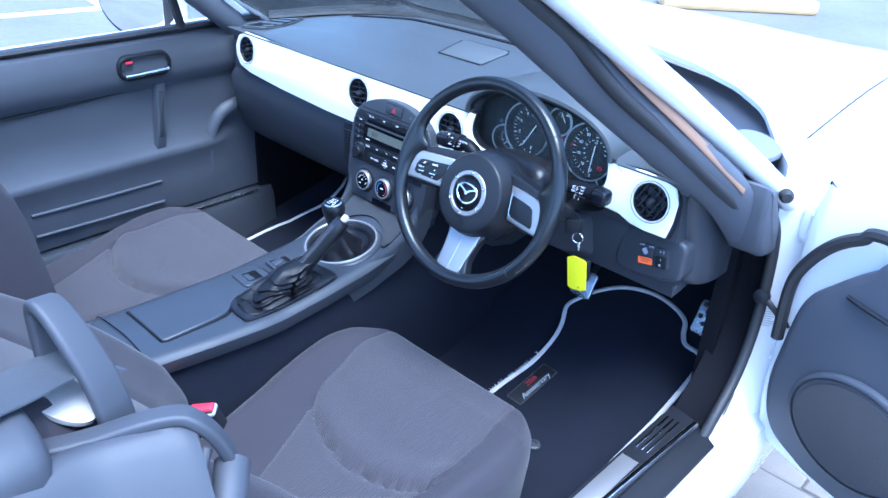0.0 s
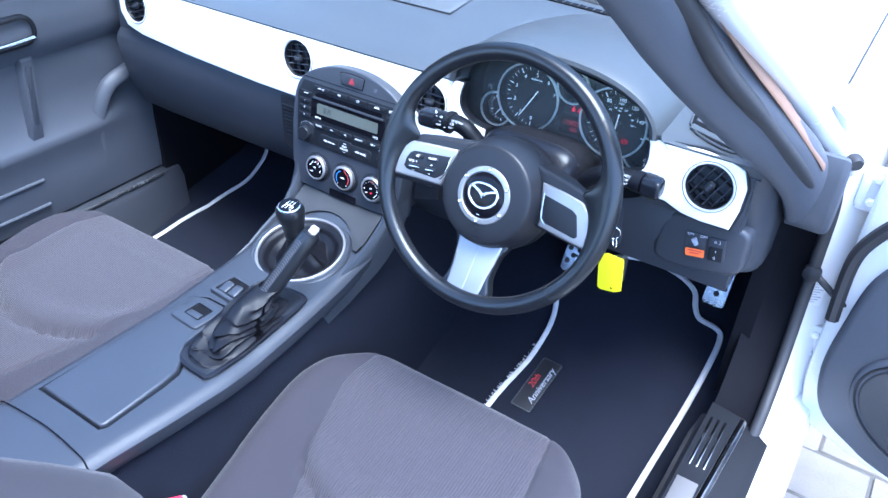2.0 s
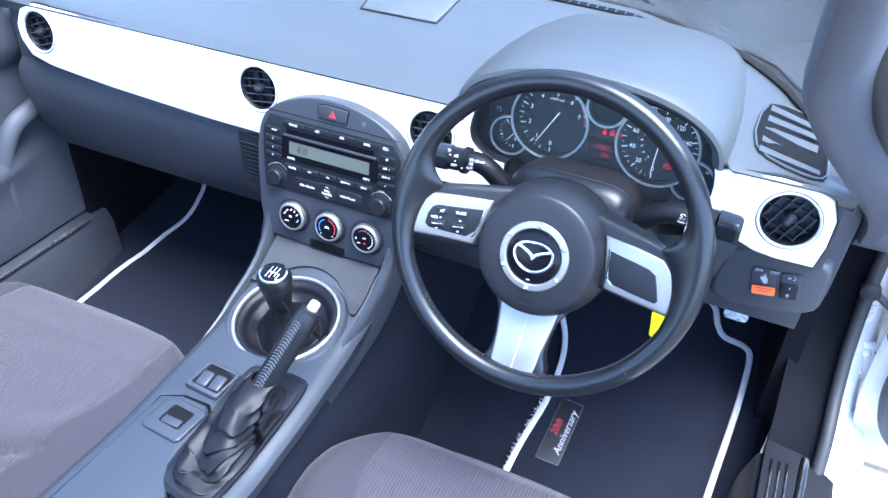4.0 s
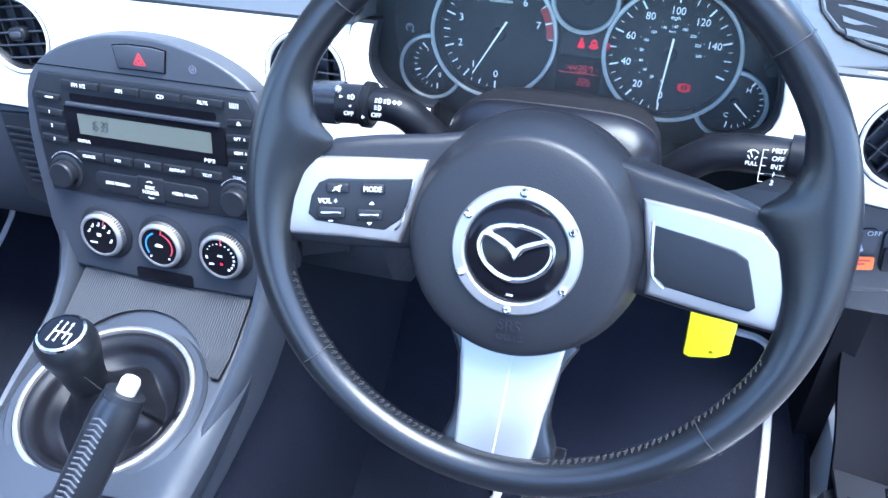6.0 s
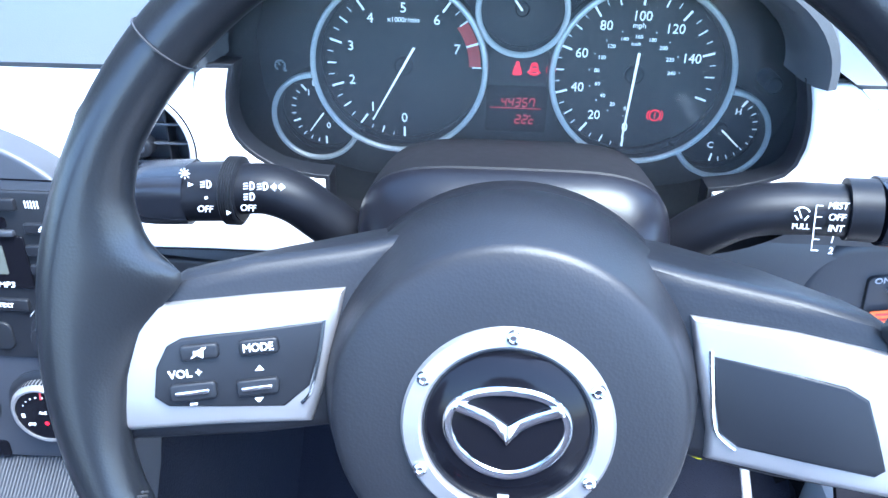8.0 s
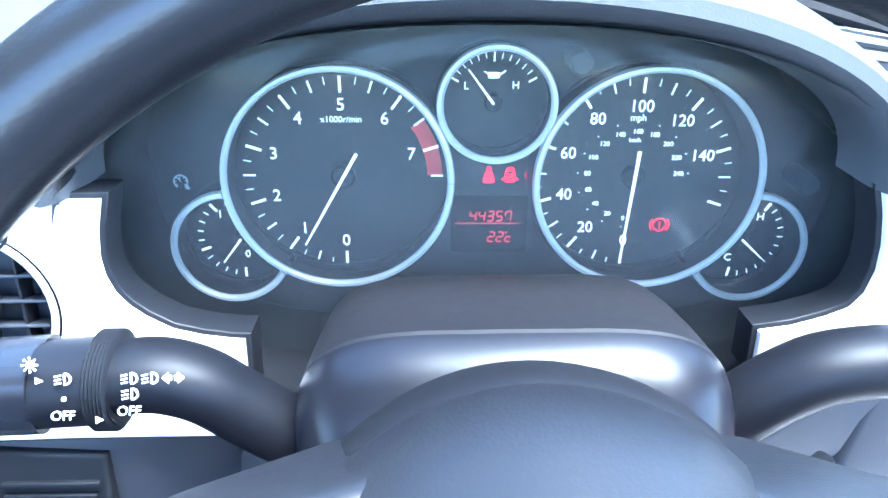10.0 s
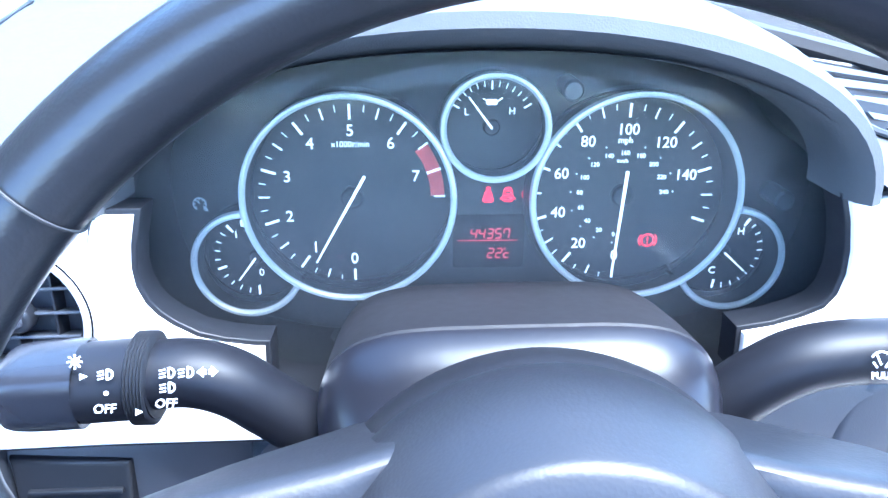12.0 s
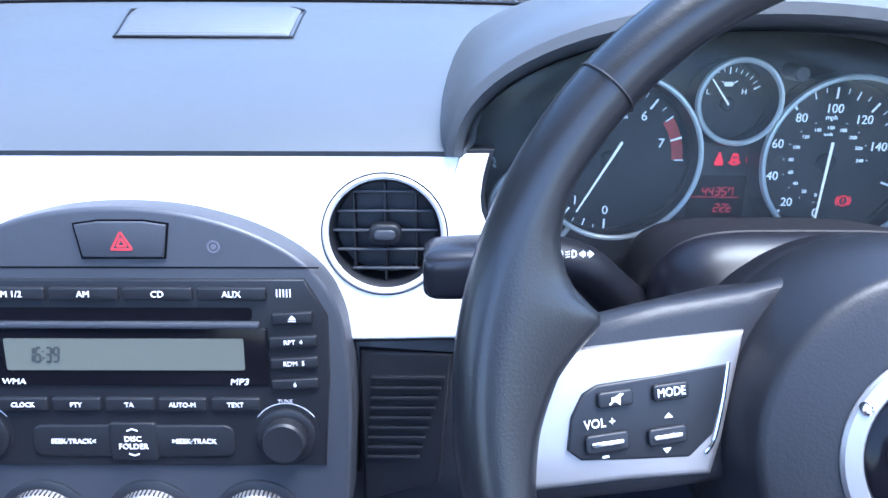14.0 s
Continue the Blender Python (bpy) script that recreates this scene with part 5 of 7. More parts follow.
rings = []
for i in range(N):
    a = 2 * math.pi * i / N
    ext = root(math.degrees(a))
    ring = []
    for j in range(K):
        b = 2 * math.pi * j / K
        c, sn = math.cos(b), math.sin(b)
        rr = R + TR * c - (ext * (-c) ** 1.3 if c < 0 else 0)
        ring.append((rr * math.cos(a), rr * math.sin(a), TR * 1.06 * sn * (1 - 0.5 * min(1, ext / 0.028) * max(0, -c) ** 2) - (0.12 * ext * max(0, -c))))
    rings.append(ring)
rings.append(rings[0])
ring_loft(bm, rings, cap0=False, cap1=False)
rim = part("rim", bm, M_LEATHER, wheel, "black grained leather rim")
for a in (42, 138, 222, 318):
    bm = B()
    tube(bm, [((R + TR * 1.04 * math.cos(b)) * math.cos(radians(a)), (R + TR * 1.04 * math.cos(b)) * math.sin(radians(a)), TR * 1.12 * math.sin(b)) for b in (2 * math.pi * j / 28 for j in range(28))], 0.0004, 6, closed=True)
    part("rim_seam", bm, M_RUBBER, rim)
bm = B()
for i in range(220):
    a = 2 * math.pi * i / 220
    d = math.degrees(a)
    if any(abs((d - c + 180) % 360 - 180) < w for c, w in ((178, 24), (2, 24), (270, 13), (90, 66))):
        continue
    ri = R - TR * 1.01
    for sgn in (1, -1):
        p = Vector((ri * math.cos(a), ri * math.sin(a), 0.0014))
        tangent = Vector((-math.sin(a), math.cos(a), 0))
        rad = Vector((math.cos(a), math.sin(a), 0))
        q0 = p + tangent * 0.0009 * sgn + Vector((0, 0, -0.0032)) * sgn + rad * 0.0004
        q1 = p + tangent * -0.0012 * sgn + Vector((0, 0, 0.0006)) * sgn - rad * 0.0003
        tube(bm, [q0, q1], 0.0006, 4)
tagged(part("stitching", bm, M_STITCHD, rim, "dark cross stitching"), kind="stuff")

# spokes: dark backs, satin faces, dished towards the hub
def slope(x):
    return -0.225 * max(0.0, 0.14 - abs(x))


def dished(bm):
    for v in bm.verts:
        v.co.z += slope(v.co.x)
    return bm


for side in (-1, 1):
    low_ = 0.0 if side < 0 else -0.004
    bm = B()
    back = [(0.028, 0.046), (0.063, 0.0385), (0.1, 0.0335), (0.126, 0.0285), (0.142, 0.018), (0.16, 0.002), (0.163, -0.037), (0.15, -0.042), (0.1, -0.04), (0.03, -0.034)]
    pts = ccw([(side * x, y + low_) for x, y in back])
    rear = [(x * 0.97, min(y, lerp(abs(x), [0.03, 0.08, 0.15], [0.04, 0.032, 0.0245])) if y > 0 else y + 0.01, lerp(abs(x), [0.08, 0.12, 0.17], [-0.07, -0.03, -0.018])) for x, y in pts]
    front = [[(x, y, -0.0075) for x, y in pts], [(x, y, -0.0035) for x, y in outset(pts, -0.001)], [(x, y, -0.001) for x, y in outset(pts, -0.003)], [(x, y, 0.0) for x, y in outset(pts, -0.007)]]
    rows_ = [rear] + [[(x, y, z - 0.003 + slope(x)) for x, y, z in r] for r in front]
    ring_loft(bm, rows_)
    part("spoke_cover", bm, M_HUB, wheel)
    if side < 0:
        face_ = [(-0.1335, 0.0172), (-0.1, 0.0202), (-0.066, 0.0225), (-0.0695, 0.006), (-0.0745, -0.018), (-0.079, -0.0325), (-0.112, -0.0325), (-0.147, -0.0345), (-0.1535, -0.031), (-0.151, -0.0175), (-0.1425, 0.008)]
        pad = [(-0.1255, 0.0042), (-0.1, 0.007), (-0.0735, 0.0102), (-0.0755, -0.003), (-0.079, -0.0165), (-0.0885, -0.0248), (-0.11, -0.0243), (-0.131, -0.0235), (-0.1362, -0.0195), (-0.135, -0.0075), (-0.131, 0.001)]
    else:
        face_ = [(0.0645, 0.0185), (0.1, 0.0168), (0.1295, 0.0132), (0.1405, 0.004), (0.147, -0.015), (0.1515, -0.0375), (0.147, -0.0425), (0.112, -0.0405), (0.0745, -0.0378), (0.0742, -0.026), (0.068, 0.0)]
        pad = [(0.0735, 0.0048), (0.1, 0.002), (0.118, -0.0006), (0.1255, -0.0045), (0.1303, -0.018), (0.1342, -0.0303), (0.131, -0.0335), (0.108, -0.032), (0.0848, -0.0302), (0.078, -0.0255), (0.0752, -0.012)]
    bm = dished(plate(B(), face_, -0.01, 0.0005, 0.003))
    sf = part("spoke_face", bm, M_SILVER, wheel, "satin silver spoke face")
    bm = dished(plate(B(), pad, -0.003, 0.0012, 0.0012))
    panel = part("switch_panel", bm, M_PLASTIC2, wheel)
    if side < 0:
        for x, y, w, h in ((-0.1185, -0.0008, 0.0138, 0.006), (-0.097, 0.0009, 0.0142, 0.0064), (-0.1213, -0.0168, 0.0168, 0.007), (-0.0978, -0.0156, 0.0155, 0.0066)):
            bm = dished(plate(B(), rrect(w, h, 0.0016, 4, (x, y), 5), 0.001, 0.0032, 0.0009))
            bt = part("button", bm, M_PLASTIC2, panel)
            if y < -0.01:
                bm = dished(plate(B(), rrect(w * 0.74, 0.0017, 0.0006, 3, (x, y), 5), 0.0032, 0.004, 0.0004))
                part("button_bar", bm, M_CHROME, bt)
        bm = B()
        write(bm, "MODE", 0.0046, (-0.097, 0.0009), 5, 0.0032, squash=0.86)
        bar(bm, -0.123, -0.0224, -0.1204, -0.0222, 0.0008, 0.0013)
        plate(bm, [(-0.0991, -0.0092), (-0.0957, -0.009), (-0.0974, -0.0072)], 0.0013, 0.0017)
        plate(bm, [(-0.0995, -0.0206), (-0.0978, -0.0224), (-0.0961, -0.0204)], 0.0013, 0.0017)
        write(bm, "VOL +", 0.0046, (-0.1242, -0.0099), 5, 0.0013, squash=0.95)
        plate(bm, [(-0.1202, -0.0015), (-0.1202, -0.0001), (-0.119, -0.0001), (-0.1168, 0.0015), (-0.1168, -0.0029), (-0.119, -0.0015)], 0.0032, 0.0036)
        bar(bm, -0.121, -0.0027, -0.1158, 0.0013, 0.0005, 0.0033)
        part("button_marking", dished(bm), M_MARK, panel)
    bm = B()
    if side < 0:
        tube(bm, smooth([(-0.0732, 0.0108, 0.001), (-0.0752, -0.004, 0.001), (-0.0785, -0.0185, 0.001), (-0.082, -0.0235, 0.001)], 6, False), 0.0008, 6)
    else:
        tube(bm, smooth([(0.0722, 0.0068, 0.001), (0.074, -0.008, 0.001), (0.0768, -0.0245, 0.001), (0.0842, -0.0312, 0.001)], 6, False), 0.0008, 6)
    part("bright_line", dished(bm), M_CHROME, panel)


def low_dish(bm):
    for v in bm.verts:
        v.co.z -= 0.25 * max(0.0, 0.162 + v.co.y)
    return bm


bm = B()
plate(bm, smooth([(-0.037, -0.08), (0.038, -0.078), (0.0335, -0.1), (0.031, -0.132), (0.038, -0.152), (0.03, -0.167), (0.001, -0.171), (-0.027, -0.17), (-0.037, -0.159), (-0.0305, -0.135), (-0.034, -0.1)], 3), -0.018, -0.0005, 0.004)
part("lower_spoke_cover", low_dish(bm), M_LEATHER, wheel)
bm = B()
plate(bm, [(-0.0345, -0.083), (0.0355, -0.081), (0.033, -0.098), (0.0285, -0.126), (0.0268, -0.146), (0.025, -0.1575), (0.02, -0.1625), (0.001, -0.1658), (-0.019, -0.1665), (-0.0255, -0.163), (-0.0275, -0.15), (-0.0288, -0.124), (-0.0325, -0.098)], -0.012, 0.001, 0.004)
ls = part("lower_spoke", low_dish(bm), M_SILVER, wheel, "satin silver lower spoke")
bm = B()
for k in range(12):
    y0, y1 = -0.092 - 0.006 * k, -0.092 - 0.006 * (k + 1)
    bar(bm, 0.002 - 0.0002 * k, y0, 0.0018 - 0.0002 * k, y1, 0.0016 - 0.00006 * k, 0.0009, 0.0005, 0.0016 - 0.00006 * (k + 1))
part("spoke_groove", low_dish(bm), M_GREYMET, ls)

# airbag cover and badge
HX, HY, HZ = -0.0018, -0.0197, 0.0053
bm = B()
lathe(bm, [(0.0, 0.0065), (0.03, 0.006), (0.05, 0.0047), (0.059, 0.0035), (0.0635, 0.0024), (0.0658, 0.0012), (0.067, -0.001), (0.0688, -0.0065), (0.072, -0.015), (0.0757, -0.027), (0.0775, -0.037), (0.0785, -0.046), (0.0778, -0.05), (0.073, -0.052), (0.0, -0.052)], 96, (HX, HY, 0), sx=0.99, sy=1.005)
hub = part("airbag_cover", bm, M_HUB, wheel, "grained dark grey airbag cover")
bm = B()
lathe(bm, [(0.0, -0.05), (0.0755, -0.05), (0.078, -0.0535), (0.0788, -0.068), (0.0765, -0.077), (0.0, -0.077)], 72, (HX, HY, 0))
part("column_shell", bm, M_SHROUDTOP, wheel)
bm = B()
lathe(bm, [(0.0308, 0.0), (0.0312, 0.0022), (0.0321, 0.003), (0.0377, 0.0022), (0.0388, 0.0008), (0.0388, -0.002), (0.0305, -0.002)], 72, (HX, HY, HZ), ring=True)
trim_ring = part("trim_ring", bm, M_SILVER, hub, "satin silver trim ring")
for k in range(6):
    bm = B()
    lathe(bm, [(0.0, 0.0032), (0.0012, 0.0032), (0.0014, 0.0042), (0.0024, 0.0038), (0.0028, 0.0028), (0.0028, 0.001), (0.0, 0.001)], 16, (HX + 0.0354 * math.cos(radians(89 + 60 * k)), HY + 0.0354 * math.sin(radians(89 + 60 * k)), HZ))
    part("screw", bm, M_CHROME, trim_ring)
bm = B()
lathe(bm, [(0.0, 0.0042), (0.02, 0.0035), (0.029, 0.0015), (0.0303, 0.0005), (0.0303, -0.002), (0.0, -0.002)], 56, (HX, HY, HZ))
badge = part("badge", bm, M_GLOSS, hub, "gloss black round badge")
bm = B()
tube(bm, [(HX + 0.0215 * math.cos(t), HY + 0.001 + 0.0162 * math.sin(t) + 0.0012 * math.cos(2 * t), HZ + 0.0046 - 0.0014 * abs(math.cos(t))) for t in (2 * math.pi * i / 72 for i in range(72))], 0.0018, 8, closed=True, flat=0.55, up=(0, 0, 1))
part("badge_oval", bm, M_CHROME, badge, "chrome oval emblem")
bm = B()
for sd in (-1, 1):
    upper = smooth([(0.0, 0.0022), (0.0055, 0.0058), (0.0115, 0.0085), (0.0185, 0.0108)], 4, False)
    lower = smooth([(0.02, 0.007), (0.0125, 0.0045), (0.0062, 0.0012), (0.0028, -0.0022), (0.0, -0.0056)], 4, False)
    plate(bm, ccw([(HX + sd * x, HY + 0.001 + y) for x, y in upper + lower]), HZ + 0.003, HZ + 0.0056, 0.0009, 2)
part("badge_wing", bm, M_CHROME, badge, "chrome winged emblem")
bm = B()
bar(bm, HX - 0.0018, HY - 0.0262, HX + 0.0018, HY - 0.0262, 0.0012, HZ + 0.0024)
bar(bm, HX - 0.002, HY - 0.0256, HX - 0.002, HY - 0.0268, 0.0006, HZ + 0.0024)
part("horn_symbol", bm, M_GREYMARK, badge)
bm = B()
write(bm, "SRS", 0.0095, (0.0, HY - 0.0465), z=0.0046, lift=0.0007)
write(bm, "AIRBAG", 0.0052, (0.0, HY - 0.0545), z=0.0034, lift=0.0007)
part("embossed_letters", bm, M_HUB, hub)

# ---- centre stack ----
S = tilted(0.005, 0.158, 0.681, 9.3) @ Matrix.Translation((0, 0.0035, 0))
stack = thing("centre_stack", S, "dark grey domed centre stack with radio and heater controls", "centre stack")
dome = [(0.1215, 0.022), (0.119, 0.038), (0.112, 0.055), (0.1, 0.069), (0.082, 0.081), (0.058, 0.091), (0.03, 0.0975), (0.0, 0.0995)]
dome = [(x, y - 0.0045) for x, y in dome]
dome = smooth([(0.1235, 0.0)] + dome + [(-0.03, 0.093)], 4, False)
dome = [p for p in dome if p[0] > 0.001] + [(0.0, 0.095)]
outl = dome + [(-x, y) for x, y in dome[-2::-1]] + [(-0.1235, -0.03), (-0.12, -0.09), (-0.112, -0.128), (-0.1, -0.136), (0.0, -0.139), (0.1, -0.136), (0.112, -0.128), (0.12, -0.09), (0.1235, -0.03)]
bm = B()
plate(bm, outl, -0.06, 0.0, 0.0028, 4)
part("fascia", bm, M_PLASTIC, stack)
bm = B()
bar(bm, -0.108, 0.062, 0.108, 0.062, 0.0009, 0.0, 0.0003)
part("fascia_seam", bm, M_GLOSS, stack)
bm = B()
plate(bm, [(-0.0185, 0.067), (0.0265, 0.067), (0.0295, 0.0865), (0.016, 0.0885), (-0.008, 0.0885), (-0.0215, 0.0865)], 0.0, 0.0009, 0)
part("hazard_gap", bm, M_GLOSS, stack)
bm = B()
plate(bm, [(-0.0175, 0.068), (0.0255, 0.068), (0.0283, 0.0857), (0.016, 0.0875), (-0.008, 0.0875), (-0.0203, 0.0857)], 0.0005, 0.0022, 0.0008)
hb = part("hazard_button", bm, M_PLASTIC, stack)
bm = B()
for k, (p, q) in enumerate((((-0.0055, 0.0755), (0.0055, 0.0755)), ((0.0055, 0.0755), (0, 0.085)), ((0, 0.085), (-0.0055, 0.0755)), ((-0.0025, 0.0772), (0.0025, 0.0772)), ((0.0025, 0.0772), (0, 0.0817)), ((0, 0.0817), (-0.0025, 0.0772)))):
    bar(bm, p[0] + 0.004, p[1] - 0.003, q[0] + 0.004, q[1] - 0.003, 0.0011, 0.0022)
part("warning_triangle", bm, M_REDMARK, hb, "red triangle symbol")
bm = B()
lathe(bm, [(0.0025, 0), (0.0035, 0), (0.0035, 0.0004), (0.0025, 0.0004)], 20, (0.052, 0.0735, 0), ring=True)
plate(bm, circle(0.0015, 12, (0.052, 0.0735)), 0, 0.0004)
part("alarm_lamp", bm, M_STITCH, stack)

radio = thing("car_stereo", S, "black car stereo with grey display and rows of buttons", "car stereo")
bm = B()
plate(bm, [(-0.108, -0.056), (0.108, -0.056), (0.112, 0.0), (0.112, 0.035), (0.1, 0.056), (-0.1, 0.056), (-0.112, 0.035), (-0.112, 0.0)], 0.0, 0.0022, 0.0015)
part("face_plate", bm, M_PLASTIC2, radio)
RZ = 0.0022
bm = B()
plate(bm, rrect(0.142, 0.007, 0.002, 4, (0, 0.0365)), RZ - 0.001, RZ + 0.0006)
part("disc_slot", bm, M_GLOSS, radio, "gloss black disc slot")
bm = B()
box(bm, 0.15, 0.0035, 0.004, (0, 0.0305, RZ + 0.0012), 0.001)
part("slot_lip", bm, M_PLASTIC, radio)
bm = B()
plate(bm, rrect(0.158, 0.034, 0.002, 3, (0, 0.0115)), RZ, RZ + 0.0012, 0.0005)
win = part("display_window", bm, M_GLOSS, radio)
bm = B()
plate(bm, rrect(0.131, 0.0185, 0.001, 3, (0, 0.0132)), RZ + 0.0012, RZ + 0.0016)
lcd = part("display", bm, M_LCD, win, "grey liquid crystal display")
bm = B()
seven(bm, -0.0535, 0.0092, 0.0082, "16", RZ + 0.0016, 0.34)
seven(bm, -0.0435, 0.0092, 0.0082, "39", RZ + 0.0016, 0.34)
for dy in (0.0113, 0.0151):
    plate(bm, circle(0.0005, 8, (-0.0444, dy)), RZ + 0.0016, RZ + 0.002)
part("clock_digits", bm, M_LCDDARK, lcd)
for w, s, x, y in (("WMA", 0.0046, -0.063, -0.003), ("MP3", 0.0052, 0.062, -0.0032)):
    part("display_word", write(B(), w, s, (x, y), z=RZ + 0.0012, slant=0.15, squash=1.15), M_MARK, win)


def key(x, y, w, h, text="", size=0.0048, turn=0.0, r=0.0012, deep=0.0026):
    bm = B()
    plate(bm, rrect(w, h, r, 4, (x, y), turn), RZ - 0.001, RZ + deep, 0.0009)
    b = part("button", bm, M_PLASTIC2, radio)
    if text:
        bm = B()
        write(bm, text, size * 0.9, (x, y), turn, RZ + deep)
        part("button_text", bm, M_MARK, b)
    return b


for i, w in enumerate(("FM 1/2", "AM", "CD", "AUX")):
    key(-0.058 + 0.0397 * i, 0.0482, 0.0372, 0.0072, w, 0.0055)
for i, w in enumerate(("CLOCK", "PTY", "TA", "AUTO-M", "TEXT")):
    key(-0.0592 + 0.0296 * i, -0.0165, 0.027, 0.0078, w, 0.0043)
for i, (a, b) in enumerate((("LOAD", "\u25B2"), ("1", "RPT  4"), ("2", "RDM  5"), ("3", "6"))):
    y = (0.0345, 0.0208, 0.0083, -0.0042)[i]
    key(-0.093, y, 0.0262 - 0.002 * (i == 0), 0.0064, a if i else "", 0.0046, -3)
    key(0.093, y, 0.0262 - 0.004 * (i == 0), 0.0064, b if i else "", 0.0042, 3)
bm = B()
plate(bm, [(0.091, 0.0342), (0.095, 0.0342), (0.093, 0.0365)], RZ + 0.0026, RZ + 0.003)
bar(bm, 0.091, 0.0332, 0.095, 0.0332, 0.0006, RZ + 0.0026)
part("eject_mark", bm, M_MARK, radio)
part("load_mark", bar(B(), -0.0945, 0.0345, -0.0865, 0.0345, 0.0014, RZ + 0.0026), M_MARK, radio)
bm = B()
for k in range(5):
    bar(bm, 0.085 + k * 0.0018, 0.046, 0.085 + k * 0.0018, 0.0505, 0.0007, RZ)
part("disc_mark", bm, M_MARK, radio)
bm = B()
plate(bm, rrect(0.114, 0.0195, 0.006, 6, (0, -0.0395)), RZ - 0.001, RZ + 0.0016, 0.001)
seek = part("seek_bar", bm, M_PLASTIC2, radio)
bm = B()
plate(bm, rrect(0.0265, 0.0235, 0.002, 4, (0, -0.0395)), RZ, RZ + 0.0026, 0.001)
part("folder_button", bm, M_PLASTIC2, radio)
bm = B()
write(bm, "SEEK\u00B7TRACK<", 0.0041, (-0.034, -0.0395), z=RZ + 0.0016)
write(bm, ">SEEK\u00B7TRACK", 0.0041, (0.034, -0.0395), z=RZ + 0.0016)
write(bm, "DISC", 0.0046, (0, -0.0375), z=RZ + 0.0026)
write(bm, "FOLDER", 0.0046, (0, -0.0422), z=RZ + 0.0026)
for s, y in ((1, -0.0318), (-1, -0.0472)):
    bar(bm, -0.003, y - s * 0.0006, 0, y + s * 0.0006, 0.0007, RZ + 0.0026)
    bar(bm, 0.003, y - s * 0.0006, 0, y + s * 0.0006, 0.0007, RZ + 0.0026)
part("seek_words", bm, M_MARK, seek)
for s in (-1, 1):
    bm = B()
    lathe(bm, [(0.0, 0.001), (0.0165, 0.001), (0.0165, 0.0045), (0.0155, 0.0052), (0.0122, 0.0052), (0.0122, 0.0125), (0.011, 0.014), (0.0, 0.0138)], 40, (s * 0.0865, -0.036, 0))
    kn = part("tuning_knob" if s > 0 else "volume_knob", bm, M_PLASTIC2, radio)
    bm = B()
    lathe(bm, [(0.0165, 0.001), (0.0185, 0.001), (0.0185, 0.0026), (0.0165, 0.0026)], 40, (s * 0.0865, -0.036, 0), ring=True)
    part("knob_surround", bm, M_PLASTIC2, kn)
    bm = B()
    arcband(bm, 0.0192, 0.0196, 35, 145, RZ, RZ + 0.0004, 20, (s * 0.0865, -0.036))
    if s > 0:
        write(bm, "TUNE", 0.0032, (0.0865, -0.0155), z=RZ)
    part("knob_marks", bm, M_GREYMARK, kn)

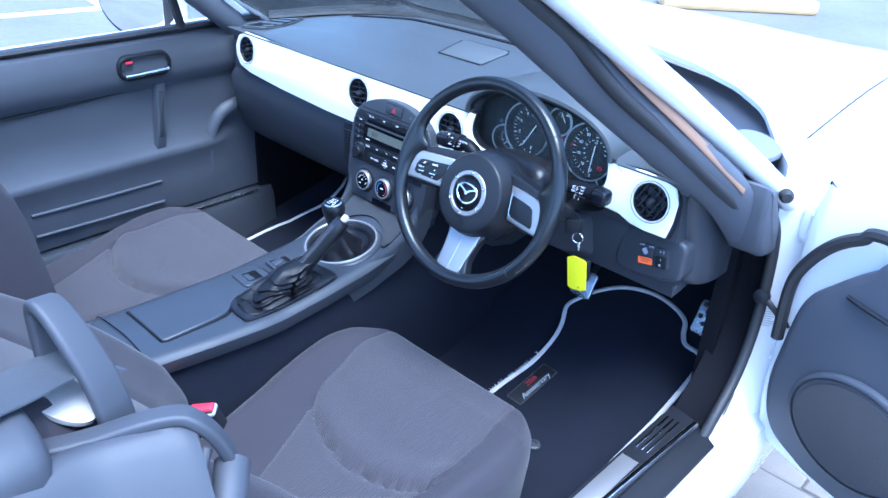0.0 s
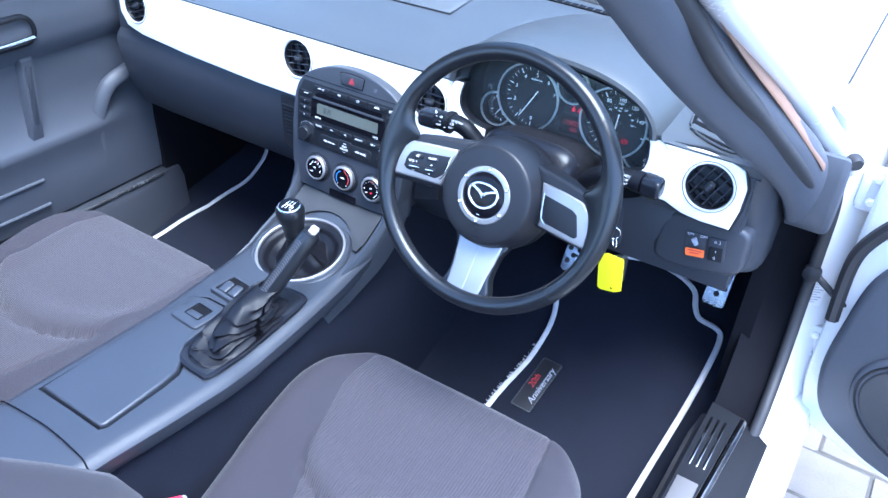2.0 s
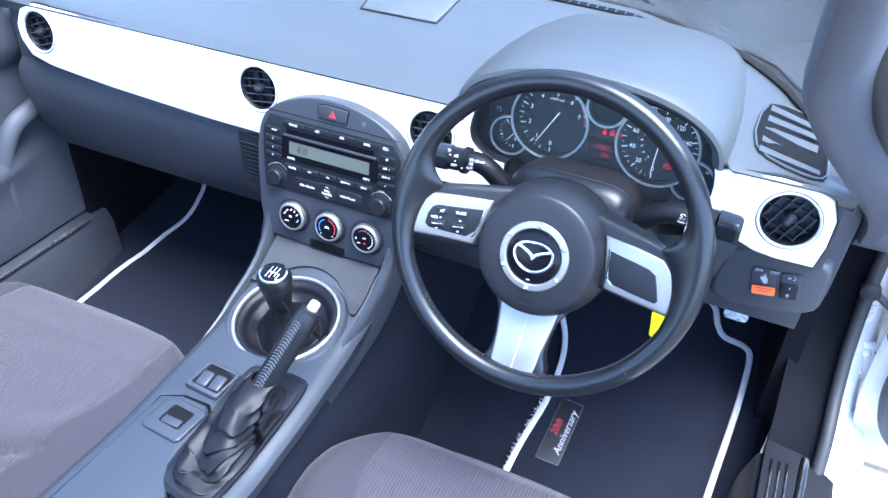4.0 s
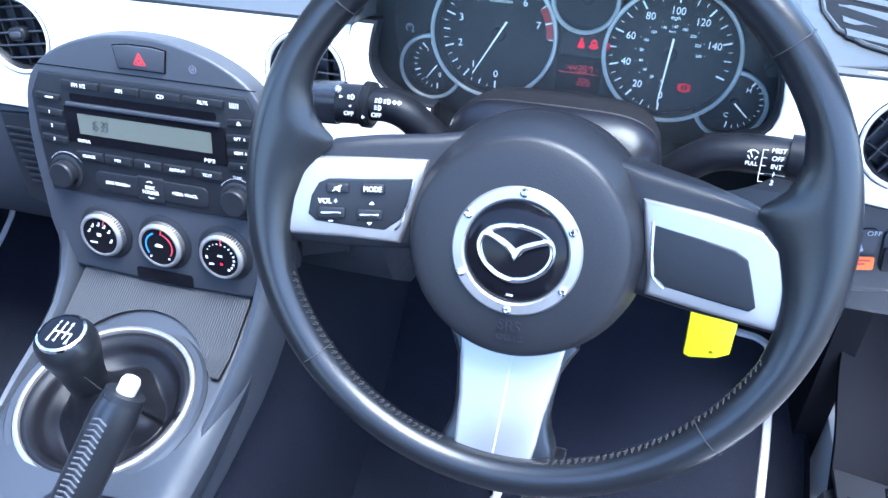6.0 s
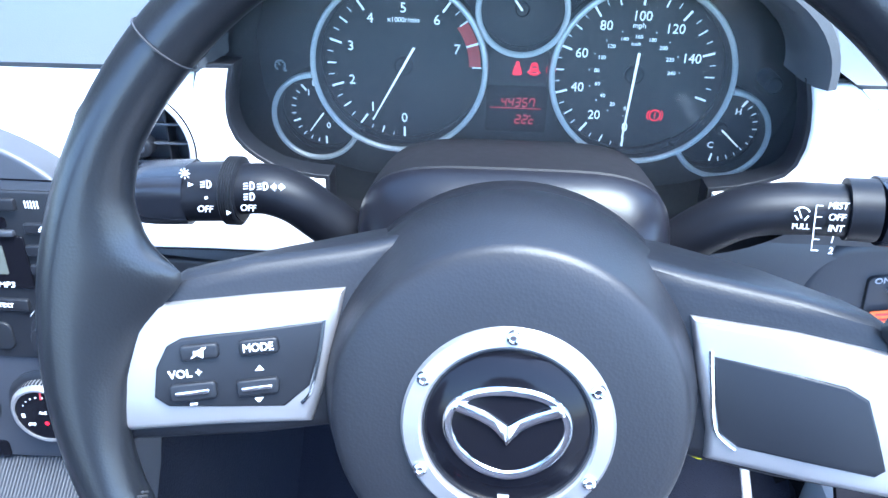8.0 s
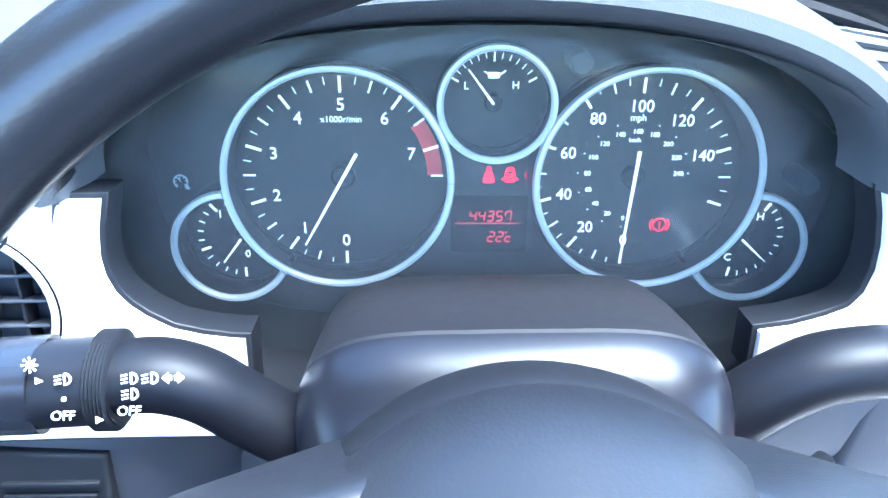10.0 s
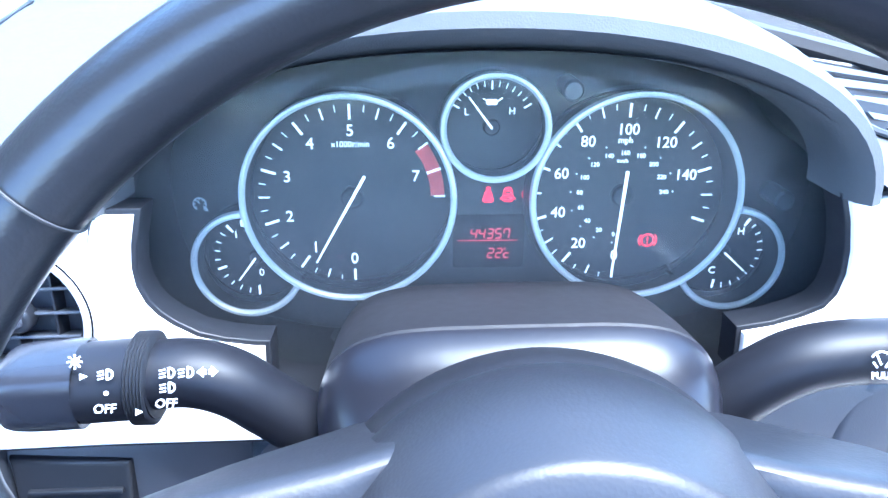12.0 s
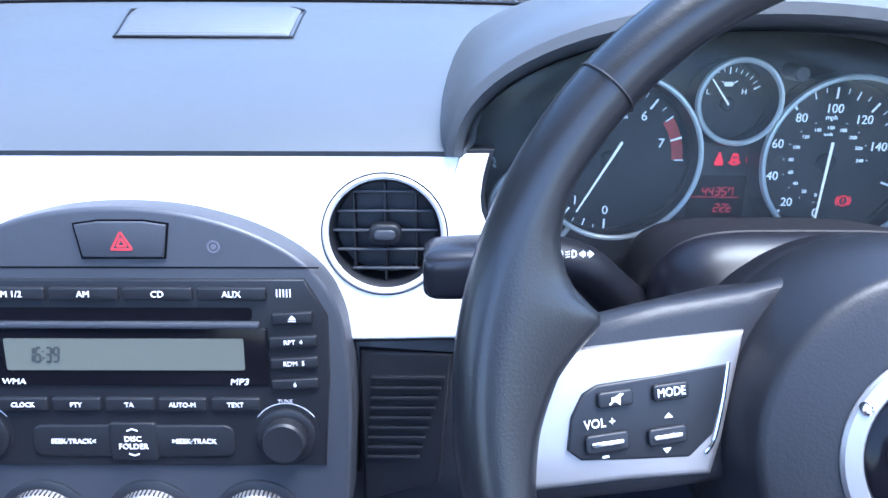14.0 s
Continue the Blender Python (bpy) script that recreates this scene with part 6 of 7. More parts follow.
heater = thing("heater_controls", S, "row of three chrome-ringed rotary heater knobs", "heater controls")
for i in range(3):
    x, v = -0.058 + 0.0625 * i, -0.0935
    bm = B()
    lathe(bm, [(0.0, 0.0), (0.0275, 0.0), (0.0275, 0.001), (0.0245, 0.003), (0.0, 0.003)], 48, (x, v, 0))
    k = part("knob_%s" % ("mode", "temperature", "fan")[i], bm, M_PLASTIC2, heater)
    bm = B()
    lathe(bm, [(0.0228, 0.001), (0.0226, 0.0065), (0.0214, 0.0095), (0.0196, 0.0108), (0.0182, 0.0105), (0.0182, 0.008), (0.018, 0.001)], 56, (x, v, 0), ring=True)
    part("knob_ring", bm, M_SILVER, k, "satin chrome knurled ring")
    bm = B()
    lathe(bm, [(0.0, 0.002), (0.0183, 0.002), (0.0183, 0.0098), (0.0, 0.0098)], 48, (x, v, 0))
    part("knob_face", bm, M_GLOSS, k)
    bm = B()
    for j in range(56):
        a = 2 * math.pi * j / 56
        tube(bm, [(x + 0.0226 * math.cos(a), v + 0.0226 * math.sin(a), 0.0035), (x + 0.0224 * math.cos(a), v + 0.0224 * math.sin(a), 0.0082)], 0.0006, 4)
    tagged(part("knurling", bm, M_PLASTIC2, k), kind="stuff")
    z = 0.0098
    bm = B()
    bar(bm, *polar(x, v, 0.0128, 68 + 8 * i), *polar(x, v, 0.0195, 68 + 8 * i), 0.0011, z + 0.0003)
    part("pointer", bm, M_REDMARK, k)
    bm = B()
    if i == 0:
        for a in (160, 125, 90, 60, 30, -20):
            px, py = polar(x, v, 0.0118, a)
            plate(bm, circle(0.0009, 10, (px + 0.001, py + 0.0014)), z, z + 0.0003)
            bar(bm, px - 0.002, py - 0.001, px + 0.001, py - 0.001, 0.0008, z)
            bar(bm, px, py - 0.0008, px + 0.001, py + 0.0008, 0.0008, z)
        write(bm, "MODE", 0.0026, (x - 0.0075, v - 0.0075), z=z)
        plate(bm, rrect(0.0045, 0.003, 0.001, 3, (x - 0.001, v + 0.001)), z, z + 0.0003)
    elif i == 1:
        plate(bm, smooth([(x - 0.004, v), (x - 0.002, v + 0.0026), (x + 0.0015, v + 0.0026), (x + 0.0042, v)], 3), z, z + 0.0003)
        write(bm, "C", 0.003, (x - 0.0095, v - 0.0112), z=z)
        write(bm, "H", 0.003, (x + 0.0095, v - 0.0112), z=z)
    else:
        for a in range(0, 13):
            plate(bm, circle(0.0004 + 0.00007 * a, 10, polar(x, v, 0.0138, 150 - 17 * a)), z, z + 0.0003)
        write(bm, "A/C", 0.0032, (x, v + 0.002), z=z)
        write(bm, "OFF", 0.003, (x - 0.009, v - 0.0075), z=z)
        plate(bm, rrect(0.0022, 0.003, 0.0002, 2, (x - 0.0135, v - 0.001)), z, z + 0.0003)
    part("knob_marks", bm, M_MARK, k)
    if i == 1:
        bm = B()
        arcband(bm, 0.0128, 0.0142, 110, 215, z, z + 0.0003, 20, (x, v))
        part("cold_arc", bm, M_BLUEMARK, k)
        bm = B()
        arcband(bm, 0.0128, 0.0142, -35, 70, z, z + 0.0003, 20, (x, v))
        part("warm_arc", bm, M_REDMARK, k)
    if i == 2:
        bm = B()
        plate(bm, circle(0.0014, 12, (x + 0.001, v - 0.0062)), z, z + 0.0004)
        part("ac_lamp", bm, M_REDLAMP, k, "lit red lamp")
bm = B()
plate(bm, rrect(0.06, 0.013, 0.003, 4, (0, -0.131)), 0.0, 0.0008)
part("lower_slot", bm, M_GLOSS, stack)
# louvred side outlets beside the stack
for side in (1, -1):
    o = thing("side_outlet", tilted(side * 0.152 + 0.004, 0.186, 0.635, 6), "dark louvred outlet beside the centre stack", "air outlet", "stack side outlets")
    bm = B()
    plate(bm, [(-0.026, -0.06), (0.022, -0.045), (0.03, 0.045), (-0.026, 0.048)] if side > 0 else [(0.026, -0.06), (-0.022, -0.045), (-0.03, 0.045), (0.026, 0.048)], -0.02, 0.004, 0.003)
    part("outlet_frame", bm, M_PLASTIC2, o)
    for i in range(9):
        bm = B()
        box(bm, 0.044 - 0.0014 * i, 0.0028, 0.004, (side * (0.003 - i * 0.0012), 0.03 - i * 0.0068, 0.0045), 0.0008)
        part("louvre", bm, M_PLASTIC2, o)

# ---- centre console ----
console = thing("centre_console", Matrix(), "grey plastic centre console with lidded bin", "centre console")


def con_sec(y):
    z = lerp(y, [-0.62, -0.46, -0.2, 0.0, 0.09, 0.15, 0.2], [0.484, 0.484, 0.478, 0.494, 0.51, 0.545, 0.56])
    xl = lerp(y, [-0.62, -0.46, 0.0, 0.2], [-0.1, -0.1, -0.094, -0.108])
    xr = lerp(y, [-0.62, -0.43, -0.34, -0.25, -0.1, 0.1, 0.2], [0.084, 0.098, 0.11, 0.119, 0.119, 0.113, 0.112])
    return [(xl + 0.012, y, z - 0.07), (xl - 0.01, y, z - 0.062), (xl - 0.006, y, z - 0.03), (xl, y, z - 0.012), (xl + 0.008, y, z - 0.003), (xl + 0.018, y, z), (0.0, y, z + 0.002), (xr - 0.022, y, z), (xr - 0.008, y, z - 0.003), (xr - 0.001, y, z - 0.011), (xr - 0.002, y, z - 0.024), (xr - 0.006, y, z - 0.037), (xr - 0.02, y, z - 0.043)]


def con_z(x, y):
    sec = con_sec(y)[5:10]
    return lerp(x, [p[0] for p in sec], [p[2] for p in sec])


bm = B()
ring_loft(bm, [[(-0.145, y, 0.15), (-0.118, y, 0.3), (-0.103, y, con_sec(y)[5][2] - 0.055), (con_sec(y)[8][0] - 0.012, y, con_sec(y)[5][2] - 0.03), (con_sec(y)[8][0] - 0.008, y, con_sec(y)[5][2] - 0.06), (0.12, y, 0.3), (0.155, y, 0.15)] for y in np.linspace(-0.62, 0.66, 30)])
single("wall_tunnel", bm, M_CARPET, "black carpeted transmission tunnel below the console", "tunnel", kind="structure")
bm = B()
ring_loft(bm, [con_sec(y) for y in np.linspace(-0.62, 0.2, 42)])
cut = B()
lathe(cut, [(0.074, -0.05), (0.074, 0.08)], 48, m=pose(0.003, 0.026, 0.5, 11))
bm = carve(bm, cut)
lid = [(-0.072, -0.412), (0.05, -0.411), (0.0545, -0.404), (0.0535, -0.31), (0.051, -0.285), (0.04, -0.268), (0.026, -0.255), (0.018, -0.24), (0.014, -0.215), (0.012, -0.16), (-0.002, -0.146), (-0.04, -0.146), (-0.066, -0.158), (-0.068, -0.2)]
cut = B()
plate(cut, outset(ccw(lid), 0.0042), 0.473, 0.53, 0)
bm = carve(bm, cut)
part("console_body", bm, M_CONSOLE, console)
# shade of the lid gap painted near black
bm = B()
plate(bm, outset(ccw(lid), 0.0038), 0.4715, 0.4745, 0)
part("lid_gap", bm, M_RECESS_SHADE, console)
bm = B()
plate(bm, lid, 0.473, 0.4875, 0.004, 4)
lidp = part("bin_lid", bm, M_CONSOLE, console, "smooth grey bin lid")
bm = B()
plate(bm, rrect(0.062, 0.056, 0.008, 5, (-0.022, -0.183), -4), 0.484, 0.4915, 0.0025)
cut = B()
plate(cut, rrect(0.034, 0.03, 0.003, 3, (-0.02, -0.181), -4), 0.4868, 0.5, 0)
bm = carve(bm, cut)
latch = part("lid_latch", bm, M_CONSOLE, lidp)
# floor of the latch recess, darkened as if deep
bm = B()
plate(bm, rrect(0.033, 0.029, 0.003, 3, (-0.02, -0.181), -4), 0.4864, 0.4884)
part("latch_recess", bm, M_RECESS_SHADE, latch)
bm = B()
box(bm, 0.027, 0.012, 0.005, (-0.021, -0.1885, 0.4895), 0.0015)
part("latch_lever", bm, M_CONSOLE, latch)
bm = B()
plate(bm, rrect(0.055, 0.05, 0.004, 4, (-0.022, -0.108), -4), 0.478, 0.4925, 0.002)
cut = B()
plate(cut, rrect(0.045, 0.038, 0.003, 3, (-0.02, -0.108), -4), 0.4865, 0.5, 0)
bm = carve(bm, cut)
wsw = part("window_switch_panel", bm, M_PLASTIC, console)
# well floor painted near black for the shade under the switches
bm = B()
plate(bm, rrect(0.0445, 0.0375, 0.003, 3, (-0.02, -0.108), -4), 0.486, 0.4886)
part("switch_well", bm, M_RECESS_SHADE, wsw)
for dx in (-0.0095, 0.0105):
    bm = B()
    box(bm, 0.0175, 0.024, 0.008, (-0.02 + dx, -0.1135, 0.4915), 0.003, 3, turn=Matrix.Rotation(radians(10), 4, "X"))
    part("window_switch", bm, M_CONSOLE, wsw)
# rear edge seam
bm = B()
tube(bm, smooth([(-0.102, -0.458, 0.478), (-0.08, -0.4565, 0.4865), (0.0, -0.452, 0.4885), (0.07, -0.4555, 0.4862), (0.0885, -0.459, 0.4815), (0.0965, -0.462, 0.471), (0.0955, -0.464, 0.43)], 6, False), 0.0011, 6)
part("console_seam", bm, M_GLOSS, console)
# ribbed tray ahead of the gear lever
bm = B()


def tray(u, v):
    x = 0.002 + (u - 0.5) * 0.18
    y0 = max(0.066, 0.028 + math.sqrt(max(0.0, 0.0865**2 - (x - 0.003) ** 2)))
    y = y0 + v * (0.187 - y0)
    return (x, y, con_z(0.0, y) + 0.0045)


grid(bm, tray, 24, 16)
solid(bm, 0.004)
part("ribbed_tray", bm, material("ribbed rubber tray", (0.013, 0.014, 0.017), 0.6, ribs=0.35, rib_scale=130, rib_axis="X"), console, "black ribbed rubber tray")
for side in (1, -1):
    bm = B()
    rows = []
    for y, x0, x1, z in ((-0.05, 0.094, 0.1, 0.476), (0.0, 0.092, 0.104, 0.489), (0.03, 0.092, 0.107, 0.501), (0.07, 0.0925, 0.1095, 0.514), (0.1, 0.093, 0.111, 0.529), (0.122, 0.0945, 0.113, 0.548), (0.138, 0.0965, 0.1155, 0.573), (0.147, 0.099, 0.1185, 0.6), (0.155, 0.101, 0.1185, 0.63)):
        w = x1 - x0
        rows.append([(0.002 + side * x, y + dy, z + dz) for x, dy, dz in ((x0 - 0.003, 0.02, -0.045), (x0, 0.004, -0.008), (x0 + w * 0.25, 0.0, -0.001), (x0 + w * 0.55, 0.0, 0.0), (x0 + w * 0.85, 0.002, -0.005), (x1, 0.006, -0.014), (x1 + 0.002, 0.025, -0.055))])
    ring_loft(bm, rows)
    part("stack_leg", bm, M_CONSOLE, console)

# gear lever
gear = thing("gear_lever", pose(0.003, 0.026, 0.5, 11), "black leather gear lever with gaiter and silver ring", "gear lever")
bm = B()
lathe(bm, [(0.073, -0.004), (0.073, 0.003), (0.0738, 0.0052), (0.0755, 0.006), (0.0778, 0.0054), (0.079, 0.003), (0.079, -0.004)], 72, ring=True)
part("surround_ring", bm, M_SILVER, gear, "satin silver surround ring")
bm = B()
lathe(bm, [(0.079, -0.004), (0.0795, 0.0035), (0.085, 0.0035), (0.088, 0.0005), (0.088, -0.004)], 64, ring=True)
part("outer_ring", bm, M_CONSOLE, gear)


def gaiter(u, v):
    a = 2 * math.pi * v
    r = lerp(u, [0, 0.05, 0.11, 0.18, 0.26, 0.4, 0.6, 0.8, 1.0], [0.0735, 0.0725, 0.069, 0.0635, 0.058, 0.047, 0.034, 0.021, 0.0135])
    z = lerp(u, [0, 0.05, 0.11, 0.18, 0.26, 0.4, 0.6, 0.8, 1.0], [0.0, 0.0025, 0.0035, 0.0005, -0.008, -0.014, 0.002, 0.026, 0.048])
    sq = 1 + 0.1 * lerp(u, [0, 0.2, 0.55, 1], [0, 0, 1.2, 0.2]) * math.cos(4 * a) + 0.04 * math.sin(3 * a + u * 5) * lerp(u, [0, 0.2, 0.5, 1], [0, 0, 1, 0.3])
    return Vector((r * sq * math.cos(a) + 0.008 * u, r * sq * math.sin(a) - 0.01 * u, z + 0.003 * math.sin(5 * a + 4 * u) * lerp(u, [0, 0.2, 0.5, 1], [0, 0, 1, 0])))


bm = B()
grid(bm, gaiter, 44, 80)
solid(bm, 0.0015)
part("gaiter", bm, M_GAITER, gear, "soft black leather gaiter")
KM = pose(0.0085, -0.0105, 0.045, -3, 2)
bm = B()
prof = [(0.0, 0.0), (0.0145, 0.0), (0.0165, 0.004), (0.018, 0.018), (0.0205, 0.032), (0.0228, 0.042), (0.0243, 0.051), (0.0235, 0.0595), (0.019, 0.0655), (0.0, 0.066)]
lathe(bm, prof, 36, m=KM, sy=0.95)
knob = part("knob", bm, M_LEATHER, gear, "black leather gear knob")
bm = B()
lathe(bm, [(0.0, 0.0672), (0.0162, 0.0672), (0.017, 0.066), (0.017, 0.06), (0.0, 0.06)], 32, m=KM)
cap = part("knob_cap", bm, M_GLOSS, knob, "gloss black shift pattern cap")
bm = B()
lathe(bm, [(0.0168, 0.0676), (0.0188, 0.0668), (0.0192, 0.064), (0.0168, 0.0625)], 32, m=KM, ring=True)
part("cap_ring", bm, M_CHROME, cap)
bm = B()
for i in range(3):
    bar(bm, -0.006 + 0.0055 * i, -0.006, -0.006 + 0.0055 * i, 0.006, 0.0009)
bar(bm, -0.006, 0, 0.0095, 0, 0.0009)
bar(bm, 0.0095, 0, 0.0095, -0.006, 0.0009)
for i, (px, py) in enumerate(((-0.006, 0.0085), (-0.006, -0.0085), (-0.0005, 0.0085), (-0.0005, -0.0085), (0.005, 0.0085))):
    write(bm, str(i + 1), 0.0045, (px, py))
write(bm, "R", 0.0045, (0.0098, -0.0085))
bm.transform(KM @ Matrix.Translation((0, 0, 0.0672)))
part("shift_pattern", bm, M_MARK, cap)
bm = B()
tube(bm, [KM @ Vector((0.019 * math.cos(radians(-60 + 4 * k)) * lerp(k, [0, 10], [1.12, 0.98]), 0.0185 * math.sin(radians(-60 + 4 * k)), 0.052 - 0.0045 * k)) for k in range(11)], 0.0008, 6)
part("knob_stitch", bm, M_STITCHD, knob)

# handbrake
hbk = thing("handbrake", Matrix(), "raised leather handbrake lever with wrinkled gaiter", "handbrake")
bm = B()
hb_out = ccw(smooth([(0.028, -0.262), (0.078, -0.268), (0.094, -0.255), (0.097, -0.15), (0.096, -0.078), (0.084, -0.06), (0.03, -0.066), (0.014, -0.08), (0.014, -0.16), (0.016, -0.235)], 4))

ring_loft(bm, [[(x, y, con_z(x, y) + h) for x, y in outset(hb_out, o)] for h, o in ((-0.008, 0), (0.003, 0), (0.0045, -0.0025))])
part("gaiter_frame", bm, M_PLASTIC2, hbk)
bm = B()
tube(bm, [(x, y, con_z(x, y) + 0.003) for x, y in hb_out], 0.004, 8, closed=True, flat=0.8, up=(0, 0, 1))
part("frame_rim", bm, M_SHROUD, hbk)
A0, A1 = Vector((0.063, -0.138, 0.508)), Vector((0.1045, -0.053, 0.614))
ax_ = (A1 - A0).normalized()


def boot(u, v):
    a = 2 * math.pi * v
    cx = lerp(u, [0, 0.5, 0.8, 1], [0.06, 0.06, 0.066, 0.074])
    cy = lerp(u, [0, 0.3, 0.6, 0.8, 1], [-0.165, -0.168, -0.158, -0.138, -0.112])
    cz = lerp(u, [0, 0.15, 0.4, 0.6, 0.8, 1], [0.483, 0.489, 0.502, 0.519, 0.534, 0.543])
    rx = lerp(u, [0, 0.2, 0.5, 0.8, 1], [0.041, 0.037, 0.029, 0.023, 0.0185])
    ry = lerp(u, [0, 0.2, 0.5, 0.8, 1], [0.098, 0.085, 0.055, 0.032, 0.0185])
    w = lerp(u, [0, 0.12, 0.4, 0.8, 1], [0, 0.4, 1, 0.6, 0])
    fold = math.sin(21 * u + 1.6 * math.cos(a + 0.7) + 2.0 * noise.noise(Vector((math.cos(a) * 1.2, math.sin(a) * 1.2, u * 2))))
    n = noise.noise(Vector((math.cos(a) * 1.3, math.sin(a) * 1.3, u * 2.6))) * 0.16 + 0.13 * (1 - 1.6 * abs(fold)) + 0.07 * (1 - 2 * abs(math.sin(3 * a + 9 * u)))
    k = 1 + w * n
    e = 0.7 + 0.3 * u
    c, s = math.cos(a), math.sin(a)
    return Vector((cx + rx * k * math.copysign(abs(c) ** e, c), cy + ry * k * math.copysign(abs(s) ** e, s), cz + w * 0.006 * math.sin(3 * a + 8 * u)))


bm = B()
grid(bm, boot, 64, 88)
solid(bm, 0.0012)
part("gaiter", bm, M_GAITER, hbk, "wrinkled soft black leather gaiter")
bm = B()
pts = [A0 + (A1 - A0) * k / 12 for k in range(13)]
tube(bm, pts, 0.0155, 20, flat=0.95, taper=[1.12, 1.08, 1.04, 1, 1, 1, 1, 1.01, 1.02, 1.03, 1.05, 1.04, 0.95])
lev = part("grip", bm, M_LEATHER, hbk, "stitched black leather grip")
bm = B()
tube(bm, [A1 - ax_ * 0.002, A1 + ax_ * 0.005], 0.014, 18)
part("end_collar", bm, M_PLASTIC2, lev)
bm = B()
tube(bm, [A1 + ax_ * 0.004, A1 + ax_ * 0.014, A1 + ax_ * 0.0165], 0.0068, 14, taper=[1, 1, 0.8])
part("release_button", bm, M_CREAM, lev, "pale release button")
bm = B()
side_ = ax_.cross(Vector((0, 0, 1))).normalized()
up_ = (side_.cross(ax_)).normalized()
face_dir = (up_ * 0.93 + side_ * 0.36).normalized()
lat = ax_.cross(face_dir).normalized()
# grip stitches, their highlights put into a greyer colour
for k in range(26):
    c = A0 + (A1 - A0) * (0.14 + k * 0.03) + face_dir * 0.0158
    for s in (-1, 1):
        tube(bm, [c + lat * 0.0056 * s - face_dir * 0.0012, c + ax_ * 0.0026 + face_dir * 0.0002], 0.0008, 5)
tagged(part("stitching", bm, M_STITCHGLINT, lev, "dark cross stitching with highlights painted grey"), kind="stuff")


# ---- seats ----
def cushion_top(x, y):
    """x from the seat's middle, y in the car."""
    z = lerp(y, [-0.55, -0.4, -0.27, -0.15, -0.06, 0.0, 0.035], [0.335, 0.338, 0.352, 0.375, 0.388, 0.382, 0.362])
    b = max(0, abs(x) - 0.12) / 0.1
    z += 0.022 * min(1, b) ** 1.5 * lerp(y, [-0.5, -0.2, -0.03], [1.3, 1, 0.35])
    z -= 0.012 * max(0, (abs(x) - 0.2) / 0.045) ** 2
    return z


def half_width(y):
    if y < -0.13:
        return lerp(y, [-0.6, -0.4, -0.27, -0.13], [0.2, 0.21, 0.222, 0.24])
    return 0.24 * max(0.0, 1 - ((y + 0.13) / 0.178) ** 2.5) ** 0.4


def seam_x(y, door):
    """Half width of the centre panel, on the tunnel's side or the door's."""
    x = lerp(y, [-0.55, -0.41, -0.27, -0.19, -0.1, -0.02, 0.04], [0.09, 0.115, 0.155, 0.168, 0.165, 0.152, 0.14]) if door else lerp(y, [-0.55, -0.42, -0.34, -0.24, -0.16, -0.08, 0.04], [0.04, 0.052, 0.081, 0.1155, 0.142, 0.163, 0.168])
    return min(x, 0.87 * half_width(y))


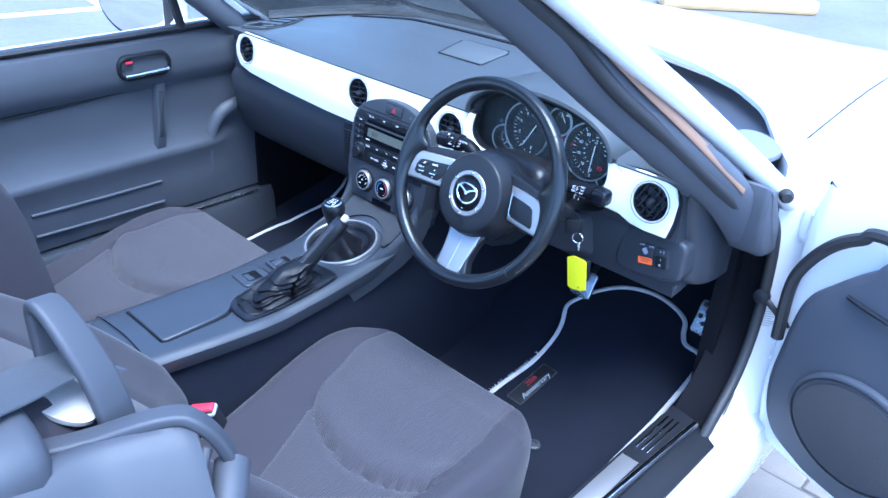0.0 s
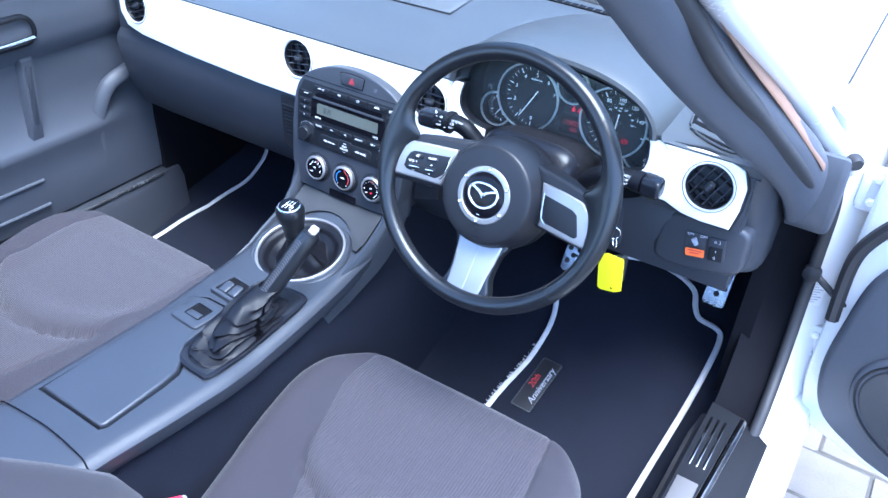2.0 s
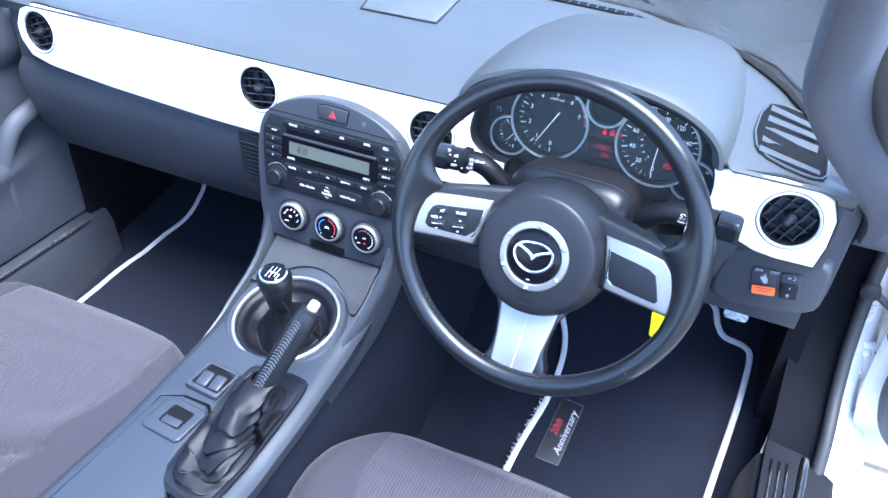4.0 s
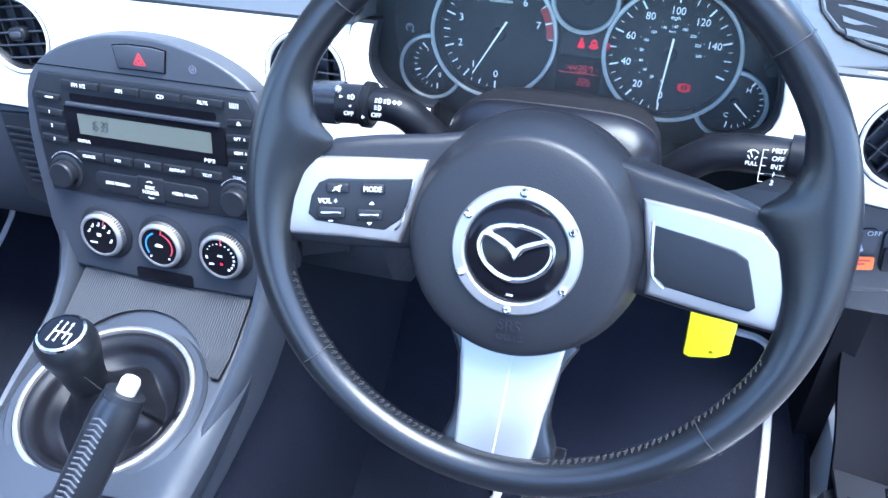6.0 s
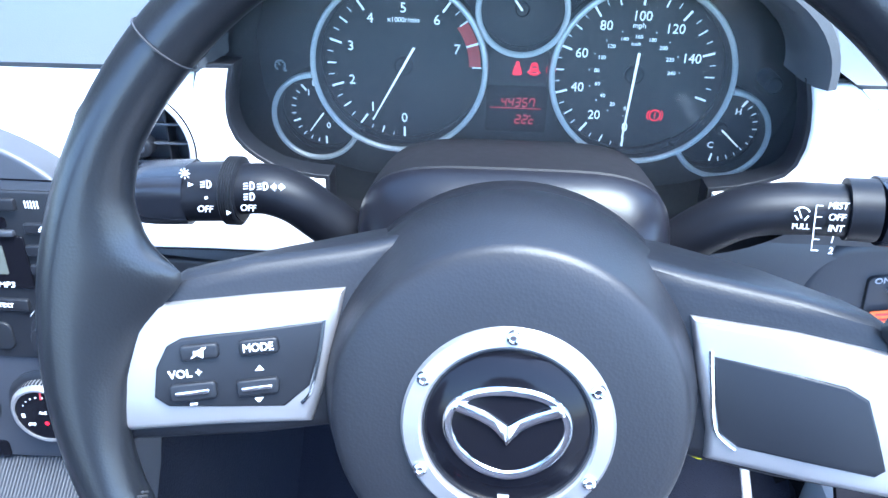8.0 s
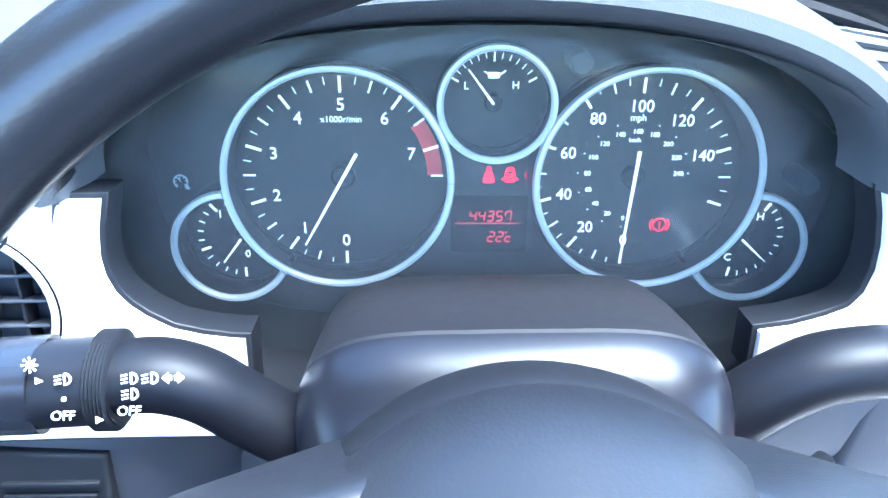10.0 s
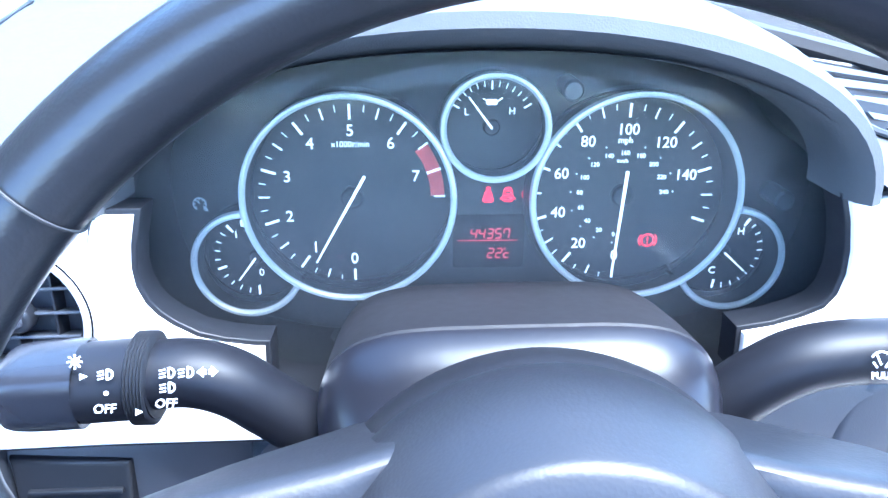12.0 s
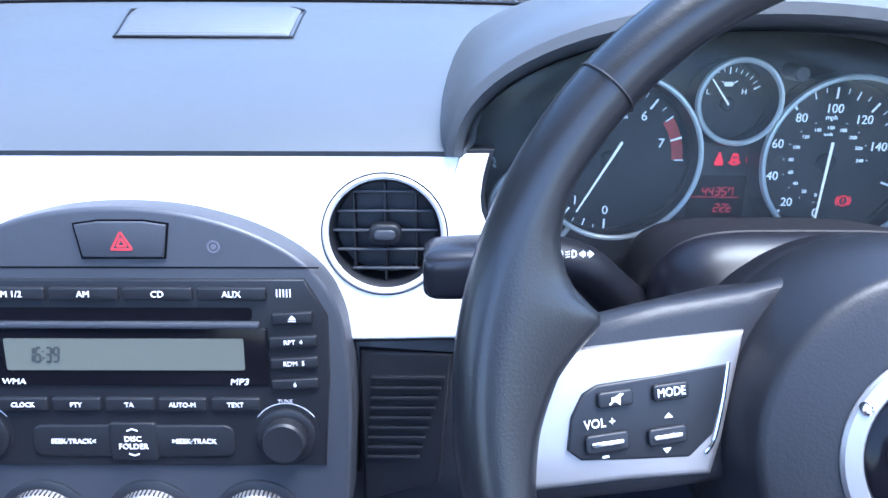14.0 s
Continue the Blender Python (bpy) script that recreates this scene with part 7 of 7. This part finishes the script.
def seat(cx, label, lean):
    s = thing("seat", Matrix.Translation((cx, 0, 0)), label, "car seat", "front seats")
    NY, NB, NI = 90, 14, 44
    ys = [-0.58 + 0.6275 * (1 - (1 - i / NY) ** 1.7) for i in range(NY + 1)]

    def pt(i, j):
        y = ys[i]
        hw, sl, sr = half_width(y), seam_x(y, cx < 0), seam_x(y, cx > 0)
        x = -hw + (hw - sl) * j / NB if j <= NB else (-sl + (sl + sr) * (j - NB) / NI if j <= NB + NI else sr + (hw - sr) * (j - NB - NI) / NB)
        sm = sl if x < 0 else sr
        z = cushion_top(x, y)
        edge = max(0, abs(x) / max(hw, 1e-4) - 0.82) / 0.18
        z -= 0.032 * edge**2.5 * min(1, hw / 0.15)
        z -= 0.03 * max(0, (y + 0.012) / 0.059) ** 2.1
        xc = x - math.copysign(0.022, cx)
        yc = -0.222 - 0.06 * (1 - min(1, abs(xc) / 0.16) ** 2)
        if abs(x) < sm + 0.006:
            z -= 0.014 * math.exp(-(((y - yc) / 0.0065) ** 2)) * (1 if abs(xc) < 0.15 else 0.6)
            z += 0.011 * math.exp(-(((y - yc - 0.03) / 0.03) ** 2))
        z -= 0.0035 * math.exp(-(((abs(x) - sm) / 0.003) ** 2))
        if x * cx < 0:
            x *= 1 + lerp(y, [-0.45, -0.25, -0.1, 0.0], [0.0, 0.09, 0.1, 0.05])
        return Vector((x, y, z))

    NX = 2 * NB + NI
    P = [[pt(i, j) for j in range(NX + 1)] for i in range(NY + 1)]

    def patch(bm, PP, j0, j1):
        vs = [[bm.verts.new(r[j]) for j in range(j0, j1 + 1)] for r in PP]
        for p, q in zip(vs, vs[1:]):
            for k in range(len(p) - 1):
                face(bm, (p[k], p[k + 1], q[k + 1], q[k]))
        return bm

    ins = patch(B(), P, NB, NB + NI)
    bol = patch(patch(B(), P, 0, NB), P, NB + NI, NX)
    bor = [P[i][0] for i in range(NY + 1)] + [P[NY][j] for j in range(1, NX)] + [P[i][NX] for i in range(NY, -1, -1)]
    skirt = [[p for p in bor], [Vector((p.x * 1.0, p.y, p.z - 0.03)) for p in bor], [Vector((p.x * 0.985, p.y - 0.008, 0.25)) for p in bor], [Vector((p.x * 0.95, p.y - 0.03, 0.2)) for p in bor]]
    ring_loft(bol, skirt, closed=False)
    part("cushion_bolster", bol, M_BOLSTER, s, "dark purple-grey fabric side bolsters", angle=60)
    part("cushion_insert", ins, M_INSERT, s, "ribbed grey fabric centre panel", angle=60)
    bm = B()
    box(bm, 0.38, 0.5, 0.06, (0, -0.28, 0.2), 0.015)
    part("seat_base", bm, M_PLASTIC2, s)
    # backrest
    def back(u, w):
        z = 0.34 + u * lean[0]
        yb = lerp(z, *lean[1])
        hw = lerp(u, [0, 0.3, 0.7, 0.9, 1], [0.21, 0.225, 0.21, 0.165, 0.1])
        x = hw * (w * 2 - 1)
        e = abs(w * 2 - 1)
        y = yb + 0.085 * max(0, (e - 0.45) / 0.55) ** 1.3 * lerp(u, [0, 0.6, 1], [1, 0.9, 0.3]) - 0.06 * max(0, (e - 0.88) / 0.12) ** 2
        y -= 0.005 * math.exp(-(((e - 0.5) / 0.016) ** 2))
        return Vector((x, y, z))

    BP = [[back(i / 40, j / 48) for j in range(49)] for i in range(41)]
    bm = patch(patch(B(), BP, 0, 12), BP, 36, 48)
    ib = patch(B(), BP, 12, 36)
    border = [BP[i][0] for i in range(41)] + [BP[40][j] for j in range(1, 48)] + [BP[i][48] for i in range(40, -1, -1)]
    ring_loft(bm, [[p for p in border], [Vector((p.x * 1.0, p.y - 0.06, p.z)) for p in border], [Vector((p.x * 0.93, p.y - 0.1, p.z - 0.005)) for p in border]], closed=False)
    part("backrest_bolster", bm, M_BOLSTER, s, "dark fabric backrest bolsters", angle=60)
    part("backrest_insert", ib, M_INSERT, s, angle=60)
    bm = B()
    for sd in (-1, 1):
        for k in range(46):
            i = 2 + k * 0.8
            p = back(i / 40, 0.5 + sd * 0.5 * 0.87) + Vector((0, 0.0012, 0))
            q = back((i + 0.45) / 40, 0.5 + sd * 0.5 * 0.87) + Vector((0, 0.0012, 0))
            tube(bm, [p, q], 0.0008, 4)
    if cx < 0:
        tagged(part("stitching", bm, M_STITCH, s, "pale seam stitching"), kind="stuff")
    else:
        bm.free()
    bm = B()
    plate(bm, smooth([(-0.12, 0.9), (0.12, 0.9), (0.13, 1.0), (0.11, 1.09), (0.0, 1.115), (-0.11, 1.09), (-0.13, 1.0)], 5), 0.59, 0.67, 0.03, m=Matrix(((1, 0, 0, 0), (0, 0, -1, 0), (0, 1, 0, 0), (0, 0, 0, 1))))
    hr = part("headrest", bm, M_BOLSTER, s)
    hr.location = (0, lerp(0.34 + lean[0], *lean[1]) + 0.6, 0.34 + lean[0] - 0.96)
    return s


seat(0.362, "reclined driver's seat in ribbed dark grey fabric", (0.53, ([0.34, 0.45, 0.52, 0.6, 0.69, 0.87], [-0.488, -0.497, -0.522, -0.578, -0.648, -0.79])))
seat(-0.385, "upright passenger seat in ribbed dark grey fabric", (0.6, ([0.34, 0.5, 0.64, 0.77, 0.96], [-0.545, -0.55, -0.562, -0.588, -0.635])))

# belt buckle beside the driver's seat
bk = thing("belt_buckle", pose(0.152, -0.405, 0.39, 14, -14, 38), "seat belt buckle with red release button", "seat belt buckle")
bm = B()
box(bm, 0.047, 0.024, 0.085, (0, 0, -0.041), 0.005)
part("buckle_body", bm, M_PLASTIC2, bk)
bm = B()
box(bm, 0.043, 0.017, 0.009, (0, 0.002, 0.003), 0.0035, 3)
part("release_button", bm, M_RED, bk, "bright red release button")
bm = B()
plate(bm, rrect(0.049, 0.0255, 0.005, 4), -0.004, 0.0005, 0.0008)
part("button_frame", bm, M_GREYMET, bk)

# belt guide loop and trim behind the driver's seat
guide = thing("belt_guide", Matrix(), "dark grey plastic seat belt guide loop", "belt guide")


def band(bm, path, across, half_w, half_t, r=0.004, taper=None):
    """A flat moulded strap along a path, its width lying along one direction."""
    across = Vector(across).normalized()
    rings = []
    for i, p in enumerate(path):
        t = (Vector(path[min(i + 1, len(path) - 1)]) - Vector(path[max(i - 1, 0)])).normalized()
        n = t.cross(across).normalized()
        a = n.cross(t).normalized()
        k = taper(i / (len(path) - 1)) if taper else 1.0
        rings.append([Vector(p) + a * u * k + n * v for u, v in rrect(2 * half_w, 2 * half_t, r, 4)])
    return ring_loft(bm, rings)


bm = B()
band(bm, smooth([(0.474, -0.702, 0.79), (0.47, -0.7, 0.83), (0.4685, -0.699, 0.87), (0.4695, -0.698, 0.889), (0.478, -0.696, 0.896), (0.494, -0.692, 0.888), (0.515, -0.687, 0.866), (0.532, -0.682, 0.838), (0.5415, -0.679, 0.81), (0.5455, -0.677, 0.785), (0.547, -0.677, 0.765)], 5, False), (-0.25, 0.93, -0.2), 0.0175, 0.0062, 0.005, lambda u: lerp(u, [0, 0.3, 0.6, 1], [0.75, 0.8, 1, 1.05]))
part("loop", bm, M_TRIM, guide)
bm = B()
left = smooth([(0.476, -0.665, 0.826), (0.473, -0.695, 0.84), (0.488, -0.75, 0.85), (0.505, -0.82, 0.864), (0.52, -0.9, 0.875)], 5, False)
right_ = smooth([(0.532, -0.655, 0.83), (0.529, -0.69, 0.8445), (0.546, -0.747, 0.8515), (0.566, -0.82, 0.866), (0.585, -0.9, 0.877)], 5, False)
grid(bm, lambda u, v: Vector(left[round(v * (len(left) - 1))]).lerp(Vector(right_[round(v * (len(left) - 1))]), u) + Vector((0, 0, -0.003 * math.sin(math.pi * u))), 8, len(left) - 1)
solid(bm, 0.0018)
part("webbing", bm, M_BELT, guide, "black belt webbing")
bm = B()
pad_x, pad_y = Vector((0.068, 0.03, -0.029)).normalized(), Vector((0.25, -0.9, 0.1)).normalized()
pad_m = Matrix.Identity(4)
for k, a in enumerate((pad_x, pad_x.cross(pad_y).cross(pad_x).normalized(), pad_x.cross(pad_y).normalized())):
    pad_m[0][k], pad_m[1][k], pad_m[2][k] = a
pad_m.translation = (0.503, -0.713, 0.812)
plate(bm, circle(0.043, 32, (0, 0), 0.023), -0.004, 0.003, 0.002, m=pad_m)
part("guide_pad", bm, M_CREAM, guide, "cream plastic guide pad")

shoulder = thing("rear_side_trim", Matrix(), "grey moulded side trim panel behind the seat", "side trim")
ridge = smooth([(0.605, -1.0, 0.842), (0.596, -0.85, 0.828), (0.585, -0.765, 0.813), (0.58, -0.715, 0.806), (0.592, -0.675, 0.806), (0.603, -0.648, 0.805), (0.609, -0.635, 0.798)], 6, False)
prof = [(-0.1, -0.2), (-0.06, -0.055), (-0.03, -0.016), (-0.012, -0.003), (0.0, 0.0), (0.01, -0.003), (0.022, -0.014), (0.045, -0.045), (0.07, -0.09), (0.09, -0.16), (0.1, -0.3), (-0.1, -0.3)]
bm = B()
ring_loft(bm, [[(x + o * (1 if o > 0 else lerp(y, [-0.75, -0.66], [1, 0.55])), y - o * 0.25, z + dz) for o, dz in prof] for x, y, z in ridge])
part("moulding", bm, M_TRIM, shoulder)
bm = B()
band(bm, smooth([(0.525, -0.8, 0.806), (0.54, -0.76, 0.798), (0.56, -0.715, 0.798), (0.582, -0.672, 0.807), (0.597, -0.643, 0.808), (0.607, -0.63, 0.8), (0.613, -0.618, 0.78), (0.6165, -0.608, 0.752), (0.617, -0.604, 0.735)], 6, False), (0.85, -0.5, 0.1), 0.012, 0.006, 0.004)
part("end_arm", bm, M_TRIM, shoulder)
bm = B()
tube(bm, [(0.612, -0.628, 0.768), (0.64, -0.665, 0.735), (0.67, -0.7, 0.70)], 0.0065, 10)
part("slot_bar", bm, M_TRIM, shoulder)
bm = B()
tube(bm, smooth([(0.617, -0.606, 0.738), (0.64, -0.625, 0.728), (0.67, -0.655, 0.70), (0.69, -0.68, 0.65)], 6, False), 0.018, 12)
part("lower_moulding", bm, M_TRIM, shoulder)
bm = B()
ring_loft(bm, [[(0.525 + k * 0.075 * math.copysign(abs(math.cos(t)) ** 0.7, math.cos(t)), y, 0.805 + k * 0.042 * math.copysign(abs(math.sin(t)) ** 0.7, math.sin(t))) for t in (2 * math.pi * i / 28 for i in range(28))] for y, k in ((-0.748, 0.75), (-0.753, 0.9), (-0.763, 0.98), (-0.79, 1.0), (-1.0, 1.0))])
part("upper_moulding", bm, M_TRIM, shoulder)
bm = B()
box(bm, 1.36, 0.03, 0.55, (0, -0.96, 0.42), 0.01)
single("wall_rear_bulkhead", bm, M_CARPET, "black carpeted bulkhead behind the seats", "bulkhead", kind="structure")


# ---- floor mats, pedals, key ----
def floor_mat(name, outline, label, keep):
    mt = thing("floor_mat", Matrix(), label, "floor mat", "cabin floor mats")
    bm = B()
    pts = ccw(outline)
    n = len(pts)
    fine = []
    for i in range(n):
        p, q = Vector(pts[i]), Vector(pts[(i + 1) % n])
        k = max(1, int((q - p).length / 0.02))
        fine += [tuple(p + (q - p) * j / k) for j in range(k)]
    ins = outset(fine, -0.004)
    cen = Vector((sum(p[0] for p in fine) / len(fine), sum(p[1] for p in fine) / len(fine)))
    rings = []
    for f, dz in ((0.02, 0.001), (0.2, 0.001), (0.4, 0.001), (0.6, 0.001), (0.8, 0.001), (1.0, 0.001), (1.0, 0.008), (0.97, 0.01), (0.9, 0.01), (0.8, 0.01), (0.7, 0.01), (0.6, 0.01), (0.5, 0.01), (0.4, 0.01), (0.3, 0.01), (0.2, 0.01), (0.1, 0.01), (0.02, 0.01)):
        rings.append([(cen.x + (x - cen.x) * f, cen.y + (y - cen.y) * f, floor_z(cen.y + (y - cen.y) * f) + dz) for x, y in fine])
    ring_loft(bm, rings)
    part("mat_surface", bm, M_MAT, mt)
    bm = B()
    tube(bm, [(x, y, floor_z(y) + 0.009) for x, y in fine], 0.0058, 8, closed=True, flat=0.8, up=(0, 0, 1))
    bd_ = part("binding", bm, M_BINDING, mt, "pale woven edge binding")
    if keep > 0:
        rn = random.Random(7)
        bm = B()
        for k in range(150):
            y = rn.uniform(0.0, 0.34)
            x = lerp(y, [-0.15, 0.08, 0.2, 0.3, 0.38], [0.312, 0.314, 0.318, 0.33, 0.33])
            z = floor_z(y) + 0.011
            tube(bm, [(x, y, z), (x - rn.uniform(0.004, 0.011), y + rn.uniform(-0.004, 0.008), z + rn.uniform(-0.002, 0.004))], 0.0006, 4)
        tagged(part("frayed_fibre", bm, M_BINDING, bd_), kind="stuff")
    return mt


floor_mat("driver", smooth([(0.312, -0.15), (0.314, 0.08), (0.318, 0.2), (0.33, 0.3), (0.33, 0.38), (0.318, 0.43), (0.296, 0.475), (0.305, 0.505), (0.335, 0.54), (0.385, 0.572), (0.45, 0.586), (0.51, 0.58), (0.553, 0.562), (0.568, 0.535), (0.585, 0.518), (0.622, 0.512), (0.636, 0.49), (0.635, 0.39), (0.626, 0.25), (0.618, 0.1), (0.61, -0.15)], 4), "black driver's floor mat with pale woven edge", 1)
floor_mat("passenger", smooth([(-0.63, -0.15), (-0.624, 0.19), (-0.59, 0.34), (-0.562, 0.42), (-0.572, 0.49), (-0.588, 0.565), (-0.45, 0.585), (-0.25, 0.58), (-0.15, 0.5), (-0.14, 0.2), (-0.15, -0.15)], 4), "black passenger floor mat with pale woven edge", -1)
# woven badge on the mat
bd = thing("mat_badge", pose(0.373, 0.255, floor_z(0.255) + 0.0112, 11.6) @ pose(0, 0, 0, 0, 0, 88), "woven anniversary badge stitched on the mat", "badge")
bm = B()
plate(bm, rrect(0.128, 0.042, 0.004, 3), 0, 0.0012, 0.0005)
part("patch", bm, M_DIAL, bd)
bm = B()
for p, q in (((-0.062, -0.0195), (0.062, -0.0195)), ((-0.062, 0.0195), (0.062, 0.0195)), ((-0.062, -0.0195), (-0.062, 0.0195)), ((0.062, -0.0195), (0.062, 0.0195))):
    n = 14 if abs(p[0] - q[0]) > 0.02 else 5
    for k in range(n):
        a, b = k / n, (k + 0.72) / n
        bar(bm, p[0] + (q[0] - p[0]) * a, p[1] + (q[1] - p[1]) * a, p[0] + (q[0] - p[0]) * b, p[1] + (q[1] - p[1]) * b, 0.0009, 0.0012)
part("stitched_border", bm, M_STITCH, bd)
bm = B()
write(bm, "20th", 0.018, (0.004, 0.0078), z=0.0012, slant=0.3)
part("red_lettering", bm, M_REDMARK, bd)
bm = B()
write(bm, "Anniversary", 0.0185, (0.0, -0.0095), z=0.0012, slant=0.3)
part("pale_lettering", bm, M_GREYMARK, bd)
bm = B()
lathe(bm, [(0, 0), (0.014, 0), (0.014, 0.004), (0.011, 0.006), (0.006, 0.0062), (0.005, 0.004), (0, 0.004)], 24)
single("mat_fixing", bm, M_PLASTIC, "round grey plastic mat fixing stud", "mat fixing", m=pose(0.478, 0.13, floor_z(0.13) + 0.0105))


def pedal(x, y, z, w, h, tilt, holes, label, arm):
    pd = thing("pedal", pose(x, y, z, 90 - tilt), label, "pedal", "foot pedals")
    bm = B()
    plate(bm, rrect(w, h, 0.008, 4), -0.006, 0.002, 0.002)
    part("pad", bm, M_STEEL, pd, "drilled bright metal pad")
    for hx, hy in holes:
        bm = B()
        lathe(bm, [(0, 0.0018), (0.0052, 0.0018), (0.0056, 0.0032), (0.0048, 0.0042), (0, 0.0042)], 16, (hx, hy, 0))
        part("stud", bm, M_RUBBER, pd)
    bm = B()
    tube(bm, [Vector((0, 0, -0.004)), Vector((0, 0.06, -0.03)), Vector((0, 0.2, -0.05))], 0.009, 8)
    part("arm", bm, M_PLASTIC2, pd)


pedal(0.594, 0.572, 0.352, 0.045, 0.08, 30, [(-0.01, 0.028), (0.01, 0.028), (0.0, 0.014), (-0.012, 0.0), (0.012, 0.0), (0.0, -0.014)], "drilled metal accelerator pedal with black studs", 0)
pedal(0.318, 0.5, 0.345, 0.055, 0.065, 30, [(-0.016, 0.018), (0.004, 0.018), (-0.006, 0.004), (-0.016, -0.01), (0.004, -0.01)], "drilled metal clutch pedal with black studs", 0)

kt = thing("ignition_key", Matrix(), "ignition key with yellow plastic tag hanging", "key")
bm = B()
lathe(bm, [(0, -0.012), (0.017, -0.012), (0.017, 0.0), (0.014, 0.004), (0, 0.004)], 28, m=pose(0.452, 0.172, 0.69, 80, 0, 35))
part("ignition_barrel", bm, M_PLASTIC2, kt)
bm = B()
box(bm, 0.03, 0.009, 0.028, (0.484, 0.158, 0.682), 0.003, turn=Matrix.Rotation(radians(35), 4, "Z"))
part("key_head", bm, M_PLASTIC2, kt)
bm = B()
box(bm, 0.022, 0.003, 0.005, (0.466, 0.17, 0.685), 0.0008, turn=Matrix.Rotation(radians(-30), 4, "Z"))
part("key_blade", bm, M_CHROME, kt)
for c, r, tn in (((0.496, 0.156, 0.664), 0.0095, 20), ((0.5, 0.156, 0.649), 0.008, -50)):
    bm = B()
    F = pose(*c, 90, 0, tn)
    tube(bm, [F @ Vector((r * math.cos(2 * math.pi * k / 24), r * math.sin(2 * math.pi * k / 24), 0)) for k in range(24)], 0.0009, 6, closed=True)
    part("split_ring", bm, M_CHROME, kt)
bm = B()
tag_ = ccw([(-0.0185, 0.03), (-0.006, 0.0365), (0.0175, 0.032), (0.0195, 0.029), (0.0185, -0.03), (0.008, -0.0355), (-0.0135, -0.036), (-0.0185, -0.032)])
TG = pose(0.5, 0.163, 0.59, 97, -4, 6)
plate(bm, tag_, -0.001, 0.001, 0.0006, m=TG)
bm = carve(bm, lathe(B(), [(0.0022, -0.01), (0.0022, 0.01)], 16, (0.003, -0.029, 0), m=TG))
part("key_tag", bm, M_YELLOW, kt, "bright yellow plastic tag")
bm = B()
box(bm, 0.018, 0.007, 0.045, (0.511, 0.172, 0.598), 0.004, turn=Matrix.Rotation(radians(20), 4, "Z"))
part("key_fob", bm, M_PLASTIC2, kt)

# ---- paving blocks ----
rng = random.Random(4)
shapes = []
for k in range(4):
    bm = B()
    w, d = 0.212 - 0.003 * k % 0.004, 0.137
    box(bm, w, d, 0.03, (0, 0, 0), 0.004, 1)
    for v in bm.verts:
        v.co.x += rng.uniform(-0.0012, 0.0012)
        v.co.y += rng.uniform(-0.0012, 0.0012)
    shapes.append(finish(bm, "paving_block", M_PAVER))
for row in range(-9, 11):
    for col in range(9):
        px = 0.66 + col * 0.216 + (0.108 if row % 2 else 0.0)
        py = 0.561 + row * 0.142
        ob = new("paving_block", rng.choice(shapes))
        ob.location = (px, py, -0.0155 + rng.uniform(-0.0015, 0.0015))
        ob.rotation_euler = (rng.uniform(-0.004, 0.004), rng.uniform(-0.004, 0.004), rng.uniform(-0.006, 0.006))
        ob.parent = pavement
